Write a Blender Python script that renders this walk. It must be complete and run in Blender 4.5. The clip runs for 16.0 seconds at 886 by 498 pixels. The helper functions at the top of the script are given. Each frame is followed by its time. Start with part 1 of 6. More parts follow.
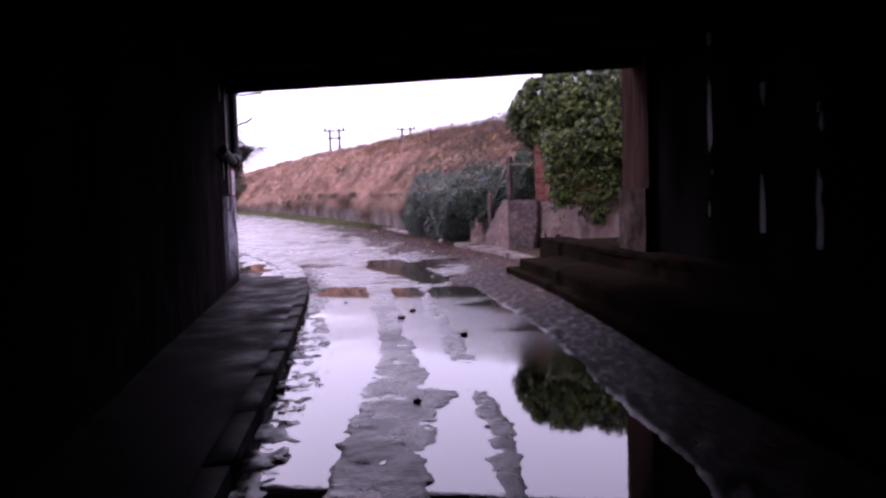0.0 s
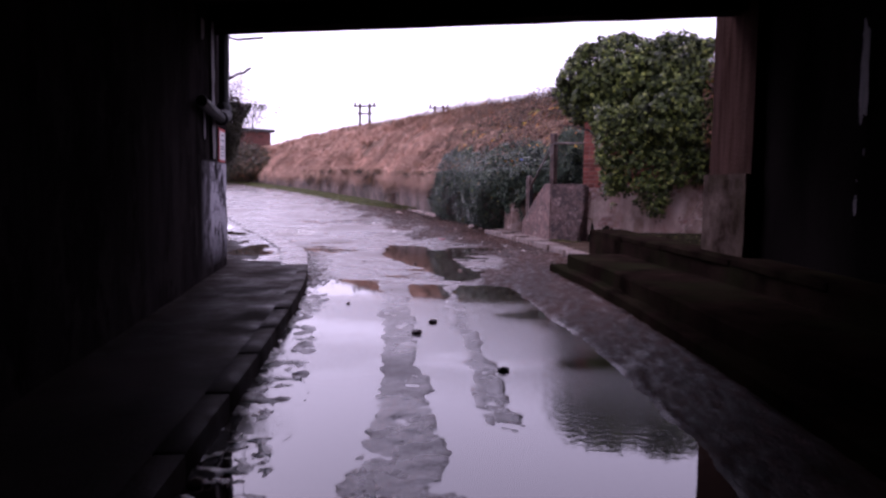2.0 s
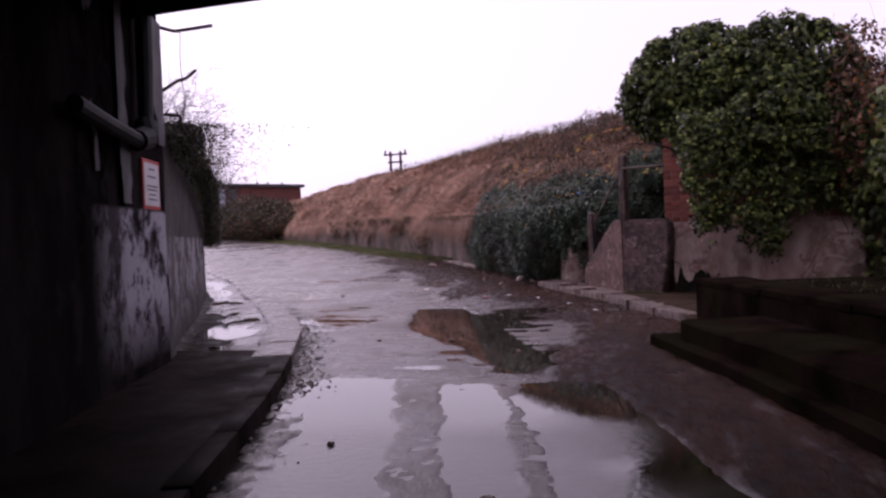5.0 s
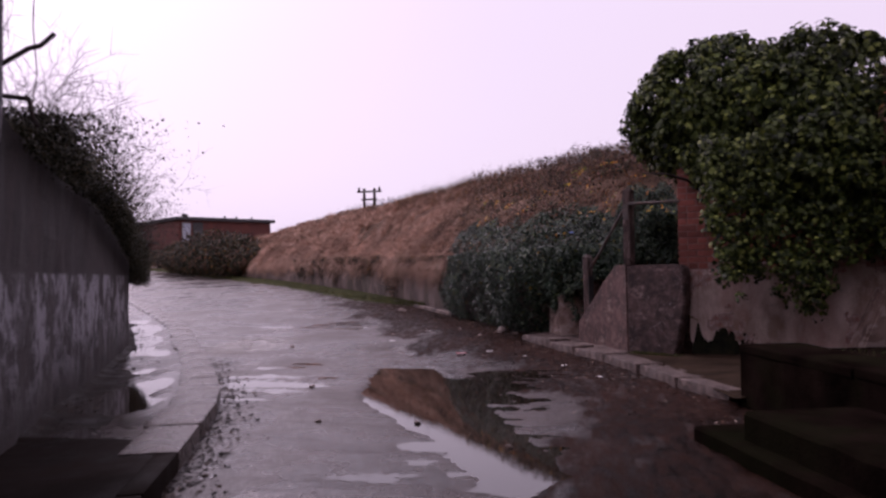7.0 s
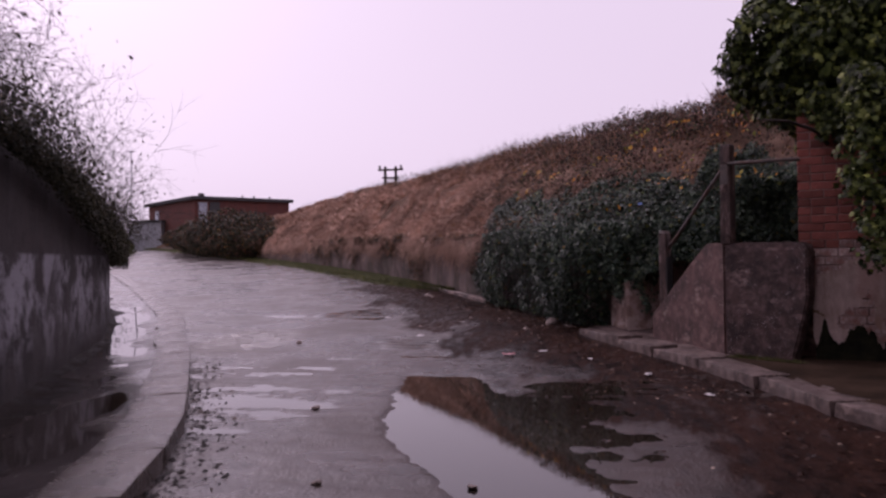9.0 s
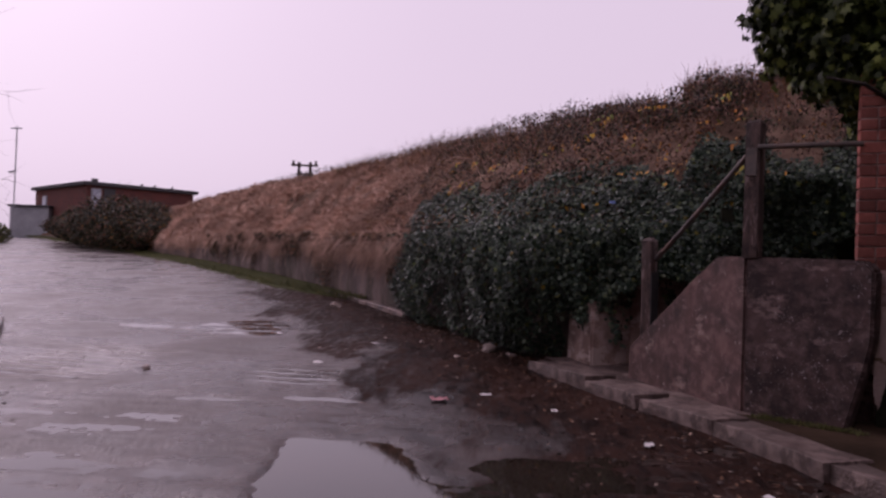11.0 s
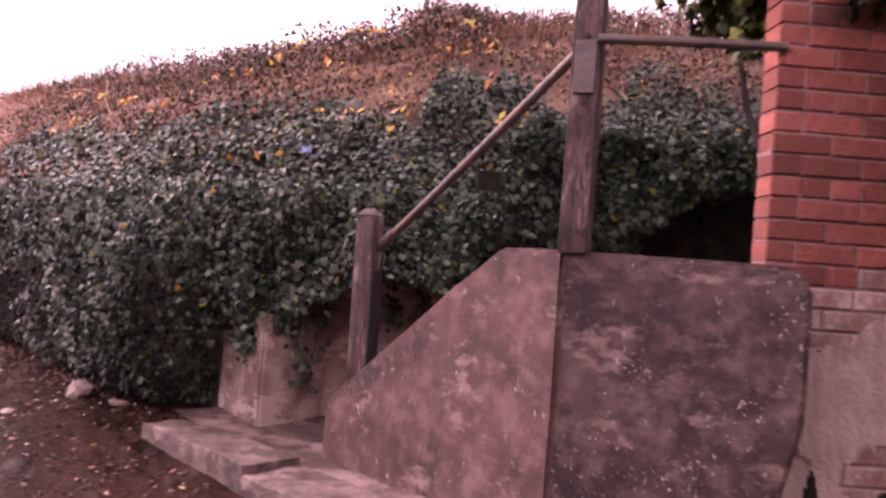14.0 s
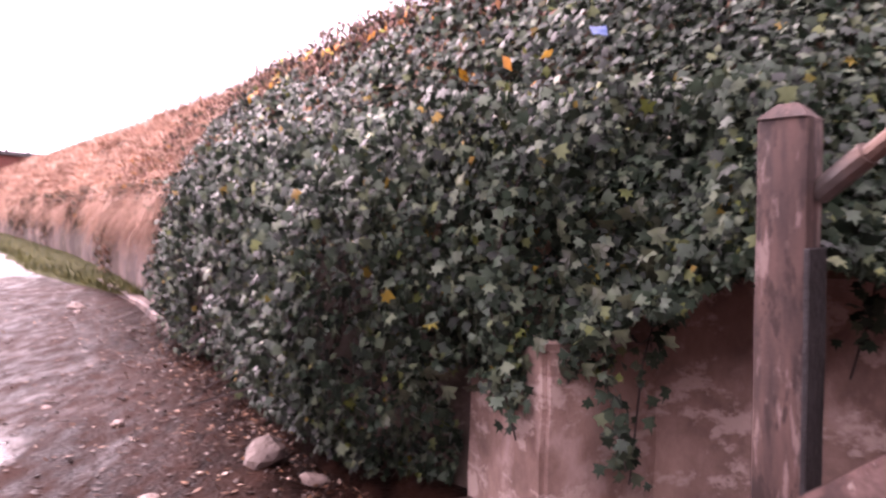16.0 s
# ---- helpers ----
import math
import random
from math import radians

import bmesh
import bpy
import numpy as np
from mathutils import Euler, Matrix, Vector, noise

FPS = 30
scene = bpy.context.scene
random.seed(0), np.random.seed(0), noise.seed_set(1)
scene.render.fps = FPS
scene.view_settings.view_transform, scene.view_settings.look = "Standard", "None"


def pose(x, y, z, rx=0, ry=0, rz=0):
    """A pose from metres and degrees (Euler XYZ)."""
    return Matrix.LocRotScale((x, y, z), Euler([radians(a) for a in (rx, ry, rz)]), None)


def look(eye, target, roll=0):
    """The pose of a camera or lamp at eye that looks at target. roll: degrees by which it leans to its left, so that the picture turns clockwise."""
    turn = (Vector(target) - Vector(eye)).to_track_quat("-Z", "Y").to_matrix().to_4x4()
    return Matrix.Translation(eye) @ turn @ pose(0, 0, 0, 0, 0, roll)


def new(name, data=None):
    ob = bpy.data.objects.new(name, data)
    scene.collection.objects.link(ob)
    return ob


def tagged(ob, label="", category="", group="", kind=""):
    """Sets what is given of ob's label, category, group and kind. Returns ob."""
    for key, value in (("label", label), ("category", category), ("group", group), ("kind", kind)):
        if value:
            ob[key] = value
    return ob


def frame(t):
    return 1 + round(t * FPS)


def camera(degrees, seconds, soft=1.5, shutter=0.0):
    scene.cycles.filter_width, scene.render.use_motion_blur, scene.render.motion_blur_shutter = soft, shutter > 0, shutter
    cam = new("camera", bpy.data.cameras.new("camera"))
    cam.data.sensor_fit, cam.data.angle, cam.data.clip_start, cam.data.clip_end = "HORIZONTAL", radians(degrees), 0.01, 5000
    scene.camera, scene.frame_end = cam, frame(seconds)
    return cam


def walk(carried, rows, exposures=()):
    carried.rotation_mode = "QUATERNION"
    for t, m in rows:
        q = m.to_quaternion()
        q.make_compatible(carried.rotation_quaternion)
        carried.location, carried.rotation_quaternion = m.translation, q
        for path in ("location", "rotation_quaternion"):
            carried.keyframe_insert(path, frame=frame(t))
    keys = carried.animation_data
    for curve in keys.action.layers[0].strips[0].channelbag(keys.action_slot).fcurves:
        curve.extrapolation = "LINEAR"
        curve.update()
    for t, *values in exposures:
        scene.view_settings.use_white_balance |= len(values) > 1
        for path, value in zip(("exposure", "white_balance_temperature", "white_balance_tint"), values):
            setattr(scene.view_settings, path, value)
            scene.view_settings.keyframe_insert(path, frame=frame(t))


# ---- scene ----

# ---- camera and walk ----
cam = camera(60.0, 16.0, soft=2.5, shutter=0.5)
PATH = [
    (0, (2.015, -1.502, 1.283), (1.8, 0.482, 1.161), -1.8),
    (0.5, (1.979, -0.942, 1.275), (1.716, 1.034, 1.109), -3.1),
    (1, (1.894, -0.37, 1.239), (1.653, 1.614, 1.167), -1.6),
    (1.5, (1.807, 0.188, 1.222), (1.488, 2.159, 1.115), -2.8),
    (2, (1.71, 0.754, 1.225), (1.425, 2.726, 1.059), 0.8),
    (2.5, (1.62, 1.322, 1.212), (1.309, 3.295, 1.12), -3.0),
    (3, (1.546, 1.855, 1.228), (1.136, 3.812, 1.157), -2.8),
    (5.5, (1.075, 4.712, 1.165), (0.712, 6.679, 1.155), -1.8),
    (6, (1.02, 5.223, 1.189), (0.699, 7.197, 1.247), -1.9),
    (6.5, (0.957, 5.798, 1.2), (0.59, 7.765, 1.215), -1.2),
    (7, (0.81, 6.292, 1.202), (0.493, 8.266, 1.267), -0.9),
    (7.5, (0.674, 6.904, 1.17), (0.311, 8.871, 1.155), -3.2),
    (8, (0.506, 7.4, 1.165), (0.091, 9.356, 1.197), -0.5),
    (8.5, (0.338, 7.976, 1.165), (-0.04, 9.94, 1.188), -2.1),
    (9, (0.194, 8.526, 1.189), (-0.177, 10.491, 1.207), -0.8),
    (11.5, (-0.379, 11.67, 1.16), (-0.45, 13.668, 1.219), 0.7),
    (12, (-0.49, 12.22, 1.195), (-0.397, 14.215, 1.309), -2.0),
    (12.5, (-0.514, 12.825, 1.105), (-0.211, 14.801, 1.174), 1.9),
    (13, (-0.333, 13.336, 1.133), (0.39, 15.198, 1.22), -0.7),
    (13.5, (-0.081, 13.896, 1.137), (0.595, 15.778, 1.167), 1.5),
    (14, (0.158, 14.404, 1.188), (0.819, 16.291, 1.232), 4.2),
    (14.5, (0.32, 15.019, 1.143), (0.553, 17.004, 1.22), -2.3),
    (15, (0.33, 15.581, 1.105), (0.313, 17.581, 1.101), 1.7),
    (15.5, (0.324, 16.151, 1.111), (0.316, 18.15, 1.147), -0.2),
    (16, (0.29, 16.67, 1.149), (0.362, 18.669, 1.116), 1.2),
]
EXPOSURE = [(0.0, 1.9, 5700, 48), (2.0, 1.6, 5750, 48), (3.0, 1.4, 5800, 46), (5.5, 0.72, 6200, 42), (7.0, 0.5, 6250, 43), (9.0, 0.34, 6300, 45), (11.5, 0.2, 6400, 45), (12.5, 0.3, 6350, 42), (13.0, 0.95, 6800, 58), (13.5, 1.75, 7100, 66), (14.0, 2.3, 7200, 66), (14.5, 2.6, 6950, 54), (15.5, 2.85, 6900, 52), (16.0, 2.95, 6800, 50)]
walk(cam, [(t, look(eye, target, roll)) for t, eye, target, roll in PATH], EXPOSURE)

# ---- world and light: overcast afternoon ----
world = bpy.data.worlds.new("overcast_sky")
scene.world = world
world.use_nodes = True
wn = world.node_tree.nodes
wl = world.node_tree.links
sky = wn.new("ShaderNodeTexSky")
sky.sky_type = "NISHITA"
sky.sun_disc = False
sky.sun_elevation = radians(40)
sky.sun_rotation = radians(-45)
sky.dust_density = 6.0
sky.air_density = 1.4
soften = wn.new("ShaderNodeHueSaturation")
soften.inputs["Saturation"].default_value = 0.22
wl.new(sky.outputs[0], soften.inputs["Color"])
cloud_cover = wn.new("ShaderNodeMix")
cloud_cover.data_type = "RGBA"
cloud_cover.inputs[0].default_value = 0.9
cloud_cover.inputs[7].default_value = (3.68, 3.58, 3.7, 1)
wl.new(soften.outputs[0], cloud_cover.inputs[6])
wl.new(cloud_cover.outputs[2], wn["Background"].inputs["Color"])
wn["Background"].inputs["Strength"].default_value = 0.15
sun_data = bpy.data.lights.new("sun", "SUN")
sun_data.energy = 0.5
sun_data.angle = radians(25)
sun_data.color = (1.0, 0.95, 0.9)
sun = new("sun", sun_data)
sun.matrix_world = look((0, 0, 20), (0.54, -0.54, 19.36))

# ---- small tools ----
RNG = np.random.default_rng(7)


def value_noise(x, y, seed=0):
    """Smooth noise from 0 to 1 over the plane."""
    x, y = np.asarray(x, float), np.asarray(y, float)
    xi, yi = np.floor(x).astype(np.int64), np.floor(y).astype(np.int64)
    fx, fy = x - xi, y - yi
    fx, fy = fx * fx * (3 - 2 * fx), fy * fy * (3 - 2 * fy)

    def rnd(a, b):
        n = (a * 374761393 + b * 668265263 + seed * 974711) & 0xFFFFFFFF
        n = ((n ^ (n >> 13)) * 1274126177) & 0xFFFFFFFF
        return ((n ^ (n >> 16)) & 0xFFFF) / 65535.0

    top = rnd(xi, yi) * (1 - fx) + rnd(xi + 1, yi) * fx
    low = rnd(xi, yi + 1) * (1 - fx) + rnd(xi + 1, yi + 1) * fx
    return top * (1 - fy) + low * fy


def fractal(x, y, seed=0, octaves=4):
    total, amp, norm = 0.0, 1.0, 0.0
    for n in range(octaves):
        total = total + amp * value_noise(np.asarray(x) * 2**n, np.asarray(y) * 2**n, seed + n * 17)
        norm += amp
        amp *= 0.5
    return total / norm


def slope(y):
    """The lane rises gently once it is out of the underpass."""
    y = np.asarray(y, float)
    return np.where(y > 18, 0.04 * (y - 17), np.where(y > 16, 0.01 * (y - 16) ** 2, 0.0))


def mesh_of(name, verts, faces, smooth=False):
    me = bpy.data.meshes.new(name)
    me.from_pydata([tuple(v) for v in verts], [], faces)
    if smooth:
        me.polygons.foreach_set("use_smooth", [True] * len(me.polygons))
    me.update()
    return me


def part(name, bm, material, parent=None, label="", at=None):
    """One mesh object from a bmesh (or a mesh), under its thing."""
    if isinstance(bm, bpy.types.Mesh):
        me = bm
    else:
        me = bpy.data.meshes.new(name)
        bmesh.ops.recalc_face_normals(bm, faces=bm.faces)
        bm.to_mesh(me)
        bm.free()
    if material and not me.materials:
        me.materials.append(material)
    if name in ("side_wall", "front_wall", "kerb_stone", "gate_post", "newel_post", "concrete_pier", "shaft", "plinth"):
        me.shade_smooth()
        me.set_sharp_from_angle(angle=radians(38))
    ob = new(name, me)
    if at is not None:
        ob.matrix_basis = at
    if parent is not None:
        ob.parent = parent
    if label:
        ob["label"] = label
    return ob


def thing(name, label, category, group="", kind=""):
    ob = new(name)
    ob.empty_display_size = 0.1
    return tagged(ob, label, category, group, kind)


def box_bm(sx, sy, sz, bevel=0.01, base=True, rough=0.0, cuts=0):
    """A box standing on z = 0 (or centred), bevelled and a little worn."""
    bm = bmesh.new()
    bmesh.ops.create_cube(bm, size=1.0)
    for v in bm.verts:
        v.co = Vector((v.co.x * sx, v.co.y * sy, (v.co.z + (0.5 if base else 0)) * sz))
    if bevel:
        bmesh.ops.bevel(bm, geom=bm.edges[:], offset=bevel, segments=2, affect="EDGES", profile=0.6)
    if cuts:
        bmesh.ops.subdivide_edges(bm, edges=[e for e in bm.edges if e.calc_length() > 0.12], cuts=cuts, use_grid_fill=True)
    if rough:
        for v in bm.verts:
            v.co += noise.noise_vector(v.co * 9) * rough
    return bm


def tube_bm(points, radii, sides=8, bm=None):
    """A round bar along points."""
    bm = bm or bmesh.new()
    pts = [Vector(p) for p in points]
    if not hasattr(radii, "__len__"):
        radii = [radii] * len(pts)
    rings = []
    for n, p in enumerate(pts):
        way = (pts[min(n + 1, len(pts) - 1)] - pts[max(n - 1, 0)]).normalized()
        side = way.cross(Vector((0.31, 0.2, 0.93))).normalized()
        up = side.cross(way)
        rings.append([bm.verts.new(p + radii[n] * (math.cos(a) * side + math.sin(a) * up)) for a in [2 * math.pi * k / sides for k in range(sides)]])
    for a, b in zip(rings, rings[1:]):
        for k in range(sides):
            bm.faces.new((a[k], a[(k + 1) % sides], b[(k + 1) % sides], b[k]))
    bm.faces.new(rings[0][::-1])
    bm.faces.new(rings[-1])
    return bm


def resample(line, step):
    pts = np.array(line, float)
    seg = np.hypot(*np.diff(pts, axis=0).T)
    at = np.r_[0, np.cumsum(seg)]
    s = np.linspace(0, at[-1], max(2, int(round(at[-1] / step)) + 1))
    out = np.stack([np.interp(s, at, pts[:, 0]), np.interp(s, at, pts[:, 1])], 1)
    way = np.gradient(out, axis=0)
    way /= np.linalg.norm(way, axis=1)[:, None]
    return out, np.stack([way[:, 1], -way[:, 0]], 1), s


def sweep_bm(line, section, step=0.3, rough=0.0, seed=0):
    """A closed section swept along a line in plan. section(n, x, y): points of (offset to the right, z)."""
    pts, nor, s = resample(line, step)
    bm = bmesh.new()
    rings = []
    for n in range(len(pts)):
        ring = []
        for off, z in section(s[n], pts[n][0], pts[n][1]):
            co = Vector((pts[n][0] + nor[n][0] * off, pts[n][1] + nor[n][1] * off, z))
            if rough:
                co += noise.noise_vector(co * 3.1 + Vector((seed, 0, 0))) * rough
            ring.append(bm.verts.new(co))
        rings.append(ring)
    k = len(rings[0])
    for a, b in zip(rings, rings[1:]):
        for i in range(k):
            bm.faces.new((a[i], a[(i + 1) % k], b[(i + 1) % k], b[i]))
    bm.faces.new(rings[0])
    bm.faces.new(rings[-1][::-1])
    return bm


def wall_section(o0, o1, z0, z1, rows=6, top=None):
    """A wall's section: the o0 face in rows, the top, the o1 face in rows."""
    def make(s, x, y):
        t1 = top(s, x, y) if top else z1
        lift = float(slope(y)) if y > 16 else 0.0
        b = z0 + lift
        return [(o0, b + (t1 - b) * i / rows) for i in range(rows + 1)] + [(o1, b + (t1 - b) * i / rows) for i in range(rows, -1, -1)]
    return make


# ---- materials ----
def material(name, dark, light, scale=3.0, rough=(0.6, 0.9), bump=0.3, fine=60.0, stretch=(1, 1, 1), stain=None, stain_scale=0.7, stain_amount=0.6, spec=0.5, island=0.0, metal=0.0, obj_random=0.0, stain_rough=0.0, spots=None, stain_edge=(0.45, 0.62)):
    """Two scales of variation in colour, varied gloss and fine relief."""
    m = bpy.data.materials.new(name)
    m.use_nodes = True
    nt = m.node_tree
    nodes, links = nt.nodes, nt.links
    bsdf = nodes["Principled BSDF"]
    tc = nodes.new("ShaderNodeTexCoord")
    mp = nodes.new("ShaderNodeMapping")
    mp.inputs["Scale"].default_value = stretch
    links.new(tc.outputs["Object"], mp.inputs["Vector"])
    n1 = nodes.new("ShaderNodeTexNoise")
    n1.inputs["Scale"].default_value = scale
    n1.inputs["Detail"].default_value = 8
    n1.inputs["Roughness"].default_value = 0.65
    links.new(mp.outputs[0], n1.inputs["Vector"])
    ramp = nodes.new("ShaderNodeValToRGB")
    ramp.color_ramp.elements[0].position, ramp.color_ramp.elements[1].position = 0.34, 0.68
    ramp.color_ramp.elements[0].color, ramp.color_ramp.elements[1].color = (*dark, 1), (*light, 1)
    links.new(n1.outputs["Fac"], ramp.inputs["Fac"])
    colour = ramp.outputs["Color"]
    if stain:
        n2 = nodes.new("ShaderNodeTexNoise")
        n2.inputs["Scale"].default_value = stain_scale
        n2.inputs["Detail"].default_value = 10
        n2.inputs["Roughness"].default_value = 0.62
        links.new(mp.outputs[0], n2.inputs["Vector"])
        r2 = nodes.new("ShaderNodeMapRange")
        r2.inputs["From Min"].default_value, r2.inputs["From Max"].default_value = stain_edge
        r2.inputs["To Max"].default_value = stain_amount
        links.new(n2.outputs["Fac"], r2.inputs["Value"])
        mix = nodes.new("ShaderNodeMix")
        mix.data_type = "RGBA"
        mix.inputs[7].default_value = (*stain, 1)
        links.new(r2.outputs[0], mix.inputs[0])
        links.new(colour, mix.inputs[6])
        colour = mix.outputs[2]
    if island or obj_random:
        if island:
            rnd = nodes.new("ShaderNodeNewGeometry").outputs["Random Per Island"]
        else:
            rnd = nodes.new("ShaderNodeObjectInfo").outputs["Random"]
        mr = nodes.new("ShaderNodeMapRange")
        amount = island or obj_random
        mr.inputs["To Min"].default_value, mr.inputs["To Max"].default_value = 1 - amount, 1 + amount
        links.new(rnd, mr.inputs["Value"])
        hsv = nodes.new("ShaderNodeHueSaturation")
        links.new(mr.outputs[0], hsv.inputs["Value"])
        links.new(colour, hsv.inputs["Color"])
        colour = hsv.outputs[0]
    if spots:
        vo = nodes.new("ShaderNodeTexNoise")
        vo.inputs["Scale"].default_value = 62
        vo.inputs["Detail"].default_value = 2
        links.new(tc.outputs["Object"], vo.inputs["Vector"])
        near = nodes.new("ShaderNodeMapRange")
        near.inputs["From Min"].default_value, near.inputs["From Max"].default_value = 0.64, 0.70
        links.new(vo.outputs["Fac"], near.inputs["Value"])
        patch = nodes.new("ShaderNodeTexNoise")
        patch.inputs["Scale"].default_value = 3.2
        patch.inputs["Detail"].default_value = 6
        links.new(tc.outputs["Object"], patch.inputs["Vector"])
        some = nodes.new("ShaderNodeMapRange")
        some.inputs["From Min"].default_value, some.inputs["From Max"].default_value = 0.48, 0.56
        links.new(patch.outputs["Fac"], some.inputs["Value"])
        both = nodes.new("ShaderNodeMath")
        both.operation = "MULTIPLY"
        links.new(near.outputs[0], both.inputs[0])
        links.new(some.outputs[0], both.inputs[1])
        dab = nodes.new("ShaderNodeMix")
        dab.data_type = "RGBA"
        dab.inputs[7].default_value = (*spots, 1)
        links.new(both.outputs[0], dab.inputs[0])
        links.new(colour, dab.inputs[6])
        colour = dab.outputs[2]
    links.new(colour, bsdf.inputs["Base Color"])
    rr = nodes.new("ShaderNodeMapRange")
    rr.inputs["From Min"].default_value, rr.inputs["From Max"].default_value = 0.3, 0.7
    rr.inputs["To Min"].default_value, rr.inputs["To Max"].default_value = rough
    links.new(n1.outputs["Fac"], rr.inputs["Value"])
    gloss = rr.outputs[0]
    if stain and stain_rough:
        dull = nodes.new("ShaderNodeMix")
        dull.inputs[3].default_value = stain_rough
        links.new(r2.outputs[0], dull.inputs[0])
        links.new(gloss, dull.inputs[2])
        gloss = dull.outputs[0]
    links.new(gloss, bsdf.inputs["Roughness"])
    bsdf.inputs["Specular IOR Level"].default_value = spec
    bsdf.inputs["Metallic"].default_value = metal
    if bump:
        n3 = nodes.new("ShaderNodeTexNoise")
        n3.inputs["Scale"].default_value = fine
        n3.inputs["Detail"].default_value = 4
        links.new(tc.outputs["Object"], n3.inputs["Vector"])
        add = nodes.new("ShaderNodeMath")
        links.new(n1.outputs["Fac"], add.inputs[0])
        links.new(n3.outputs["Fac"], add.inputs[1])
        bp = nodes.new("ShaderNodeBump")
        bp.inputs["Strength"].default_value = bump
        bp.inputs["Distance"].default_value = 0.02
        links.new(add.outputs[0], bp.inputs["Height"])
        links.new(bp.outputs[0], bsdf.inputs["Normal"])
    return m


def leaf_material(name, stops, rough=0.45, through_light=0.25):
    """Leaves that differ one from another: colour stops by island."""
    m = bpy.data.materials.new(name)
    m.use_nodes = True
    nt = m.node_tree
    bsdf = nt.nodes["Principled BSDF"]
    geo = nt.nodes.new("ShaderNodeNewGeometry")
    ramp = nt.nodes.new("ShaderNodeValToRGB")
    el = ramp.color_ramp.elements
    while len(el) < len(stops):
        el.new(0.5)
    for e, (pos, col) in zip(el, stops):
        e.position, e.color = pos, (*col, 1)
    nt.links.new(geo.outputs["Random Per Island"], ramp.inputs["Fac"])
    tc = nt.nodes.new("ShaderNodeTexCoord")
    nz = nt.nodes.new("ShaderNodeTexNoise")
    nz.inputs["Scale"].default_value = 40
    nt.links.new(tc.outputs["Object"], nz.inputs["Vector"])
    hsv = nt.nodes.new("ShaderNodeHueSaturation")
    mr = nt.nodes.new("ShaderNodeMapRange")
    mr.inputs["To Min"].default_value, mr.inputs["To Max"].default_value = 0.6, 1.4
    nt.links.new(nz.outputs["Fac"], mr.inputs["Value"])
    broad = nt.nodes.new("ShaderNodeTexNoise")
    broad.inputs["Scale"].default_value = 1.1
    broad.inputs["Detail"].default_value = 4
    nt.links.new(tc.outputs["Object"], broad.inputs["Vector"])
    wide = nt.nodes.new("ShaderNodeMapRange")
    wide.inputs["From Min"].default_value, wide.inputs["From Max"].default_value = 0.3, 0.7
    wide.inputs["To Min"].default_value, wide.inputs["To Max"].default_value = 0.62, 1.38
    nt.links.new(broad.outputs["Fac"], wide.inputs["Value"])
    times = nt.nodes.new("ShaderNodeMath")
    times.operation = "MULTIPLY"
    nt.links.new(mr.outputs[0], times.inputs[0])
    nt.links.new(wide.outputs[0], times.inputs[1])
    nt.links.new(times.outputs[0], hsv.inputs["Value"])
    nt.links.new(ramp.outputs[0], hsv.inputs["Color"])
    nt.links.new(hsv.outputs[0], bsdf.inputs["Base Color"])
    bsdf.inputs["Roughness"].default_value = rough
    bsdf.inputs["Transmission Weight"].default_value = 0.0
    bsdf.inputs["Specular IOR Level"].default_value = 0.2
    return m


ASPHALT = material("wet_asphalt", (0.011, 0.007, 0.006), (0.05, 0.032, 0.026), 2.2, (0.05, 0.40), 0.42, 45, stain=(0.045, 0.024, 0.017), stain_scale=0.5, stain_amount=0.9, stain_rough=0.5)
WATER = material("puddle_water", (0.018, 0.013, 0.010), (0.034, 0.024, 0.018), 0.8, (0.02, 0.05), 0.02, 6)


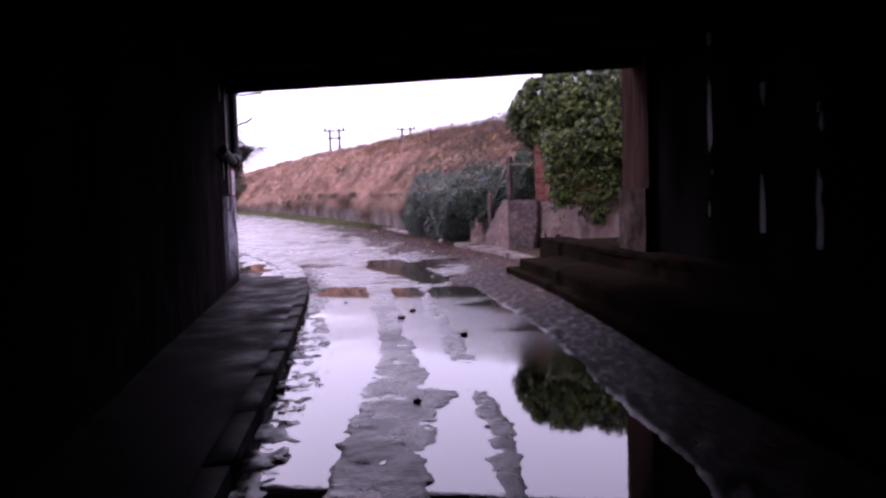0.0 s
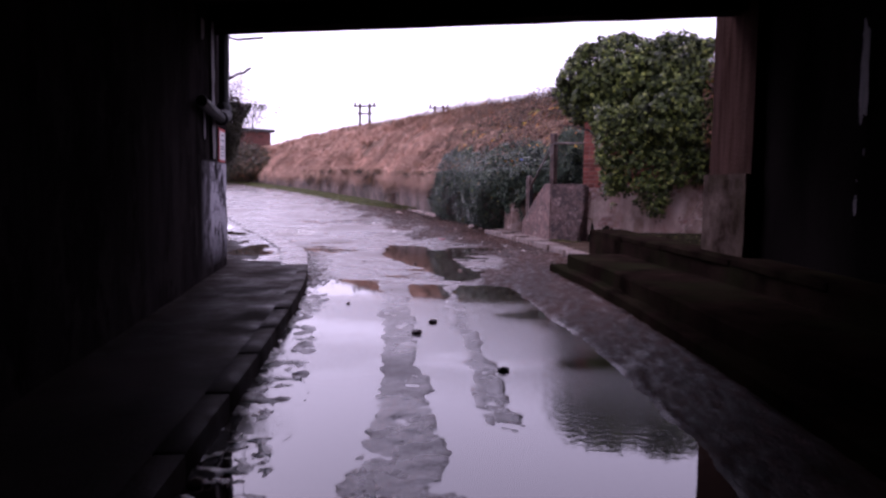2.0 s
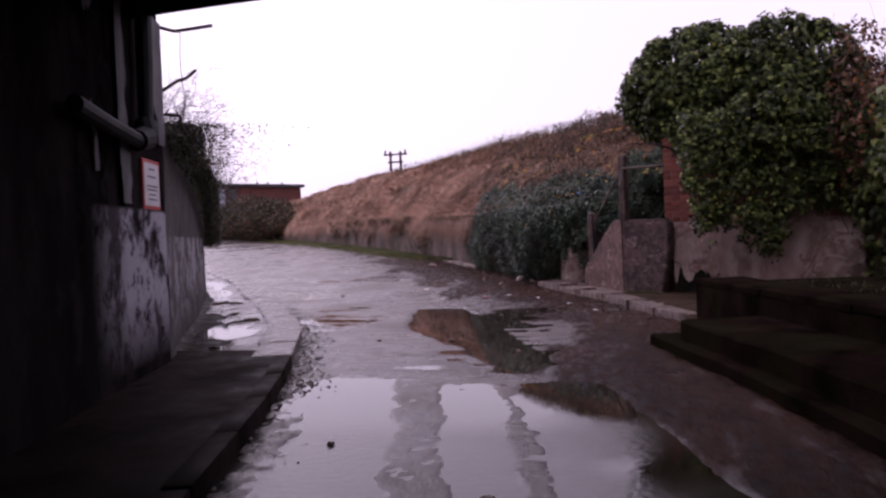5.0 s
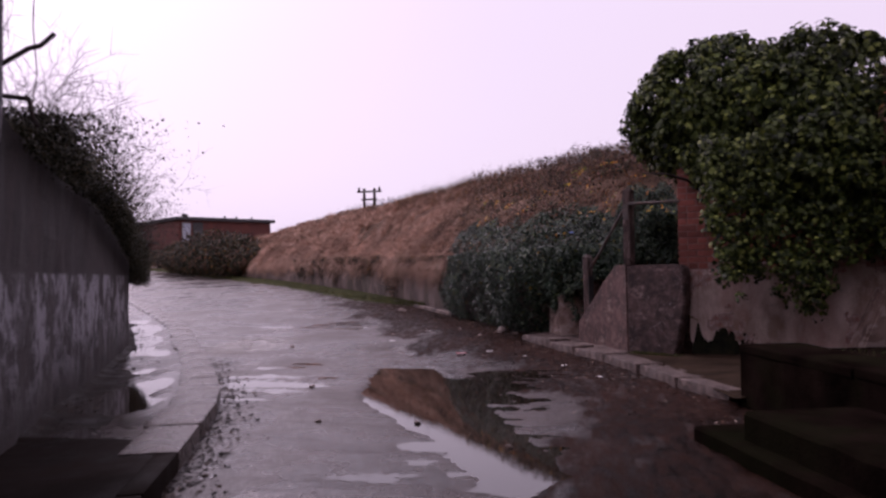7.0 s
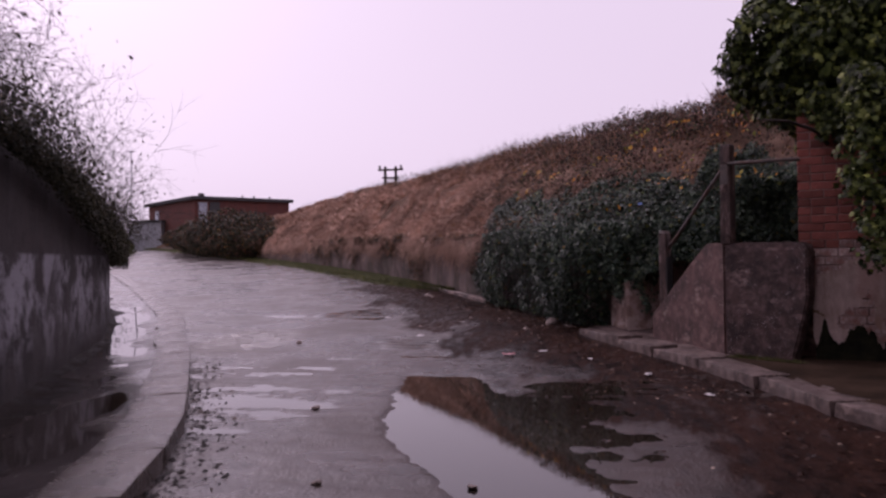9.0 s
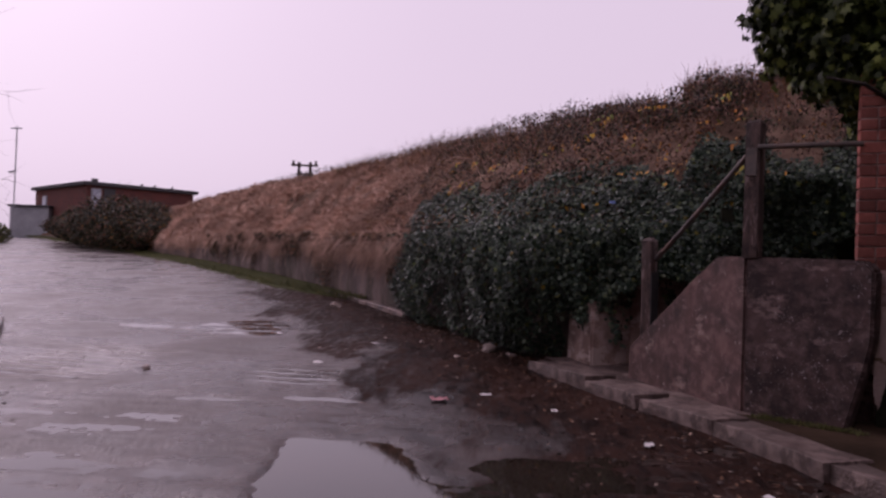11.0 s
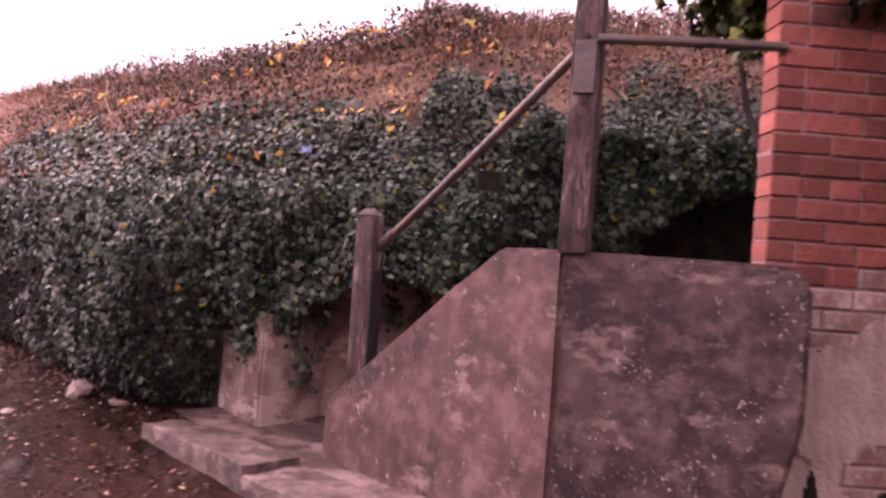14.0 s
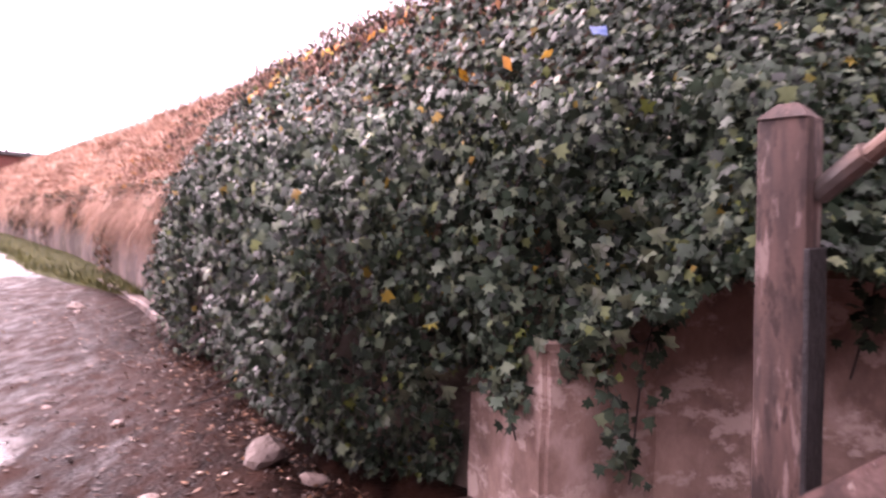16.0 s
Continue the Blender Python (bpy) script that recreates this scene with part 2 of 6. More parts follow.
def ripple_water(m, y0, y1):
    """Water ruffled by the draught under the bridge mouth, still elsewhere."""
    nt = m.node_tree
    bsdf = nt.nodes["Principled BSDF"]
    tc = nt.nodes.new("ShaderNodeTexCoord")
    sep = nt.nodes.new("ShaderNodeSeparateXYZ")
    nt.links.new(tc.outputs["Object"], sep.inputs[0])
    patch = nt.nodes.new("ShaderNodeTexNoise")
    patch.inputs["Scale"].default_value = 0.8
    patch.inputs["Detail"].default_value = 4
    nt.links.new(tc.outputs["Object"], patch.inputs["Vector"])
    fac = None
    for a, b, source in ((y0 - 0.6, y0 + 0.8, sep.outputs["Y"]), (y1 + 0.3, y1 - 0.3, sep.outputs["Y"]), (0.3, 0.5, patch.outputs["Fac"])):
        mr = nt.nodes.new("ShaderNodeMapRange")
        mr.inputs["From Min"].default_value, mr.inputs["From Max"].default_value = a, b
        nt.links.new(source, mr.inputs["Value"])
        if fac is None:
            fac = mr.outputs[0]
        else:
            mul = nt.nodes.new("ShaderNodeMath")
            mul.operation = "MULTIPLY"
            nt.links.new(fac, mul.inputs[0])
            nt.links.new(mr.outputs[0], mul.inputs[1])
            fac = mul.outputs[0]
    gloss = nt.nodes.new("ShaderNodeMapRange")
    gloss.inputs["To Min"].default_value, gloss.inputs["To Max"].default_value = 0.02, 0.22
    nt.links.new(fac, gloss.inputs["Value"])
    nt.links.new(gloss.outputs[0], bsdf.inputs["Roughness"])
    wave = nt.nodes.new("ShaderNodeTexNoise")
    wave.inputs["Scale"].default_value = 22
    wave.inputs["Detail"].default_value = 2
    nt.links.new(tc.outputs["Object"], wave.inputs["Vector"])
    bump = nt.nodes.new("ShaderNodeBump")
    bump.inputs["Distance"].default_value = 0.012
    nt.links.new(wave.outputs["Fac"], bump.inputs["Height"])
    part_way = nt.nodes.new("ShaderNodeMapRange")
    part_way.inputs["To Min"].default_value, part_way.inputs["To Max"].default_value = 0.01, 0.22
    nt.links.new(fac, part_way.inputs["Value"])
    nt.links.new(part_way.outputs[0], bump.inputs["Strength"])
    nt.links.new(bump.outputs[0], bsdf.inputs["Normal"])


ripple_water(WATER, 4.8, 8.8)
CONCRETE = material("stained_concrete", (0.055, 0.031, 0.027), (0.19, 0.104, 0.09), 5.0, (0.7, 0.95), 0.13, 80, stain=(0.30, 0.20, 0.175), stain_scale=10.0, stain_amount=0.4, stain_edge=(0.48, 0.7))
PAVING = material("wet_paving", (0.02, 0.014, 0.0115), (0.06, 0.043, 0.036), 1.7, (0.03, 0.42), 0.1, 40, stain=(0.025, 0.021, 0.019), stain_scale=0.8, spec=0.5)
# wet mossy stone, base cut to near-black to paint in the bridge's shade
STEP_STONE = material("shade_dark_wet_step_stone", (0.004, 0.0028, 0.0022), (0.020, 0.0125, 0.010), 2.2, (0.5, 0.9), 0.4, 45, stain=(0.013, 0.014, 0.007), stain_scale=1.3, spec=0.0)
FOOT_MUD = material("dark_footway_mud", (0.008, 0.006, 0.005), (0.028, 0.019, 0.015), 4.0, (0.4, 0.9), 0.6, 40, spec=0.15)
KERB = material("kerb_stone", (0.035, 0.026, 0.022), (0.12, 0.09, 0.078), 2.5, (0.06, 0.5), 0.45, 60, stain=(0.09, 0.07, 0.06), stain_scale=2.0, obj_random=0.18)
# darker than soot itself: the gloom of the underpass is in this colour
SOOT_SHADE = material("shade_dark_sooty_masonry", (0.002, 0.0018, 0.0018), (0.008, 0.0065, 0.0065), 1.6, (0.7, 0.95), 0.2, 40, stretch=(1, 1, 0.25), stain=(0.016, 0.013, 0.013), stain_scale=1.0, stain_amount=0.4, spec=0.0)
# sooty steel lowered further, so the colour carries the shade below the deck
GIRDER = material("shade_dark_sooty_girder", (0.004, 0.0033, 0.0033), (0.016, 0.0125, 0.012), 2.0, (0.55, 0.85), 0.4, 30, stain=(0.05, 0.035, 0.032), stain_scale=1.2, stain_amount=0.4, spec=0.0)
RETAIN = material("mossy_retaining_concrete", (0.06, 0.037, 0.031), (0.30, 0.215, 0.185), 2.6, (0.7, 0.95), 0.5, 30, stretch=(1, 1, 0.35), stain=(0.045, 0.035, 0.022), stain_scale=1.3, stain_amount=0.85, stain_edge=(0.5, 0.58))
BRICK = material("red_brick", (0.26, 0.07, 0.05), (0.50, 0.155, 0.11), 9.0, (0.7, 0.92), 0.5, 90, stain=(0.12, 0.04, 0.032), stain_scale=6, stain_amount=0.5, obj_random=0.42)
PALE_BRICK = material("whitewashed_brick", (0.50, 0.36, 0.32), (0.84, 0.71, 0.66), 6.0, (0.7, 0.92), 0.5, 70, stain=(0.24, 0.115, 0.09), stain_scale=5, stain_amount=0.8, obj_random=0.2)
MORTAR = material("old_mortar", (0.24, 0.14, 0.118), (0.44, 0.30, 0.26), 12.0, (0.8, 0.95), 0.4, 90)
RENDERED = material("flaking_render", (0.15, 0.09, 0.072), (0.42, 0.29, 0.24), 4.0, (0.7, 0.95), 0.14, 70, stretch=(1, 1, 0.7), stain=(0.46, 0.34, 0.30), stain_scale=6.0, stain_amount=0.75, stain_edge=(0.53, 0.66))
TIMBER = material("weathered_timber", (0.034, 0.020, 0.017), (0.125, 0.077, 0.064), 7.0, (0.7, 0.95), 0.07, 90, stretch=(3, 3, 0.5), stain=(0.27, 0.20, 0.18), stain_scale=6.0, stain_amount=0.7, stain_edge=(0.57, 0.61))
# tar on the newel post; also the painted shade of the brick corner's void
TAR_AND_VOID = material("black_tarred_timber_and_void", (0.008, 0.0075, 0.008), (0.024, 0.021, 0.022), 8.0, (0.5, 0.8), 0.4, 50)
STEEL = material("galvanised_rail", (0.07, 0.06, 0.055), (0.17, 0.15, 0.14), 8.0, (0.35, 0.65), 0.2, 60, stain=(0.16, 0.08, 0.05), stain_scale=4, stain_amount=0.6, metal=0.6)
IRON = material("rusty_iron", (0.02, 0.014, 0.012), (0.06, 0.036, 0.028), 8.0, (0.6, 0.9), 0.3, 60)
PLASTIC_BLACK = material("black_pipe", (0.006, 0.006, 0.007), (0.014, 0.013, 0.015), 4.0, (0.6, 0.8), 0.1, 40)
SIGN_WHITE = material("sign_white", (0.62, 0.60, 0.62), (0.74, 0.72, 0.74), 6.0, (0.4, 0.6), 0.05, 60)
SIGN_RED = material("sign_red", (0.42, 0.03, 0.025), (0.55, 0.05, 0.04), 6.0, (0.4, 0.6), 0.05, 60)
SIGN_INK = material("sign_print", (0.05, 0.05, 0.07), (0.09, 0.09, 0.11), 6.0, (0.5, 0.7), 0.0, 60)
EARTH = material("bank_earth", (0.022, 0.014, 0.009), (0.06, 0.038, 0.025), 3.0, (0.9, 1.0), 0.6, 30, spec=0.05)
THATCH = material("dead_grass_thatch", (0.07, 0.04, 0.027), (0.27, 0.175, 0.125), 2.2, (0.85, 1.0), 0.8, 35, stain=(0.06, 0.04, 0.025), stain_scale=0.8, spec=0.05)


def muddy(m):
    """Red mud spread over the tarmac where the lane's mask says, in ragged streaks. Under the bridge its dark colour
    stands for a verge that mirrors no sky.
    """
    nt = m.node_tree
    bsdf = nt.nodes["Principled BSDF"]
    mask = nt.nodes.new("ShaderNodeAttribute")
    mask.attribute_name = "mud_and_shade"
    tc = nt.nodes.new("ShaderNodeTexCoord")
    mp = nt.nodes.new("ShaderNodeMapping")
    mp.inputs["Rotation"].default_value = (0, 0, radians(-24))
    mp.inputs["Scale"].default_value = (2.6, 0.7, 1)
    nt.links.new(tc.outputs["Object"], mp.inputs["Vector"])
    nz = nt.nodes.new("ShaderNodeTexNoise")
    nz.inputs["Scale"].default_value = 1.6
    nz.inputs["Detail"].default_value = 10
    nz.inputs["Roughness"].default_value = 0.65
    nt.links.new(mp.outputs[0], nz.inputs["Vector"])
    spread = nt.nodes.new("ShaderNodeMath")
    spread.operation = "MULTIPLY_ADD"
    spread.inputs[1].default_value = 2.2
    nt.links.new(nz.outputs["Fac"], spread.inputs[0])
    nt.links.new(mask.outputs["Fac"], spread.inputs[2])
    fac = nt.nodes.new("ShaderNodeMapRange")
    fac.inputs["From Min"].default_value, fac.inputs["From Max"].default_value = 1.35, 1.95
    nt.links.new(spread.outputs[0], fac.inputs["Value"])
    gate = nt.nodes.new("ShaderNodeMapRange")
    gate.inputs["From Max"].default_value = 0.25
    nt.links.new(mask.outputs["Fac"], gate.inputs["Value"])
    both = nt.nodes.new("ShaderNodeMath")
    both.operation = "MULTIPLY"
    nt.links.new(fac.outputs[0], both.inputs[0])
    nt.links.new(gate.outputs[0], both.inputs[1])
    tone = nt.nodes.new("ShaderNodeTexNoise")
    tone.inputs["Scale"].default_value = 5
    tone.inputs["Detail"].default_value = 8
    nt.links.new(mp.outputs[0], tone.inputs["Vector"])
    ramp = nt.nodes.new("ShaderNodeValToRGB")
    ramp.color_ramp.elements[0].position, ramp.color_ramp.elements[1].position = 0.35, 0.68
    ramp.color_ramp.elements[0].color, ramp.color_ramp.elements[1].color = (0.008, 0.004, 0.003, 1), (0.036, 0.017, 0.012, 1)
    nt.links.new(tone.outputs["Fac"], ramp.inputs["Fac"])
    colour = nt.nodes.new("ShaderNodeMix")
    colour.data_type = "RGBA"
    nt.links.new(both.outputs[0], colour.inputs[0])
    nt.links.new(bsdf.inputs["Base Color"].links[0].from_socket, colour.inputs[6])
    nt.links.new(ramp.outputs[0], colour.inputs[7])
    nt.links.new(colour.outputs[2], bsdf.inputs["Base Color"])
    wet = nt.nodes.new("ShaderNodeMapRange")
    wet.inputs["From Min"].default_value, wet.inputs["From Max"].default_value = 0.35, 0.65
    wet.inputs["To Min"].default_value, wet.inputs["To Max"].default_value = 0.28, 0.75
    nt.links.new(tone.outputs["Fac"], wet.inputs["Value"])
    gloss = nt.nodes.new("ShaderNodeMix")
    nt.links.new(both.outputs[0], gloss.inputs[0])
    nt.links.new(bsdf.inputs["Roughness"].links[0].from_socket, gloss.inputs[2])
    nt.links.new(wet.outputs[0], gloss.inputs[3])
    nt.links.new(gloss.outputs[0], bsdf.inputs["Roughness"])
    shine = nt.nodes.new("ShaderNodeMapRange")
    shine.inputs["To Min"].default_value, shine.inputs["To Max"].default_value = 0.5, 0.04
    nt.links.new(both.outputs[0], shine.inputs["Value"])
    nt.links.new(shine.outputs[0], bsdf.inputs["Specular IOR Level"])


muddy(ASPHALT)
KERB_OLD = material("muddy_kerb_stone", (0.10, 0.065, 0.055), (0.31, 0.225, 0.195), 4.0, (0.45, 0.9), 0.5, 55, stain=(0.05, 0.03, 0.024), stain_scale=3.0, stain_amount=0.8, obj_random=0.15, stain_edge=(0.47, 0.56))
FIELD = material("rough_field", (0.06, 0.05, 0.025), (0.17, 0.12, 0.065), 0.3, (0.85, 1.0), 0.4, 4, stain=(0.05, 0.055, 0.02), stain_scale=0.06, spec=0.08)
MOSS = material("verge_moss", (0.030, 0.038, 0.010), (0.085, 0.085, 0.03), 5.0, (0.8, 1.0), 0.7, 60, spec=0.1)
RED_WALL = material("far_red_brick", (0.085, 0.026, 0.02), (0.14, 0.045, 0.034), 1.5, (0.8, 0.95), 0.2, 20)
ROOF = material("dark_flat_roof", (0.03, 0.03, 0.033), (0.06, 0.058, 0.06), 2.0, (0.6, 0.9), 0.2, 20)
FAR_GLASS = material("far_window_glass", (0.30, 0.33, 0.40), (0.45, 0.48, 0.55), 1.0, (0.08, 0.2), 0.0, 5)
FAR_GREY = material("far_grey_cladding", (0.22, 0.23, 0.25), (0.34, 0.35, 0.37), 1.0, (0.6, 0.8), 0.0, 5)
LITTER = material("white_litter", (0.5, 0.46, 0.45), (0.75, 0.72, 0.70), 12, (0.4, 0.7), 0.3, 30)
STONE = material("loose_stone", (0.16, 0.11, 0.09), (0.38, 0.30, 0.26), 8, (0.5, 0.9), 0.5, 60, obj_random=0.3)
IVY = leaf_material("ivy_leaves", [(0.0, (0.005, 0.010, 0.006)), (0.4, (0.022, 0.041, 0.025)), (0.72, (0.050, 0.078, 0.050)), (0.94, (0.10, 0.13, 0.08)), (0.99, (0.10, 0.125, 0.025)), (1.0, (0.24, 0.14, 0.02))], 0.42)
IVY_TREE = leaf_material("ivy_crown_leaves", [(0.0, (0.007, 0.012, 0.004)), (0.35, (0.028, 0.042, 0.010)), (0.75, (0.082, 0.108, 0.024)), (1.0, (0.18, 0.205, 0.045))], 0.5)
RUSSET = leaf_material("russet_leaves", [(0.0, (0.05, 0.024, 0.016)), (0.45, (0.14, 0.062, 0.04)), (0.7, (0.20, 0.115, 0.08)), (0.85, (0.075, 0.07, 0.026)), (0.95, (0.24, 0.09, 0.03)), (1.0, (0.42, 0.20, 0.03))], 0.7)
THICKET = leaf_material("bramble_leaves", [(0.0, (0.016, 0.010, 0.008)), (0.3, (0.05, 0.026, 0.02)), (0.5, (0.03, 0.036, 0.02)), (0.68, (0.055, 0.065, 0.032)), (0.8, (0.15, 0.075, 0.058)), (0.97, (0.24, 0.14, 0.11)), (1.0, (0.42, 0.17, 0.03))], 0.7)
STRAW = leaf_material("dry_grass", [(0.0, (0.11, 0.055, 0.033)), (0.35, (0.40, 0.235, 0.168)), (0.9, (0.76, 0.53, 0.415)), (1.0, (0.14, 0.10, 0.05))], 0.85)
GREEN_GRASS = leaf_material("verge_grass", [(0.0, (0.035, 0.045, 0.012)), (0.6, (0.08, 0.09, 0.025)), (1.0, (0.16, 0.14, 0.05))], 0.6)
BUSH_LEAF = leaf_material("bush_leaves", [(0.0, (0.012, 0.014, 0.007)), (0.6, (0.035, 0.036, 0.016)), (1.0, (0.08, 0.06, 0.03))], 0.55)
TWIG = material("dark_twigs", (0.022, 0.015, 0.013), (0.06, 0.042, 0.035), 10, (0.8, 0.95), 0.2, 60)
DEAD_LEAF = leaf_material("fallen_leaves", [(0.0, (0.02, 0.01, 0.007)), (0.7, (0.06, 0.027, 0.016)), (0.93, (0.2, 0.105, 0.06)), (1.0, (0.52, 0.42, 0.34))], 0.5)


def whitewash(m, limit, colour, flaked=(0.44, 0.53)):
    """Adds worn whitewash on the lower part of a wall, flaked along noise."""
    nt = m.node_tree
    bsdf = nt.nodes["Principled BSDF"]
    was = bsdf.inputs["Base Color"].links[0].from_socket
    tc = nt.nodes.new("ShaderNodeTexCoord")
    sep = nt.nodes.new("ShaderNodeSeparateXYZ")
    nt.links.new(tc.outputs["Object"], sep.inputs[0])
    nz = nt.nodes.new("ShaderNodeTexNoise")
    nz.inputs["Scale"].default_value = 2.6
    nz.inputs["Detail"].default_value = 9
    nz.inputs["Roughness"].default_value = 0.72
    nt.links.new(tc.outputs["Object"], nz.inputs["Vector"])
    flake = nt.nodes.new("ShaderNodeMapRange")
    flake.inputs["From Min"].default_value, flake.inputs["From Max"].default_value = flaked
    nt.links.new(nz.outputs["Fac"], flake.inputs["Value"])
    low = nt.nodes.new("ShaderNodeMapRange")
    low.inputs["From Min"].default_value, low.inputs["From Max"].default_value = limit, limit - 0.03
    nt.links.new(sep.outputs["Z"], low.inputs["Value"])
    foot = nt.nodes.new("ShaderNodeMapRange")
    foot.inputs["From Min"].default_value, foot.inputs["From Max"].default_value = 0.2, 0.75
    nt.links.new(sep.outputs["Z"], foot.inputs["Value"])
    reach = nt.nodes.new("ShaderNodeMapRange")
    reach.inputs["From Min"].default_value, reach.inputs["From Max"].default_value = 8.8, 9.5
    nt.links.new(sep.outputs["Y"], reach.inputs["Value"])
    fac = flake.outputs[0]
    for other in (low.outputs[0], foot.outputs[0], reach.outputs[0]):
        mul = nt.nodes.new("ShaderNodeMath")
        mul.operation = "MULTIPLY"
        nt.links.new(fac, mul.inputs[0])
        nt.links.new(other, mul.inputs[1])
        fac = mul.outputs[0]
    mix = nt.nodes.new("ShaderNodeMix")
    mix.data_type = "RGBA"
    mix.inputs[7].default_value = (*colour, 1)
    nt.links.new(fac, mix.inputs[0])
    nt.links.new(was, mix.inputs[6])
    nt.links.new(mix.outputs[2], bsdf.inputs["Base Color"])


def layer(m, scale, edges, colour, amount=0.8, stretch=(1, 1, 1), shift=0.0):
    """One more ragged film of dirt, lime or lichen over a material."""
    nt = m.node_tree
    bsdf = nt.nodes["Principled BSDF"]
    was = bsdf.inputs["Base Color"].links[0].from_socket
    tc = nt.nodes.new("ShaderNodeTexCoord")
    mp = nt.nodes.new("ShaderNodeMapping")
    mp.inputs["Scale"].default_value = stretch
    mp.inputs["Location"].default_value = (shift, shift * 0.7, shift * 1.3)
    nt.links.new(tc.outputs["Object"], mp.inputs["Vector"])
    nz = nt.nodes.new("ShaderNodeTexNoise")
    nz.inputs["Scale"].default_value = scale
    nz.inputs["Detail"].default_value = 10
    nz.inputs["Roughness"].default_value = 0.68
    nt.links.new(mp.outputs[0], nz.inputs["Vector"])
    mr = nt.nodes.new("ShaderNodeMapRange")
    mr.inputs["From Min"].default_value, mr.inputs["From Max"].default_value = edges
    mr.inputs["To Max"].default_value = amount
    nt.links.new(nz.outputs["Fac"], mr.inputs["Value"])
    mix = nt.nodes.new("ShaderNodeMix")
    mix.data_type = "RGBA"
    mix.inputs[7].default_value = (*colour, 1)
    nt.links.new(mr.outputs[0], mix.inputs[0])
    nt.links.new(was, mix.inputs[6])
    nt.links.new(mix.outputs[2], bsdf.inputs["Base Color"])


layer(ASPHALT, 1.1, (0.47, 0.62), (0.042, 0.019, 0.013), 0.8, (1.8, 0.6, 1), 3.7)
layer(ASPHALT, 14.0, (0.55, 0.66), (0.006, 0.004, 0.0035), 0.8, (1, 1, 1), 5.2)
layer(CONCRETE, 1.6, (0.5, 0.7), (0.05, 0.028, 0.023), 0.55, (1, 1, 1.4), 3.1)
layer(CONCRETE, 3.2, (0.58, 0.66), (0.36, 0.25, 0.215), 0.7, (1, 1, 1.6), 7.3)
layer(CONCRETE, 26.0, (0.63, 0.68), (0.5, 0.42, 0.38), 0.8, (1, 1, 0.5), 1.7)
layer(RENDERED, 1.9, (0.50, 0.62), (0.10, 0.062, 0.047), 0.6, (1, 1, 1.2), 2.2)
layer(RENDERED, 4.5, (0.52, 0.57), (0.52, 0.41, 0.36), 0.75, (1, 1, 1.5), 5.6)
layer(PALE_BRICK, 5.0, (0.54, 0.6), (0.38, 0.15, 0.11), 0.6, (1, 1, 1), 4.4)
layer(RETAIN, 1.2, (0.5, 0.58), (0.05, 0.032, 0.024), 0.8, (1, 1, 0.7), 6.2)
layer(KERB_OLD, 5.0, (0.52, 0.6), (0.045, 0.026, 0.02), 0.8, (1, 1, 1), 8.0)
layer(TIMBER, 13.0, (0.5, 0.57), (0.022, 0.013, 0.011), 0.75, (2, 2, 0.6), 5.9)
layer(TIMBER, 5.0, (0.56, 0.62), (0.33, 0.25, 0.225), 0.6, (2, 2, 0.5), 3.3)
LIME = material("lime_streak", (0.06, 0.055, 0.06), (0.21, 0.195, 0.21), 6.0, (0.7, 0.95), 0.4, 60, stretch=(1, 1, 0.3))
PALE_RENDER = material("flaking_pale_render", (0.50, 0.35, 0.30), (0.84, 0.70, 0.64), 3.5, (0.7, 0.95), 0.6, 45, stretch=(1, 1, 0.45), stain=(0.26, 0.155, 0.10), stain_scale=3.2, stain_amount=0.75)
layer(PALE_RENDER, 2.4, (0.5, 0.62), (0.48, 0.26, 0.2), 0.4, (1, 1, 0.6), 4.4)
# paving under the bridge, its colour lowered to hold the underpass shade
SLAB = material("shade_dark_slab", (0.009, 0.007, 0.006), (0.04, 0.029, 0.025), 2.0, (0.25, 0.95), 0.16, 50, stain=(0.004, 0.0036, 0.0032), stain_scale=1.0, spec=0.015)
WING = material("painted_wing_wall", (0.02, 0.016, 0.016), (0.075, 0.059, 0.057), 2.8, (0.65, 0.95), 0.45, 30, stretch=(1, 1, 0.4), stain=(0.045, 0.038, 0.04), stain_scale=1.2)
whitewash(WING, 1.27, (0.30, 0.285, 0.31))
# dark masonry colour, part soot and part painted-in underpass shade
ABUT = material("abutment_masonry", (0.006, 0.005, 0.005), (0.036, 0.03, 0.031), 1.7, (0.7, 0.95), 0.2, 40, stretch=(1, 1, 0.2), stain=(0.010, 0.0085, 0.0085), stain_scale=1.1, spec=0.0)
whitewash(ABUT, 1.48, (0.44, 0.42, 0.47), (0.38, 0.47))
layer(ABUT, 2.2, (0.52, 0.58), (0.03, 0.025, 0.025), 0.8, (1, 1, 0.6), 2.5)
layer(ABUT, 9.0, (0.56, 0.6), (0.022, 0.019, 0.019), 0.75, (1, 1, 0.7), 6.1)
layer(WING, 1.8, (0.50, 0.57), (0.05, 0.04, 0.039), 0.8, (1, 1, 0.6), 1.2)
layer(WING, 8.0, (0.55, 0.59), (0.03, 0.025, 0.025), 0.7, (1, 1, 0.7), 4.1)
PILASTER = material("brown_pilaster_render", (0.02, 0.011, 0.009), (0.075, 0.043, 0.036), 2.0, (0.7, 0.95), 0.4, 30, stretch=(2.2, 2.2, 0.25), stain=(0.012, 0.008, 0.007), stain_scale=1.2, spec=0.0)
PLINTH = material("stained_plinth", (0.022, 0.015, 0.012), (0.11, 0.082, 0.07), 3.0, (0.7, 0.95), 0.5, 40, stain=(0.025, 0.02, 0.012), stain_scale=1.8, spec=0.0)

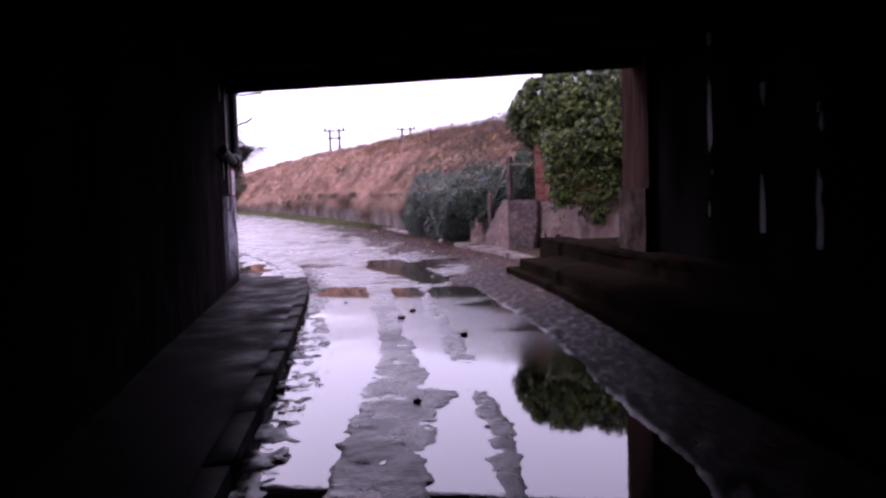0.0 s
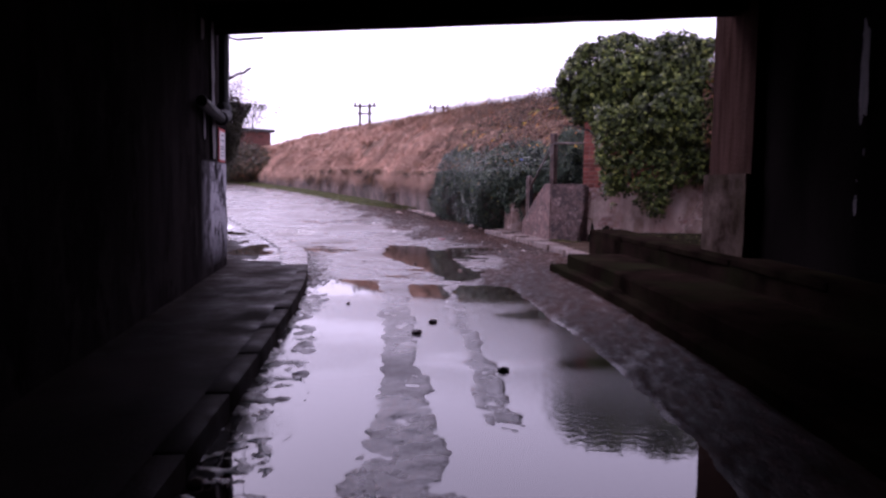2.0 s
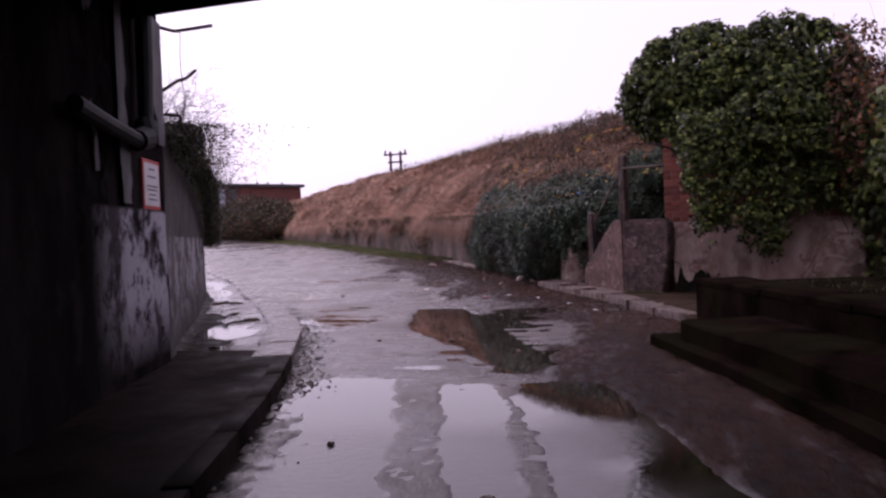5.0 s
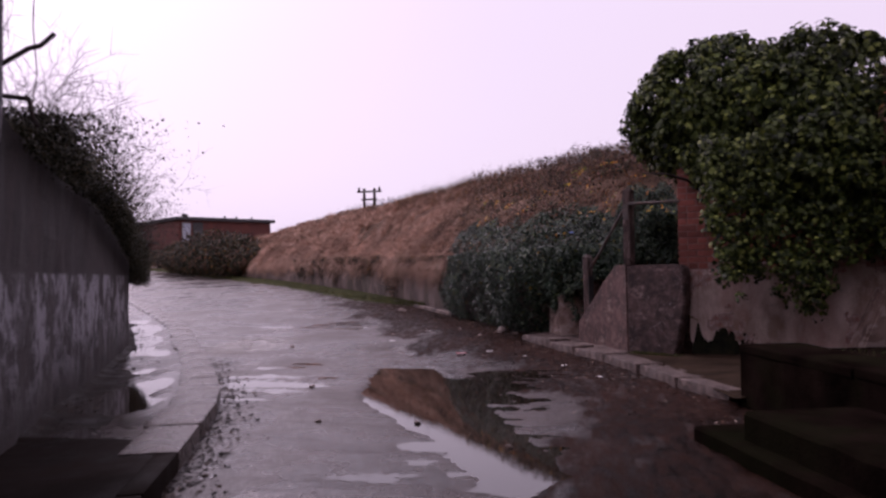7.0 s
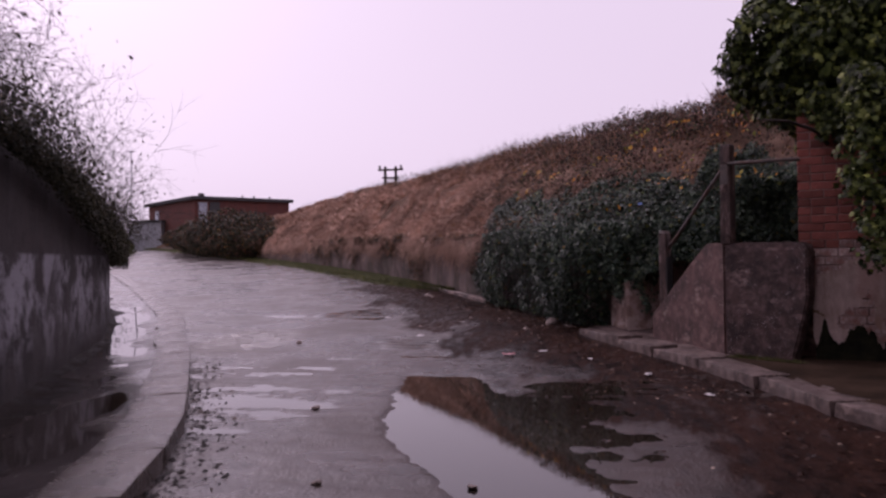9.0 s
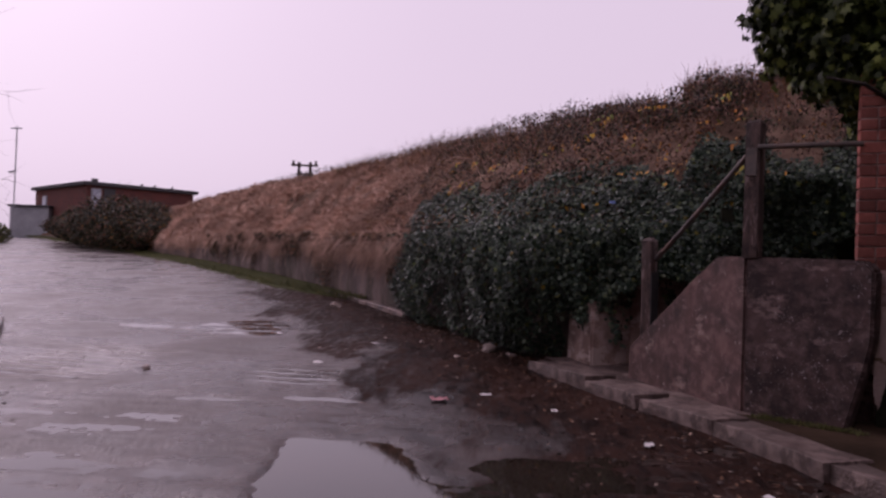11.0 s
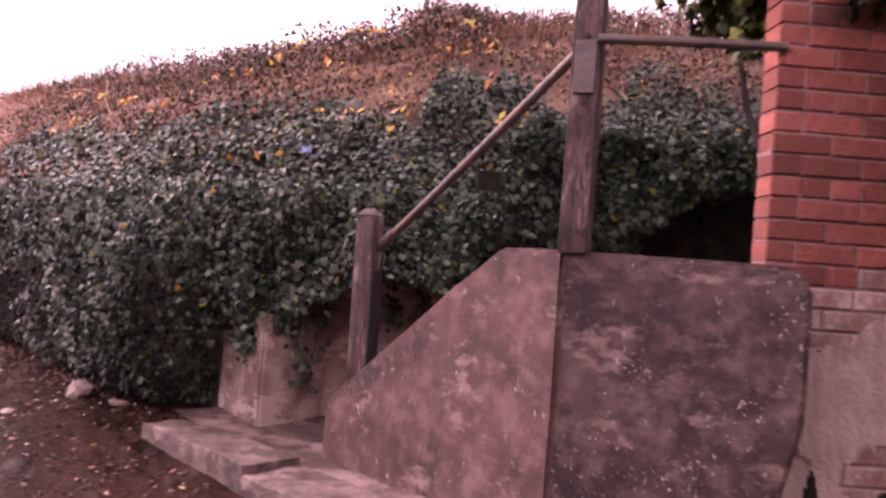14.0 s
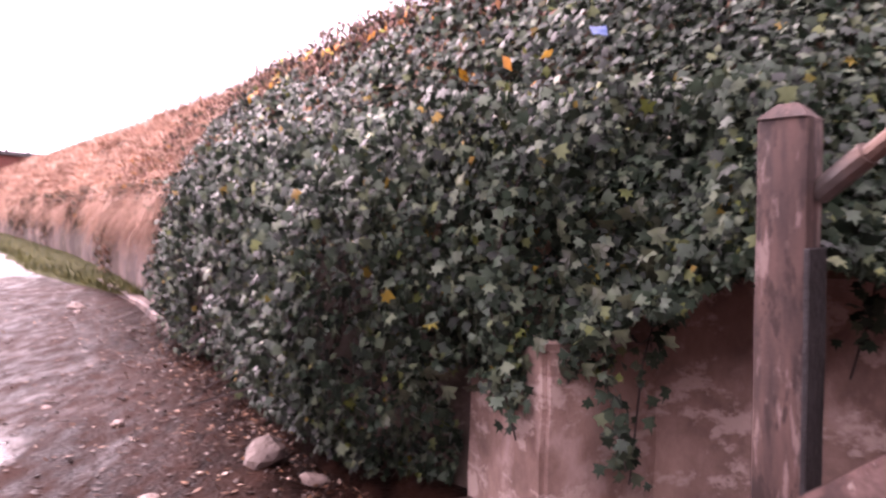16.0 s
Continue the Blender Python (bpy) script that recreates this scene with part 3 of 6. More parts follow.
# ---- plan lines ----
KERB_LEFT = [(4.3, -14), (2.45, -6), (1.05, 0), (0.12, 4.17), (-0.13, 5.27), (-0.46, 6.65), (-0.72, 7.71), (-1.02, 8.89), (-1.31, 9.87), (-1.66, 10.95), (-2.34, 12.95), (-3.04, 14.3), (-4.47, 16.93), (-5.12, 17.97), (-6.45, 20.3), (-9.1, 23.95), (-12.1, 27.95), (-15.3, 32), (-29, 48), (-46, 68)]
WALL_LEFT = [(4.0, -14), (1.85, -6), (0.22, 0), (-1.15, 5), (-2.63, 10.5)]
WING_LEFT = [(-2.63, 10.5), (-3.0, 11.2), (-3.5, 12.2), (-4.12, 13.6), (-4.6, 14.6), (-5.5, 16.35), (-6.1, 17.6), (-7.4, 19.7), (-9.6, 22.6)]
STEP_RIGHT = [(6.6, -14), (5.0, -6), (3.95, 0), (3.09, 4.22), (2.85, 5.9), (2.46, 8.3), (2.07, 10.29), (1.66, 11.88)]
STEP_TWO = [(7.1, -14), (5.5, -6), (4.35, 0), (3.35, 4.3), (2.95, 6.23), (2.58, 8.25), (2.33, 9.69), (1.9, 11.45)]
LEDGE = [(7.7, -14), (6.1, -6), (4.95, 0), (3.95, 5.2), (3.58, 7.6), (3.3, 9.0), (2.95, 10.3), (2.28, 13.3)]
WALL_RIGHT = [(8.2, -14), (6.6, -6), (5.4, 0), (4.45, 5.0), (3.85, 8.0), (3.62, 9.2)]
KERB_RIGHT = [(2.25, 13.55), (1.75, 14.85), (1.68, 15.4), (1.19, 16.92), (0.62, 17.95), (0.12, 19.0), (0.0, 19.3)]
RETAINING = [(0.95, 19.35), (-0.1, 20.35), (-1.1, 22.3), (-2.74, 25.4), (-4.24, 28.1), (-6.2, 31.3), (-10.8, 38.0), (-19.0, 48.5), (-26.0, 57.0), (-38, 71)]
ROAD_RIGHT_Y = [-14, -6, 0, 4.22, 8.3, 11.88, 15.4, 17.95, 19.3, 22.4, 27, 32.4, 43.5, 48.8, 67.5]
ROAD_RIGHT_X = [8.0, 6.2, 5.0, 4.1, 3.5, 3.2, 2.4, 1.5, 1.0, -0.9, -3.4, -6.7, -14.9, -19.0, -34.8]


def line_x(line, y):
    pts = np.array(line)
    return np.interp(y, pts[:, 1], pts[:, 0])


# ---- ground, lane and water ----
def build_ground():
    n = 90
    xs = np.sign(np.linspace(-1, 1, n)) * np.abs(np.linspace(-1, 1, n)) ** 3 * 900
    ys = 20 + np.sign(np.linspace(-1, 1, n)) * np.abs(np.linspace(-1, 1, n)) ** 3 * 900
    gx, gy = np.meshgrid(xs, ys)
    z = np.minimum(slope(gy), 2.6) - 0.35 + (fractal(gx * 0.03, gy * 0.03, 5) - 0.5) * np.clip((np.hypot(gx + 10, gy - 30) - 60) / 100, 0, 1) * 4
    verts = np.stack([gx, gy, z], -1).reshape(-1, 3)
    faces = [(j * n + i, j * n + i + 1, (j + 1) * n + i + 1, (j + 1) * n + i) for j in range(n - 1) for i in range(n - 1)]
    me = mesh_of("ground", verts, faces, True)
    me.materials.append(FIELD)
    tagged(new("ground", me), "rough dry grass field reaching the horizon", "ground", kind="structure")


RUTS = [(-1.6, 17.28, 0.45, 0.14), (-2.5, 17.1, 0.3, 0.07), (-5.0, 21.2, 0.6, 0.10)]
# patches where the tar has worn into ripples that hold water
RIPPLED = [(-4.4, 18.5, 0.6, 0.95), (-3.75, 21.4, 0.6, 0.8), (-2.15, 18.25, 0.45, 0.5)]


def lane_height(x, y):
    """Height of the worn lane: raised patches of old tar, hollows that hold water."""
    a_left = np.interp(y, [-4, 1.94, 4.84, 6.62, 9.12, 10.3], [1.75, 1.01, 0.70, 0.35, -0.24, -0.60])
    a_right = np.interp(y, [-4, 1.76, 2.95, 3.05, 3.6, 3.75, 6.48, 8.26, 10.13], [2.35, 1.66, 1.46, 1.46, 1.6, 1.34, 0.69, 0.36, -0.02])
    b_left = np.interp(y, [-4, 1.9, 6.24, 8.2, 9.6], [2.7, 1.86, 1.05, 0.65, 0.46])
    b_right = np.interp(y, [-4, 1.9, 5.2, 6.24, 8.22, 9.5], [2.95, 2.08, 1.52, 1.29, 0.88, 0.62])
    edge = np.interp(y, [-4, 1.85, 3.07, 4.65, 5.25, 6.37, 10.24], [3.6, 2.75, 2.54, 2.33, 2.25, 2.03, 1.08])
    left = line_x(KERB_LEFT, y)
    wob = (fractal(x * 2.2, y * 2.2, 3, 5) - 0.5) * 0.2 + (fractal(x * 13, y * 13, 29, 2) - 0.5) * 0.07
    fine = fractal(x * 7, y * 7, 11, 3) - 0.5 + 0.7 * (fractal(x * 21, y * 21, 13, 2) - 0.5)
    broad = fractal(x * 0.9, y * 0.55, 23, 4) - 0.5

    def band(lo, hi, soft=0.05):
        return np.clip((x + wob - lo) / soft, 0, 1) * np.clip((hi - x - wob) / soft, 0, 1)

    strips = np.maximum(band(a_left, a_right), band(b_left, b_right) * np.clip((y - 4.2 + wob * 4) / 0.4, 0, 1))
    strips = np.maximum(strips, band(b_left, b_right) * np.clip((3.8 - y + wob * 4) / 0.4, 0, 1))
    verge = np.clip((x + wob * 0.6 - edge) / 0.08, 0, 1)
    gutter = np.clip((left + 0.34 + wob * 2.2 - x) / 0.12, 0, 1)
    wet = -0.022 + fine * 0.012
    inside = wet + np.maximum(strips * (0.027 + fine * 0.006), np.maximum(verge * (0.032 + fine * 0.006), gutter * (0.022 + fine * 0.035)))
    ripple = fractal(x * 1.3 + y * 0.25, y * 5.5, 57, 3) - 0.5
    outside = 0.006 + broad * 0.045 + fine * 0.009 + ripple * 0.026
    pool = np.zeros_like(x)
    lo = np.interp(y, [10.5, 10.7, 11.6, 13.5, 16.2], [0.3, 0.25, -0.05, -1.25, -1.65])
    hi = np.interp(y, [10.5, 10.9, 12.2, 13.5, 16.2], [0.6, 0.85, 0.38, 0.05, -0.9])
    pool = np.clip((x + wob - lo) / 0.1, 0, 1) * np.clip((hi - x - wob) / 0.1, 0, 1) * np.clip((y - 10.5) / 0.15, 0, 1) * np.clip((16.1 - y) / 0.3, 0, 1)
    outside = outside * (1 - pool) - 0.02 * pool
    for cx, cy, rx, ry in RUTS:
        outside = outside - 0.045 * np.exp(-(((x + wob * 1.6 - cx) / rx) ** 2 + ((y + wob * 0.7 - cy) / ry) ** 2))
    for cx, cy, rx, ry in RIPPLED:
        near = np.exp(-((x + wob * 1.5 - cx) / rx) ** 4 - ((y - cy) / ry) ** 4)
        outside = outside * (1 - 0.8 * near) - near * 0.055 * (0.5 + 0.5 * np.cos(2 * np.pi * (y + 0.12 * x + wob * 0.5) / 0.21)) ** 2
    t = np.clip((y + wob * 3 - 9.5) / 0.8, 0, 1)
    return inside * (1 - t) + outside * t


def build_lane():
    ys = np.r_[np.arange(-13, 0, 0.25), np.arange(0, 20.0, 0.034), np.arange(20.0, 26, 0.14), np.arange(26, 66, 0.8)]
    nu = 170
    u = np.linspace(0, 1, nu)
    lo, hi = line_x(KERB_LEFT, ys) - 0.12, np.interp(ys, ROAD_RIGHT_Y, ROAD_RIGHT_X)
    gx = lo[:, None] + (hi - lo)[:, None] * u
    gy = np.repeat(ys[:, None], nu, 1)
    z = lane_height(gx, gy)
    z = z + slope(gy) + np.clip((gy - 16) / 2, 0, 1) * 0.012
    m = len(ys)
    faces = [(j * nu + i, j * nu + i + 1, (j + 1) * nu + i + 1, (j + 1) * nu + i) for j in range(m - 1) for i in range(nu - 1)]
    me = mesh_of("road", np.stack([gx, gy, z], -1).reshape(-1, 3), faces, True)
    me.materials.append(ASPHALT)
    # below y 9.5 the mask darkens the verge in place of dark reflections
    edge = np.interp(gy, [-13, -4, 1.85, 5.25, 8.3, 10.2, 11.9, 12.6, 13.5, 14.9, 16.9, 19.0, 22.2, 27], [5.2, 3.72, 2.85, 2.4, 1.85, 1.5, 1.75, 2.1, 2.2, 1.7, 1.15, 0.05, -1.3, -4.2])
    width = np.interp(gy, [0, 5, 9, 12, 15, 20, 25, 30], [0.05, 0.12, 0.4, 1.0, 1.7, 2.1, 1.6, 0.5])
    line = edge - width * (0.15 + 1.7 * fractal(gx * 1.3, gy * 0.8, 83, 5))
    mud_and_shade = np.clip((gx - line) / np.interp(gy, [0, 9, 14, 24], [0.1, 0.3, 0.8, 0.9]) + 0.5, 0, 1)
    me.attributes.new("mud_and_shade", "FLOAT", "POINT").data.foreach_set("value", mud_and_shade.reshape(-1).astype(np.float32))
    tagged(new("road", me), "wet patched tarmac lane with shallow potholes", "road", kind="structure")
    ys = np.linspace(-13, 16.6, 60)
    verts, faces = [], []
    for n, y in enumerate(ys):
        for f in np.linspace(0, 1, 8):
            x0, x1 = float(line_x(KERB_LEFT, y)) - 0.1, float(np.interp(y, ROAD_RIGHT_Y, ROAD_RIGHT_X)) - 0.02
            verts.append((x0 + (x1 - x0) * f, y, 0.0))
    faces = [(j * 8 + i, j * 8 + i + 1, j * 8 + i + 9, j * 8 + i + 8) for j in range(59) for i in range(7)]
    me = mesh_of("water", verts, faces, True)
    me.materials.append(WATER)
    tagged(new("water", me), "still brown puddle water standing on the lane", "water", kind="structure")


build_ground()
build_lane()
for cx, cy, rx, ry in RUTS + RIPPLED:
    wide, deep = (1.6, 1.9) if ry < 0.3 else (1.1, 1.05)
    rim = [(cx + wide * rx * math.cos(a), cy + deep * ry * math.sin(a)) for a in [k * math.pi / 12 for k in range(24)]]
    rim = [(x, y, float(slope(y)) + 0.012 * min(1, max(0, y - 16) / 2) - 0.013) for x, y in rim]
    pool = mesh_of("puddle", rim, [tuple(range(24))])
    pool.materials.append(WATER)
    tagged(new("puddle", pool), "narrow puddle lying in a rut", "puddle", "puddles in the ruts", "structure")


# ---- pavement, steps and kerbs ----
def footway_wall(x, y):
    return float(line_x(WALL_LEFT + WING_LEFT[1:], y)) if y < 22.6 else x - 1.6


def build_pavement():
    """Raised footway beside the left wall: a slab under the bridge, broken wet ground past it."""
    pts, nor, s = resample([p for p in KERB_LEFT if p[1] < 50], 0.12)
    k = 26
    verts, index = [], []
    for n, (x, y) in enumerate(pts):
        wall = footway_wall(x, y) - 0.15
        start = x - 0.13 if y < 11.0 else x - 0.33
        f = np.linspace(0, 1, k)
        px = start + (wall - start) * f
        z = 0.115 + float(slope(y)) + (fractal(px * 2.0, y + 0 * px, 31, 3) - 0.5) * 0.02
        if y > 11.15:
            hollow = np.sin(np.pi * np.clip(f * 1.1, 0, 1)) ** 0.7
            z = z - 0.035 * hollow + (fractal(px * 2.6, y * 1.6 + 0 * px, 35, 4) - 0.5) * 0.075 * hollow + 0.05 * np.clip((f - 0.8) / 0.2, 0, 1)
        verts.extend(zip(px, np.full(k, y), z))
        muddy = (px - wall) < 0.35 + 0.75 * (fractal(px * 1.5, y * 1.1 + 0 * px, 37, 4) - 0.35) + 0.5 * max(0, 1 - abs(y - 11.9))
        # index 1 is the slab with bridge shade in its colour
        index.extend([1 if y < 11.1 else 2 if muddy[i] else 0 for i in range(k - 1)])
    faces = [(j * k + i, j * k + i + 1, j * k + i + k + 1, j * k + i + k) for j in range(len(pts) - 1) for i in range(k - 1)]
    me = mesh_of("pavement", verts, faces, True)
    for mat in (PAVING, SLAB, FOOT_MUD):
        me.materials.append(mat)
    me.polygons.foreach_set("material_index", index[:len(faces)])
    pave = tagged(new("pavement", me), "worn wet concrete footway along the underpass wall", "pavement", kind="structure")
    # rain water standing in its hollows
    rows = [(x, y) for x, y in pts if 11.2 < y < 22]
    verts = []
    for x, y in rows:
        wall = footway_wall(x, y)
        for f in (0.0, 0.5, 1.0):
            verts.append((x - 0.3 + (wall + 0.12 - x + 0.3) * f, y, 0.088 + float(slope(y))))
    film = mesh_of("footway_puddle", verts, [(j * 3 + i, j * 3 + i + 1, j * 3 + i + 4, j * 3 + i + 3) for j in range(len(rows) - 1) for i in range(2)], True)
    film.materials.append(WATER)
    tagged(new("footway_puddle", film), "thin rain water lying on the broken footway", "puddle", kind="structure")
    # kerb stones along its edge, broad concrete ones past the bridge, shade-dark ones under it
    edge, nor, s = resample([p for p in KERB_LEFT if p[1] > -6 and p[1] < 33], 0.02)
    at = 0.0
    while at < s[-1] - 1.0:
        long = 0.86 + 0.1 * random.random()
        i, j = np.searchsorted(s, at), np.searchsorted(s, at + long - 0.012)
        p, q = edge[i], edge[min(j, len(edge) - 1)]
        mid = (p + q) / 2
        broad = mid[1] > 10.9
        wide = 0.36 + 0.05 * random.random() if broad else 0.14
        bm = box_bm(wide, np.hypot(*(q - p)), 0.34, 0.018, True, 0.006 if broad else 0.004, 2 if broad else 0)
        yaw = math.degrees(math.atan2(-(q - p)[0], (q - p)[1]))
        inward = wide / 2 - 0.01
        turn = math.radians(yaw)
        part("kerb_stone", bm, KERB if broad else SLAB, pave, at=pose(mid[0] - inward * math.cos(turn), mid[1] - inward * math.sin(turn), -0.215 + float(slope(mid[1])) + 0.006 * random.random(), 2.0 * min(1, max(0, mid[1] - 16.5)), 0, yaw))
        at += long


def build_steps():
    def section(w, z0, z1):
        return lambda s, x, y: [(0, z0), (0, z1 - 0.02), (0.02, z1), (w * 0.5, z1 + 0.004), (w, z1), (w, z0)]
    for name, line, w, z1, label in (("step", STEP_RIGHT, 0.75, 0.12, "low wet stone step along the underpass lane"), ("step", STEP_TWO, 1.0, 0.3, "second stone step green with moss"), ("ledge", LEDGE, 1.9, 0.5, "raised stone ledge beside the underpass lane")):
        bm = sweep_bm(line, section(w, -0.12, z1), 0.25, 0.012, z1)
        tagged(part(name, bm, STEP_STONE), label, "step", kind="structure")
    # coping slabs on the ledge
    owner = bpy.data.objects["ledge"]
    edge, nor, s = resample([p for p in LEDGE if p[1] > -1], 0.02)
    at = 0.15
    while at < s[-1] - 0.6:
        long = 1.5 + 0.5 * random.random()
        j = min(np.searchsorted(s, at + long - 0.02), len(edge) - 1)
        p, q = edge[np.searchsorted(s, at)], edge[j]
        mid = (p + q) / 2 + nor[j] * 0.27
        yaw = math.degrees(math.atan2(-(q - p)[0], (q - p)[1]))
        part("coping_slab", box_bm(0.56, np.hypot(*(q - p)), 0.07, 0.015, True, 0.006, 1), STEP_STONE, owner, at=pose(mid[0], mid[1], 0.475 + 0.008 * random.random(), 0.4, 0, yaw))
        at += long


def build_kerb_right():
    kerb = thing("kerb", "broken row of weathered kerb stones beside the lane", "kerb")
    edge, nor, s = resample(KERB_RIGHT, 0.02)
    at = 0.0
    while at < s[-1] - 0.3:
        long = min(0.75 + 0.45 * random.random(), s[-1] - at)
        i, j = np.searchsorted(s, at), min(np.searchsorted(s, at + long - 0.012), len(edge) - 1)
        p, q = edge[i], edge[j]
        mid = (p + q) / 2 + nor[i] * 0.15
        yaw = math.degrees(math.atan2(-(q - p)[0], (q - p)[1])) + random.uniform(-2, 2)
        part("kerb_stone", box_bm(0.34, np.hypot(*(q - p)) + 0.008, 0.3, 0.012, True, 0.016, 3), KERB_OLD, kerb, at=pose(mid[0], mid[1], -0.195 + float(slope(mid[1])) + 0.008 * random.random(), random.uniform(-0.5, 0.5), random.uniform(-1, 1), yaw))
        at += long
    # trodden earth and paving behind the kerb
    verts, faces = [], []
    pts, nor, s = resample(KERB_RIGHT, 0.2)
    for n in range(len(pts)):
        for k in range(8):
            p = pts[n] + nor[n] * (0.24 + 0.26 * k)
            verts.append((p[0], p[1], 0.085 + float(slope(p[1])) + (fractal(p[0] * 3, p[1] * 3, 41, 3) - 0.5) * 0.06))
    faces = [(j * 8 + i, j * 8 + i + 1, j * 8 + i + 9, j * 8 + i + 8) for j in range(len(pts) - 1) for i in range(7)]
    me = mesh_of("path", verts, faces, True)
    me.materials.append(KERB_OLD)
    tagged(new("path", me), "damp earth and cement strip behind the kerb", "path", kind="structure")


def build_edging():
    bm = sweep_bm([(-1.75, 23.2), (-2.62, 24.85), (-3.3, 26.0), (-4.3, 27.5)], lambda s, x, y: [(0, slope(y) - 0.15), (0, slope(y) + 0.08), (0.02, slope(y) + 0.1), (0.14, slope(y) + 0.1), (0.16, slope(y) - 0.15)], 0.2, 0.02, 4)
    tagged(part("edging", bm, KERB_OLD), "low muddy stone edging at the wall foot", "kerb", kind="structure")


build_edging()
build_pavement()
build_steps()
build_kerb_right()


def flake_sheet(width, height, keep, seed, cell=0.03, thick=0.006, tall=1.0, shape=None):
    """A thin ragged coat on a wall, in the plane y = 0."""
    nx, nz = int(width / cell), int(height / cell)
    gx, gz = np.meshgrid(np.arange(nx), np.arange(nz))
    f = fractal(gx * cell * 3.2, gz * cell * 3.2 / tall, seed, 5)
    fade = np.minimum(1, np.minimum(gx, nx - 1 - gx) / (nx * 0.18 + 1e-6))
    on = f * (0.8 + 0.2 * fade) > keep
    if shape:
        on = shape(gx * cell, gz * cell, f - 0.5)
    bm = bmesh.new()
    grid = {}

    def vert(i, k):
        if (i, k) not in grid:
            w = noise.noise_vector(Vector((i * 0.9 + seed, k * 0.9, 0))) * cell * 0.45
            grid[i, k] = bm.verts.new((i * cell + w.x, 0, k * cell + w.z))
        return grid[i, k]

    for k in range(nz):
        for i in range(nx):
            if on[k, i]:
                bm.faces.new((vert(i, k), vert(i + 1, k), vert(i + 1, k + 1), vert(i, k + 1)))
    extra = bmesh.ops.extrude_face_region(bm, geom=bm.faces[:])
    for v in extra["geom"]:
        if isinstance(v, bmesh.types.BMVert):
            v.co.y -= thick
    return bm


# ---- the railway bridge over the lane ----
def build_bridge():
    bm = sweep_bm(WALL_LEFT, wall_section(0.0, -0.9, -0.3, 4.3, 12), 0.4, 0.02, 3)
    tagged(part("wall_west", bm, ABUT), "soot-stained bridge abutment, shade in its colour, with flaked whitewash", "wall", kind="structure")
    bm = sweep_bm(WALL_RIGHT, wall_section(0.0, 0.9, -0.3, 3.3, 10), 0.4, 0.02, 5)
    tagged(part("wall_east", bm, SOOT_SHADE), "soot-covered bridge abutment wall, coloured near-black for shade", "wall", kind="structure")
    pil = sweep_bm([(3.62, 8.72), (3.41, 9.68)], wall_section(0.0, 1.2, 0.4, 3.3, 8), 0.24, 0.006, 7)
    east = thing("bridge_pilaster", "brown rendered pilaster on a pale plinth ending the abutment", "pilaster", kind="structure")
    part("shaft", pil, PILASTER, east)
    plinth = sweep_bm([(3.60, 8.72), (3.38, 9.70)], wall_section(-0.03, 1.25, 0.35, 1.38, 5), 0.24, 0.008, 8)
    part("plinth", plinth, PLINTH, east, "pale stained concrete plinth")
    # white lime runs on both walls
    for y, w, z0, h, keep in ((7.1, 0.13, 0.7, 2.3, 0.36), (6.0, 0.1, 0.9, 1.4, 0.42), (5.1, 0.12, 0.8, 1.2, 0.5)):
        x = float(line_x(WALL_RIGHT, y))
        tagged(part("lime_run", flake_sheet(w, h, keep + 0.06, int(y * 10), 0.009, 0.003, 2.6), LIME, at=pose(x - 0.035, y, z0, 0, 0, -78)), "white lime streak run down the dark wall", "stain", kind="structure")
    for y, w, z0, h, keep in ((9.35, 0.34, 1.5, 1.6, 0.40), (8.75, 0.22, 1.7, 1.3, 0.44), (9.0, 0.5, 0.35, 1.1, 0.5), (10.2, 0.3, 2.05, 1.1, 0.40)):
        x = float(line_x(WALL_LEFT, y))
        tagged(part("lime_run", flake_sheet(w, h, keep + 0.05, int(y * 10), 0.009, 0.003, 2.6), LIME, at=pose(x + 0.035, y, z0, 0, 0, 105)), "pale lime streak run down the sooty wall", "stain", kind="structure")
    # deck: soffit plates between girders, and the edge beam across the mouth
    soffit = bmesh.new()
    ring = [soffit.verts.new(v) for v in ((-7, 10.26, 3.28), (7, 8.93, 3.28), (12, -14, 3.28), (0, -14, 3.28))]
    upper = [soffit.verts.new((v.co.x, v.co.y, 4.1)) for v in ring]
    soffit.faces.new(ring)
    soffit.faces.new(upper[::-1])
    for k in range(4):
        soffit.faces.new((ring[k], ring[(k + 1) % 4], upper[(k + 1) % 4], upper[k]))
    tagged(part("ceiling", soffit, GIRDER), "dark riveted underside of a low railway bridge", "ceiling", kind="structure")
    beam_way = Vector((5.81, -0.55, 0)).normalized()
    for k, back_off in enumerate((0.0, 1.5, 3.0, 4.6, 6.2, 7.8, 9.4)):
        drop = 3.02 if k == 0 else 3.05
        p = Vector((-6, 10.19, 0)) + Vector((0.2, -1, 0)).normalized() * back_off
        q = p + beam_way * 13.5
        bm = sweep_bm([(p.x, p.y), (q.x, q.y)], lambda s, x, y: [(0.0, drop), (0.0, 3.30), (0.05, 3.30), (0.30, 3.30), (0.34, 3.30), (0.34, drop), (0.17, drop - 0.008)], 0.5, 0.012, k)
        girder = tagged(part("girder", bm, GIRDER), "sooty steel cross girder, its colour deepened for the deck's shade", "girder", "girders under the deck", kind="structure")
    # ragged patches of peeling paint below the edge girder
    for x0, ln in ((-1.2, 0.5), (0.6, 0.7), (1.5, 0.5), (-0.1, 0.35), (2.3, 0.6)):
        y0 = 9.85 - (x0 + 2.45) * 0.095 - 0.62
        bm = box_bm(ln, 0.05, 0.006, 0.002, False, 0.004, 2)
        tagged(part("peeling_paint", bm, RENDERED, at=pose(x0, y0 - 0.3, 3.272, 0, 4, -9)), "pale flake of peeling paint under the deck", "stain", kind="structure")
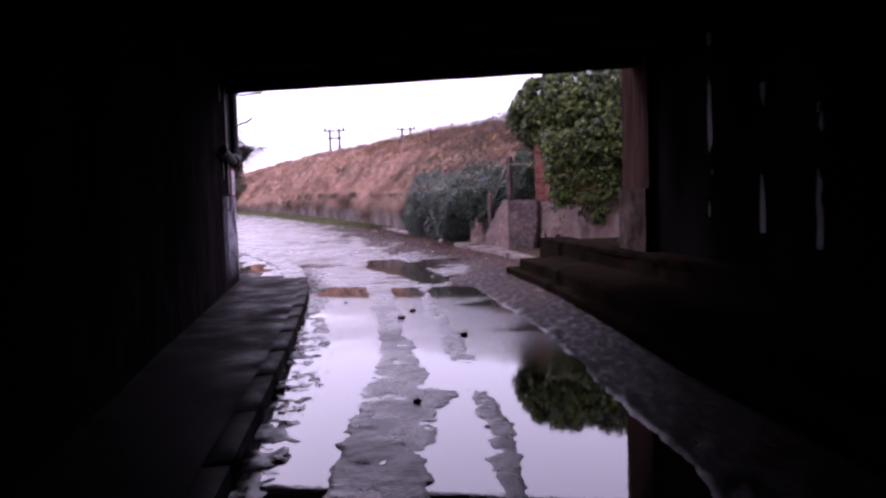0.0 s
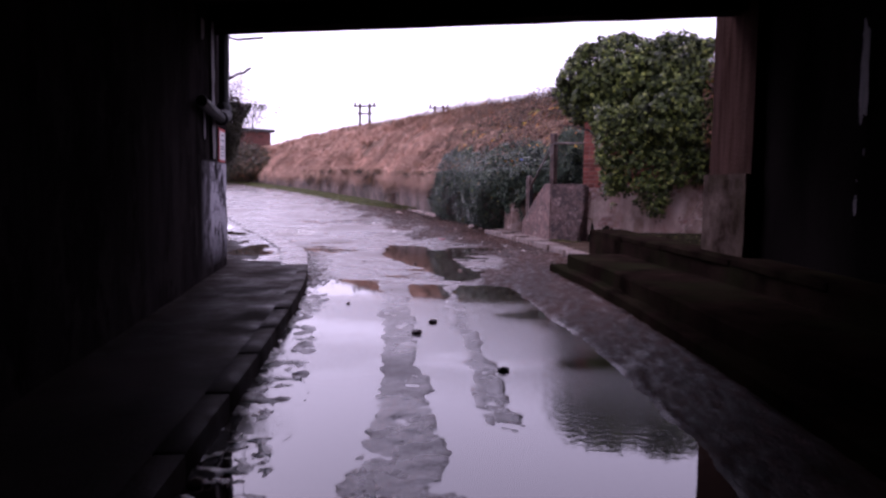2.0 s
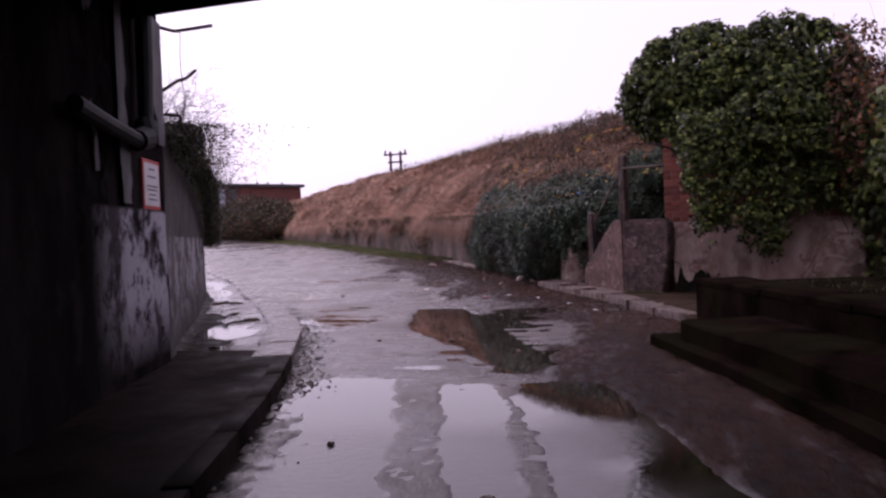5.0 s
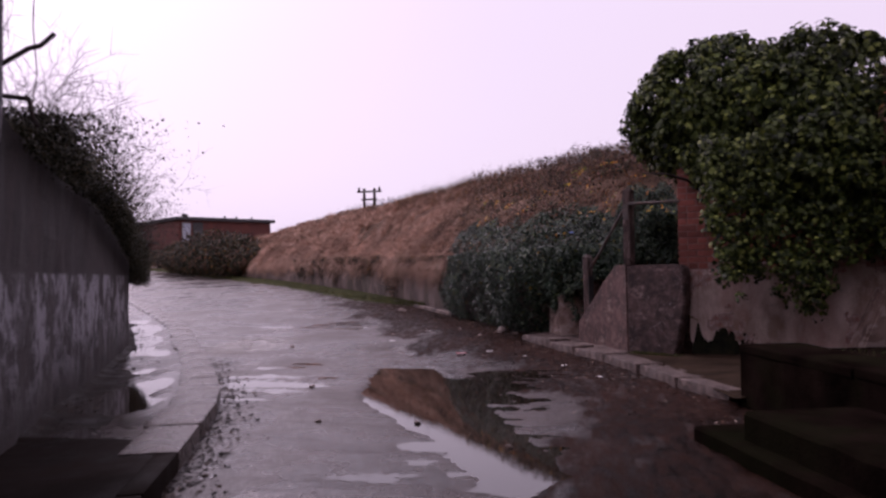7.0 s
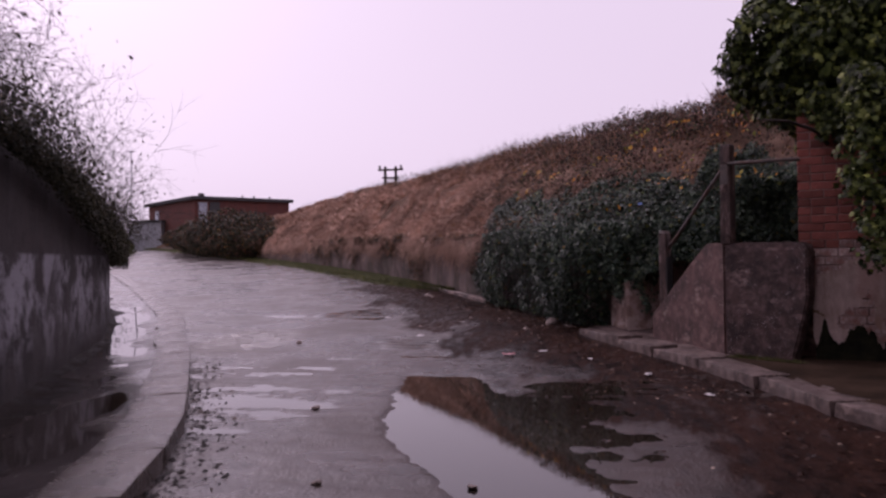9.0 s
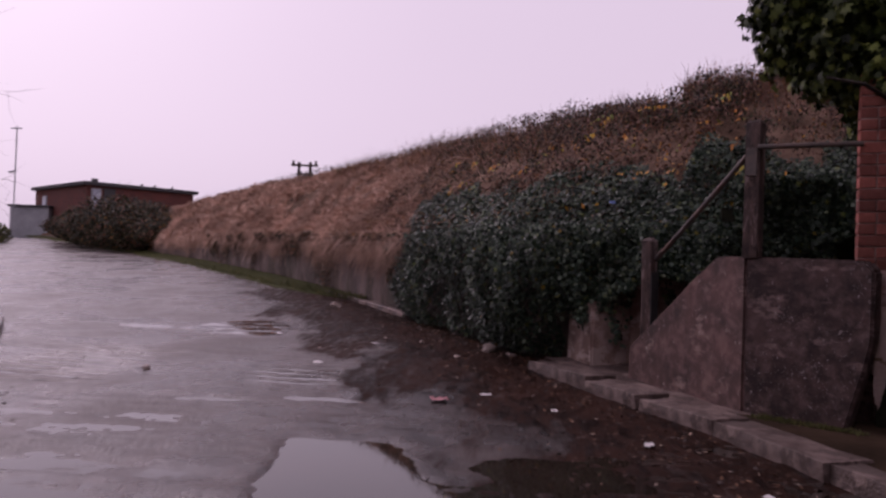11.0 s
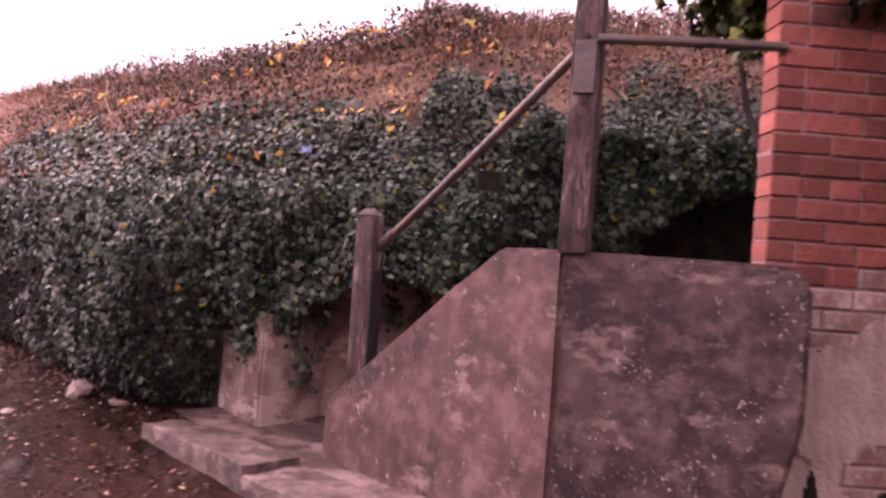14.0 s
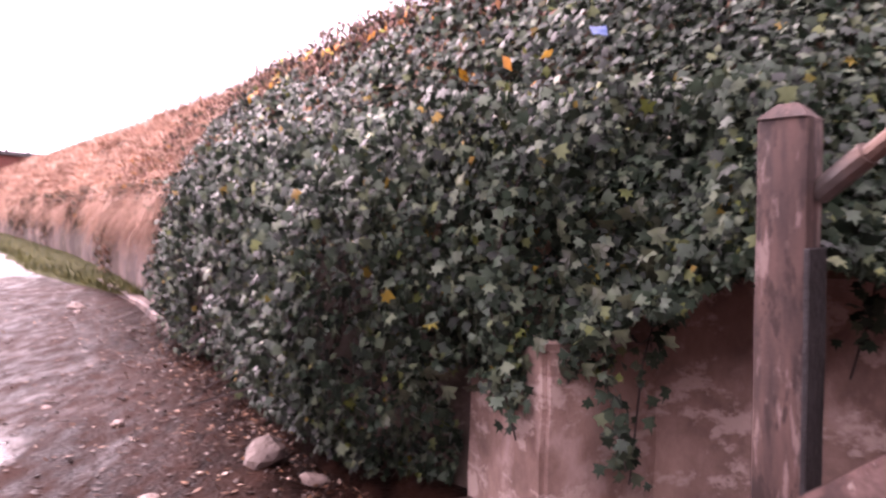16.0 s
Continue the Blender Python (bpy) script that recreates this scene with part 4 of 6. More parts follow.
    # parapet above the edge, and an unseen plain wall added to darken the far end
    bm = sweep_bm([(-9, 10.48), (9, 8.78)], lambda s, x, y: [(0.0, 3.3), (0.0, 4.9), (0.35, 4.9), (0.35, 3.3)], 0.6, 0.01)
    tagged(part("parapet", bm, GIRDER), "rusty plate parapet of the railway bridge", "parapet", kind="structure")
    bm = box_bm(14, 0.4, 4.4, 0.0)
    tagged(part("unseen_end_wall", bm, SOOT_SHADE, at=pose(6, -14.2, -0.3)), "unseen wall added to keep light out of the underpass", "wall", kind="structure")


build_bridge()


def build_wing_wall():
    def top(s, x, y):
        return float(np.interp(y, [10.5, 11.2, 12.5, 14, 16.4, 18, 22.6], [2.25, 2.2, 2.1, 2.02, 1.78, 1.5, 1.4]))
    bm = sweep_bm(WING_LEFT, wall_section(0.0, -0.5, -0.2, 2.0, 8, top), 0.22, 0.03, 9)
    tagged(part("wall_wing", bm, WING), "old concrete wing wall with flaking whitewash", "wall", kind="structure")
    # the ground held up behind it
    verts, faces = [], []
    pts, nor, s = resample(WING_LEFT, 0.4)
    for n in range(len(pts)):
        for k, d in enumerate((0.05, 0.5, 1.2, 2.5, 5, 12)):
            p = pts[n] - nor[n] * d
            z = top(0, *pts[n]) - 0.06 + 0.5 * min(d, 2.5) + (fractal(p[0], p[1], 61, 3) - 0.5) * 0.2 if k < 5 else 0.5
            verts.append((p[0], p[1], z))
    faces = [(j * 6 + i, j * 6 + i + 1, j * 6 + i + 7, j * 6 + i + 6) for j in range(len(pts) - 1) for i in range(5)]
    me = mesh_of("bank_west", verts, faces, True)
    me.materials.append(EARTH)
    tagged(new("bank_west", me), "dark earth bank behind the wing wall", "bank", kind="structure")


build_wing_wall()

# ---- east bank and retaining wall ----
BANK_FOOT = [(9.5, 15.2), (6.5, 17.2), (4.2, 18.3), (2.6, 18.75), (1.5, 18.9), (0.9, 19.4), (-0.1, 20.4), (-1.05, 22.35), (-2.7, 25.45), (-4.2, 28.15), (-6.15, 31.35), (-10.7, 38.1), (-18.9, 48.6), (-25.9, 57.1), (-37.9, 71.1)]
BANK_PTS, BANK_NOR, BANK_S = resample(BANK_FOOT, 0.3)
# face up the slope: to the right of the way walked along the foot line
BANK_UP = BANK_NOR


def wall_top(y):
    return float(np.interp(y, [15, 19, 22, 25.4, 31, 44, 50, 71], [1.35, 1.35, 1.45, 1.55, 1.65, 1.9, 2.0, 2.4]))


def bank_point(s, d):
    """A place on the bank: s along its foot, d up from the wall's head."""
    x, y = np.interp(s, BANK_S, BANK_PTS[:, 0]), np.interp(s, BANK_S, BANK_PTS[:, 1])
    nx, ny = np.interp(s, BANK_S, BANK_UP[:, 0]), np.interp(s, BANK_S, BANK_UP[:, 1])
    base = np.interp(y, [15, 19, 22, 25.4, 31, 44, 50, 71], [1.35, 1.35, 1.45, 1.55, 1.65, 1.9, 2.0, 2.4])
    crest = np.interp(y, [15, 18.3, 19, 22, 24.5, 28, 33, 37, 42, 50, 56, 71], [3.2, 2.85, 2.45, 2.35, 2.55, 2.7, 2.7, 2.65, 2.5, 2.0, 1.4, 0.5])
    rise = 1.14 * crest * (1 - np.exp(-np.maximum(d, 0) / 2.35)) + 0.02 * np.maximum(d, 0)
    px, py = x + nx * d, y + ny * d
    z = base + rise + (fractal(px * 0.9, py * 0.9, 71, 3) - 0.5) * 0.34 * np.clip(d, 0, 1) + (fractal(px * 2.3, py * 2.3, 75, 3) - 0.5) * 0.24 * np.clip(d * 2 + 0.2, 0, 1)
    return px, py, z


def build_bank():
    ds = np.array([-0.09, 0.02, 0.15, 0.4, 0.7, 1.0, 1.4, 1.8, 2.3, 3.0, 4.0, 5.5, 8.0, 14.0, 30.0])
    ss = BANK_S[::2]
    S, D = np.meshgrid(ss, ds, indexing="ij")
    x, y, z = bank_point(S, D)
    z[:, 0] -= 0.3
    z[:, -1] -= 2.5
    k = len(ds)
    faces = [(j * k + i, j * k + i + 1, (j + 1) * k + i + 1, (j + 1) * k + i) for j in range(len(ss) - 1) for i in range(k - 1)]
    me = mesh_of("bank_east", np.stack([x, y, z], -1).reshape(-1, 3), faces, True)
    me.materials.append(THATCH)
    tagged(new("bank_east", me), "steep earth bank rising behind the retaining wall", "bank", kind="structure")
    bm = sweep_bm(RETAINING, wall_section(0.0, 0.4, -0.25, 1.3, 8, lambda s, x, y: wall_top(y) - 0.12), 0.3, 0.035, 13)
    tagged(part("wall_retaining", bm, RETAIN), "stained concrete retaining wall under the grassy bank", "wall", kind="structure")


build_bank()
# ---- leaves and blades ----
IVY_LEAF = (np.array([(0, 0, 0.0), (-0.10, -0.28, -0.02), (-0.52, -0.22, -0.10), (-0.30, 0.10, -0.03), (-0.46, 0.42, -0.08), (-0.12, 0.40, 0.0), (0, 0.85, -0.10), (0.12, 0.40, 0.0), (0.46, 0.42, -0.08), (0.30, 0.10, -0.03), (0.52, -0.22, -0.10), (0.10, -0.28, -0.02)]), [(0, k, k + 1) for k in range(1, 11)] + [(0, 11, 1)])
PLAIN_LEAF = (np.array([(0, -0.5, 0), (-0.28, 0, -0.06), (0, 0.6, -0.05), (0.28, 0, -0.06), (0, 0, 0.03)]), [(0, 4, 1), (1, 4, 2), (2, 4, 3), (3, 4, 0)])


def unit(v):
    return v / np.maximum(np.linalg.norm(v, axis=-1, keepdims=True), 1e-9)


def soup(name, verts, faces, mat, owner=None, smooth=False):
    """Many small pieces as one mesh. verts: (n, k, 3); faces of one piece."""
    n, k = verts.shape[:2]
    tri = np.array(faces)
    sides = tri.shape[1]
    idx = (tri[None] + (np.arange(n) * k)[:, None, None]).reshape(-1)
    me = bpy.data.meshes.new(name)
    me.vertices.add(n * k)
    me.vertices.foreach_set("co", verts.reshape(-1).astype(np.float32))
    me.loops.add(len(idx))
    me.loops.foreach_set("vertex_index", idx.astype(np.int32))
    count = n * len(tri)
    me.polygons.add(count)
    me.polygons.foreach_set("loop_start", (np.arange(count) * sides).astype(np.int32))
    me.update(calc_edges=True)
    me.validate()
    me.materials.append(mat)
    ob = new(name, me)
    if owner is not None:
        ob.parent = owner
    return ob


def leaves(name, template, pos, nor, size, mat, owner=None, hang=0.8, jitter=0.45):
    """Leaves lying along a surface, tips hanging down."""
    n = len(pos)
    nor = unit(unit(nor) + RNG.normal(0, jitter, (n, 3)))
    tip = unit(np.array([0, 0, -hang]) + RNG.normal(0, 0.55, (n, 3)))
    tip = unit(tip - (tip * nor).sum(1)[:, None] * nor)
    side = np.cross(tip, nor)
    tv = template[0]
    size = np.broadcast_to(size, (n,))[:, None, None]
    verts = pos[:, None] + size * (tv[None, :, :1] * side[:, None] + tv[None, :, 1:2] * tip[:, None] + tv[None, :, 2:] * nor[:, None])
    return soup(name, verts, template[1], mat, owner)


def blades(name, base, way, length, width, mat, droop=0.5, owner=None):
    """Bent blades of grass, or stalks: three joints each."""
    n = len(base)
    way = unit(way)
    side = unit(np.cross(way, RNG.normal(0, 1, (n, 3))))
    length, width = np.broadcast_to(length, (n,))[:, None], np.broadcast_to(width, (n,))[:, None]
    sag = np.array([0, 0, -1.0]) * length * droop
    a, b, c = base, base + way * length * 0.5 + sag * 0.22, base + way * length + sag
    verts = np.stack([a - side * width / 2, a + side * width / 2, b - side * width * 0.4, b + side * width * 0.4, c], 1)
    return soup(name, verts, [(0, 1, 3), (0, 3, 2), (2, 3, 4)], mat, owner)


def twigs_bm(bm, start, way, length, radius, depth, spread=0.5):
    """A branching twig."""
    p, w = Vector(start), Vector(way).normalized()
    pts, rad = [p.copy()], [radius]
    for k in range(4):
        w = (w + Vector(RNG.normal(0, 0.16, 3)) + Vector((0, 0, -0.03 * k))).normalized()
        p = p + w * length / 4
        pts.append(p.copy())
        rad.append(radius * (1 - 0.2 * (k + 1)))
        if depth and k:
            for _ in range(1 + (k > 2)):
                twigs_bm(bm, p, w + Vector(RNG.normal(0, spread, 3)), length * 0.55, radius * 0.6, depth - 1, spread)
    tube_bm(pts, rad, 4, bm)


# ---- steps up the bank: walls, posts and rails ----
def build_stair():
    wall = thing("stair_wall", "lichen-spotted concrete stair wall with a sloping top", "wall")
    a, knee, c, d = Vector((0.97, 18.44, 0)), Vector((1.47, 17.42, 0)), Vector((1.62, 17.12, 0)), Vector((2.29, 16.52, 0))

    def slab(name, outline, p, q, thick, mat=CONCRETE):
        """A wall from its outline (along, z) between two places in plan."""
        way = (q - p).normalized()
        back = Vector((-way.y, way.x, 0))
        if back.y < 0:
            back = -back
        bm = bmesh.new()
        front = [bm.verts.new(p + way * u + Vector((0, 0, z))) for u, z in outline]
        rear = [bm.verts.new(v.co + back * thick) for v in front]
        bm.faces.new(front)
        bm.faces.new(rear[::-1])
        for k in range(len(front)):
            bm.faces.new((front[k], front[(k + 1) % len(front)], rear[(k + 1) % len(front)], rear[k]))
        bmesh.ops.recalc_face_normals(bm, faces=bm.faces)
        bmesh.ops.bevel(bm, geom=bm.edges[:], offset=0.018, segments=2, affect="EDGES")
        bmesh.ops.triangulate(bm, faces=[f for f in bm.faces if len(f.verts) > 4])
        for _ in range(3):
            bmesh.ops.subdivide_edges(bm, edges=[e for e in bm.edges if e.calc_length() > 0.16], cuts=1)
        for v in bm.verts:
            v.co += noise.noise_vector(v.co * 3.0) * 0.008
        return part(name, bm, mat, wall)

    long = (c - a).length
    kd = (knee - a).length
    slab("side_wall", [(0, 0.02), (long, 0.02), (long, 1.29), (kd, 1.29), (0.03, 0.46), (0, 0.40)], a, c, 0.16)
    ld = (d - c).length
    slab("front_wall", [(0.004, 0.02), (ld * 0.80, 0.02), (ld * 0.88, 0.30), (ld * 0.96, 0.55), (ld, 0.70), (ld, 1.21), (ld - 0.06, 1.28), (0.004, 1.29)], c, d, 0.16, STAIR_FRONT)
    # earth-filled treads inside the walls
    for k in range(5):
        bm = box_bm(0.9, 0.3, 0.22 + 0.2 * k, 0.015, True, 0.006)
        part("tread", bm, CONCRETE, wall, at=pose(1.62 + 0.13 * k, 18.28 - 0.27 * k, 0.06, 0, 0, -26))

    post = tagged(part("gate_post", box_bm(0.115, 0.115, 1.04, 0.012, True, 0.005, 3), TIMBER, at=pose(1.665, 17.125, 1.275, 0.4, 0.5, -40)), "tall weathered timber post standing on the stair wall", "post")
    cap = bmesh.new()
    bmesh.ops.create_cone(cap, cap_ends=True, segments=4, radius1=0.078, radius2=0.055, depth=0.02)
    part("cap", cap, TIMBER, post, at=pose(0, 0, 1.05, 0, 0, 45))
    for z in (0.6, 0.74, 0.86):
        part("bolt", tube_bm([(0, -0.07, z), (0, -0.055, z)], 0.012, 6), IRON, post)
    part("bracket_plate", box_bm(0.085, 0.014, 0.21, 0.003), STEEL, post, "grey steel fixing plate", at=pose(0, -0.064, 0.63))
    short = tagged(part("newel_post", box_bm(0.115, 0.105, 0.93, 0.014, True, 0.005, 3), TIMBER, at=pose(1.14, 18.38, 0.5, 0.6, -0.3, -46)), "short flaking timber newel post, one side tarred black", "post")
    part("tarred_side", box_bm(0.014, 0.108, 0.62, 0.004, True, 0.003, 2), TAR_AND_VOID, short, "black tarred strip", at=pose(0.060, -0.001, 0.02))
    cap = bmesh.new()
    bmesh.ops.create_cone(cap, cap_ends=True, segments=4, radius1=0.078, radius2=0.03, depth=0.035)
    part("cap", cap, TIMBER, short, at=pose(0, 0, 0.945, 0, 0, 45))
    rail = tagged(part("handrail", tube_bm([(1.19, 18.33, 1.27), (1.35, 17.88, 1.565), (1.5, 17.45, 1.85), (1.63, 17.12, 2.09)], 0.021, 10), STEEL), "sloping tubular steel handrail between two posts", "handrail")
    part("collar", tube_bm([(1.183, 18.345, 1.262), (1.225, 18.23, 1.34)], 0.028, 10), STEEL, rail)
    tagged(part("crossbar", tube_bm([(1.66, 17.04, 2.12), (1.95, 16.88, 2.115), (2.29, 16.72, 2.11)], 0.02, 10), STEEL), "level tubular steel bar from post to brickwork", "rail")
    # broken pier that ends the retaining wall
    pier = bmesh.new()
    plan = [(0.70, 19.02), (1.15, 19.27), (1.2, 19.7), (0.75, 19.9), (0.5, 19.55)]
    low = [pier.verts.new((x, y, 0.08)) for x, y in plan]
    high = [pier.verts.new((x, y, 0.82 - 0.03 * (k == 1))) for k, (x, y) in enumerate(plan)]
    pier.faces.new(low[::-1])
    pier.faces.new(high)
    for k in range(5):
        pier.faces.new((low[k], low[(k + 1) % 5], high[(k + 1) % 5], high[k]))
    bmesh.ops.bevel(pier, geom=pier.edges[:], offset=0.02, segments=2, affect="EDGES")
    for _ in range(2):
        bmesh.ops.subdivide_edges(pier, edges=[e for e in pier.edges if e.calc_length() > 0.15], cuts=1, use_grid_fill=True)
    for v in pier.verts:
        v.co += noise.noise_vector(v.co * 5) * 0.014
    tagged(part("concrete_pier", pier, RENDERED), "stained plaster-covered pier under the ivy edge", "pier", kind="structure")
    # black wall that paints in the deep shade of the recess under the ivy
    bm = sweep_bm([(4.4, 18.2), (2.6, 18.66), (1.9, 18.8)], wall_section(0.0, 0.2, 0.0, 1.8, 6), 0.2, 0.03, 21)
    tagged(part("wall_recess", bm, MOULD_AND_SHADE), "wall painted black for the shade in the recess behind the steps", "wall", kind="structure")
    bm = sweep_bm([(3.0, 18.6), (1.75, 18.96), (1.3, 19.2), (1.0, 19.3)], wall_section(0.0, 0.35, 0.0, 1.28, 6), 0.16, 0.02, 19)
    tagged(part("wall_stair_back", bm, RENDERED), "flaking plastered wall behind the stair", "wall", kind="structure")


OCHRE = material("ochre_damp_render", (0.13, 0.075, 0.042), (0.30, 0.205, 0.125), 5.0, (0.7, 0.95), 0.4, 60, stretch=(1, 1, 0.3), stain=(0.36, 0.27, 0.22), stain_scale=3.0, stain_amount=0.6)
# mould at the brick wall's foot, and painted shade in the stair recess
MOULD_AND_SHADE = material("black_mould_and_shade", (0.006, 0.006, 0.005), (0.03, 0.03, 0.016), 7.0, (0.8, 0.98), 0.6, 60, spec=0.15)
STAIR_FRONT = material("lichen_spotted_concrete", (0.026, 0.015, 0.0135), (0.125, 0.075, 0.066), 6.0, (0.7, 0.95), 0.15, 80, stain=(0.23, 0.155, 0.135), stain_scale=11.0, stain_amount=0.6, spots=(0.46, 0.40, 0.38), stain_edge=(0.47, 0.68))
layer(STAIR_FRONT, 1.7, (0.5, 0.62), (0.022, 0.012, 0.011), 0.8, (1, 1, 2.0), 5.1)
layer(STAIR_FRONT, 2.8, (0.57, 0.64), (0.32, 0.22, 0.195), 0.65, (1, 1, 2.2), 9.4)
layer(STAIR_FRONT, 30.0, (0.64, 0.69), (0.5, 0.43, 0.4), 0.8, (1, 1, 0.4), 2.7)
build_stair()


# ---- brick wall beside the stair ----
def build_brick_wall():
    wall = thing("brick_wall", "red brick wall, whitewashed below, with worn joints", "wall")
    y0, thick, course = 0.0, 0.13, 0.083
    x0, x1 = 0.0, 3.1
    wall.matrix_basis = pose(2.27, 16.74, 0, 0, 0, -17)
    rows = 31
    def broken(x, z):
        return 0.27 - 0.12 * np.clip(z / 0.4, 0, 1) - 0.16 * np.clip((z - 0.4) / 0.4, 0, 1)

    core = flake_sheet(x1 - 0.012, 0.05 + rows * course, 0, 63, 0.04, thick - 0.009, 1.0, lambda x, z, f: x > np.where(z < 0.8, broken(x, z), -1) + f * 0.12)
    part("mortar", core, MORTAR, wall, "old pale mortar", at=pose(0.012, thick, 0))
    kinds = {}

    def brick_mesh(w, pale, v, deep=0.1):
        key = (round(w, 3), pale, v, deep)
        if key not in kinds:
            bm = bmesh.new()
            bmesh.ops.create_cube(bm, size=1)
            for vert in bm.verts:
                vert.co = Vector((vert.co.x * w, vert.co.y * deep, vert.co.z * 0.072))
            bmesh.ops.bevel(bm, geom=[e for e in bm.edges if all(q.co.y < 0 for q in e.verts)], offset=0.005, segments=1, affect="EDGES")
            for vert in bm.verts:
                vert.co += noise.noise_vector(vert.co * 20 + Vector((v * 7, 0, 0))) * 0.0025
            me = bpy.data.meshes.new("brick")
            bm.to_mesh(me)
            bm.free()
            me.materials.append(PALE_BRICK if pale else BRICK)
            kinds[key] = me
        return kinds[key]

    for row in range(rows):
        z = 0.05 + (row + 0.5) * course
        header = row % 4 == 2
        w = 0.112 if header else 0.227
        step = w + 0.011
        x = x0 + (0 if row % 2 == 0 or header else -step / 2)
        while x < x1 - 0.05:
            lo, hi = max(x, x0), min(x + w, x1)
            hole = z < 0.80 and lo < float(broken(lo, z)) + 0.05 * math.sin(row * 2.3)
            if hi - lo > 0.04 and not hole and (hi < 1.75 or z < 1.3):
                pale = z < 1.27 + 0.05 * math.sin(x * 5 + 11)
                deep = 0.124 if lo < x0 + 0.01 else 0.1
                me = brick_mesh(hi - lo, pale, random.randrange(3), deep)
                part("brick", me, None, wall, at=pose((lo + hi) / 2, y0 + deep / 2 + random.uniform(-0.003, 0.003), z, 0, random.uniform(-0.4, 0.4), 0))
            x += step
    part("render_coat", flake_sheet(2.6, 1.15, 0.40, 77, 0.014, 0.005, 1.2, lambda x, z, f: f > -0.16 + 0.30 * np.clip((z - 0.7) / 0.4, 0, 1) ** 2 + 0.2 * np.clip((0.06 - x) / 0.06, 0, 1)), PALE_RENDER, wall, "flaking pinkish render", at=pose(0.12, -0.001, 0.1))
    part("ochre_coat", flake_sheet(0.36, 0.95, 0, 78, 0.012, 0.007, 1.2, lambda x, z, f: (x < 0.17 + f * 0.5 - 0.05 * z) & (x > 0.02 - 0.3 * z + 0.13 * (z < 0.4)) & (z < 0.9 + f * 0.3) & (z > 0.34 - x + f * 0.3)), OCHRE, wall, "yellow-brown damp render strip", at=pose(0.004, -0.002, 0.36))
    part("mould_patch", flake_sheet(0.8, 0.8, 0, 79, 0.011, 0.004, 1.6, lambda x, z, f: z < 0.08 + 0.5 * np.exp(-((x - 0.07) / 0.06) ** 2) + 0.34 * np.exp(-((x - 0.36) / 0.1) ** 2) + 0.9 * f + 0.5 * (value_noise(x * 40, z * 6, 5) - 0.5) * np.clip(z, 0, 0.3)), MOULD_AND_SHADE, wall, "black and green mould running down the foot", at=pose(0.14, -0.009, 0.06))
    # black sheet that paints the shade in the void behind the broken corner
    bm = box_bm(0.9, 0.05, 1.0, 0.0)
    tagged(part("void_shade_sheet", bm, TAR_AND_VOID, at=pose(2.6, 17.1, 0.0)), "black sheet standing for shade behind the broken wall corner", "wall", kind="structure")
    # sloping concrete buttress further along
    b = bmesh.new()
    prof = [(-0.42, 0.1), (0.42, 0.1), (0.40, 0.95), (-0.02, 1.0)]
    f = [b.verts.new((4.45 + x, 15.72, z)) for x, z in prof]
    r = [b.verts.new((4.45 + x * 0.95, 16.2, z)) for x, z in prof]
    b.faces.new(f)
    b.faces.new(r[::-1])
    for k in range(4):
        b.faces.new((f[k], f[(k + 1) % 4], r[(k + 1) % 4], r[k]))
    bmesh.ops.bevel(b, geom=b.edges[:], offset=0.03, segments=2, affect="EDGES")
    tagged(part("buttress", b, RENDERED), "sloping pinkish concrete buttress against the wall", "buttress")
    # flank between the bridge and the brick wall, hidden in leaves
    bm = sweep_bm([(5.0, 9.2), (5.1, 12.5), (5.3, 16.9)], wall_section(0.0, 0.5, -0.2, 2.4, 6), 0.4, 0.03, 23)
    tagged(part("wall_flank", bm, SOOT_SHADE), "dark boundary wall under hanging ivy", "wall", kind="structure")
    # level ground behind the ledge
    verts = [(2.2, 13.2, 0.10), (2.0, 15.0, 0.10), (1.5, 17.0, 0.10), (5.3, 17.0, 0.16), (5.2, 13.2, 0.3), (4.2, 13.2, 0.3)]
    me = mesh_of("yard", verts, [(0, 5, 4, 3, 2, 1)])
    me.materials.append(EARTH)
    tagged(new("yard", me), "damp dark earth patch in front of the brick wall", "ground", kind="structure")


build_brick_wall()


# ---- planting ----
def cloud(n, centre, radii, shell=0.45):
    """Places and outward ways near the skin of a lumpy ball."""
    way = unit(RNG.normal(0, 1, (n, 3)))
    lump = 0.82 + 0.36 * fractal(way[:, 0] * 2.6 + way[:, 2] * 1.7 + centre[0], way[:, 1] * 2.6 + way[:, 2] * 2.2 + centre[1], 5, 3)
    r = lump * (1 - shell * RNG.random(n) ** 2)
    return np.array(centre) + way * np.array(radii) * r[:, None], way


def tufts(centres, ways, count, radius):
    """Leaves in small domed sprays round given centres."""
    ways = unit(ways)
    n = len(centres) * count
    c, w = np.repeat(centres, count, 0), np.repeat(ways, count, 0)
    r = np.repeat(radius * RNG.uniform(0.6, 1.25, len(centres)), count)
    d = unit(RNG.normal(0, 0.62, (n, 3)) + w * 0.75)
    return c + d * (r * RNG.random(n) ** 0.35)[:, None], d + np.array([0, 0, 0.35])


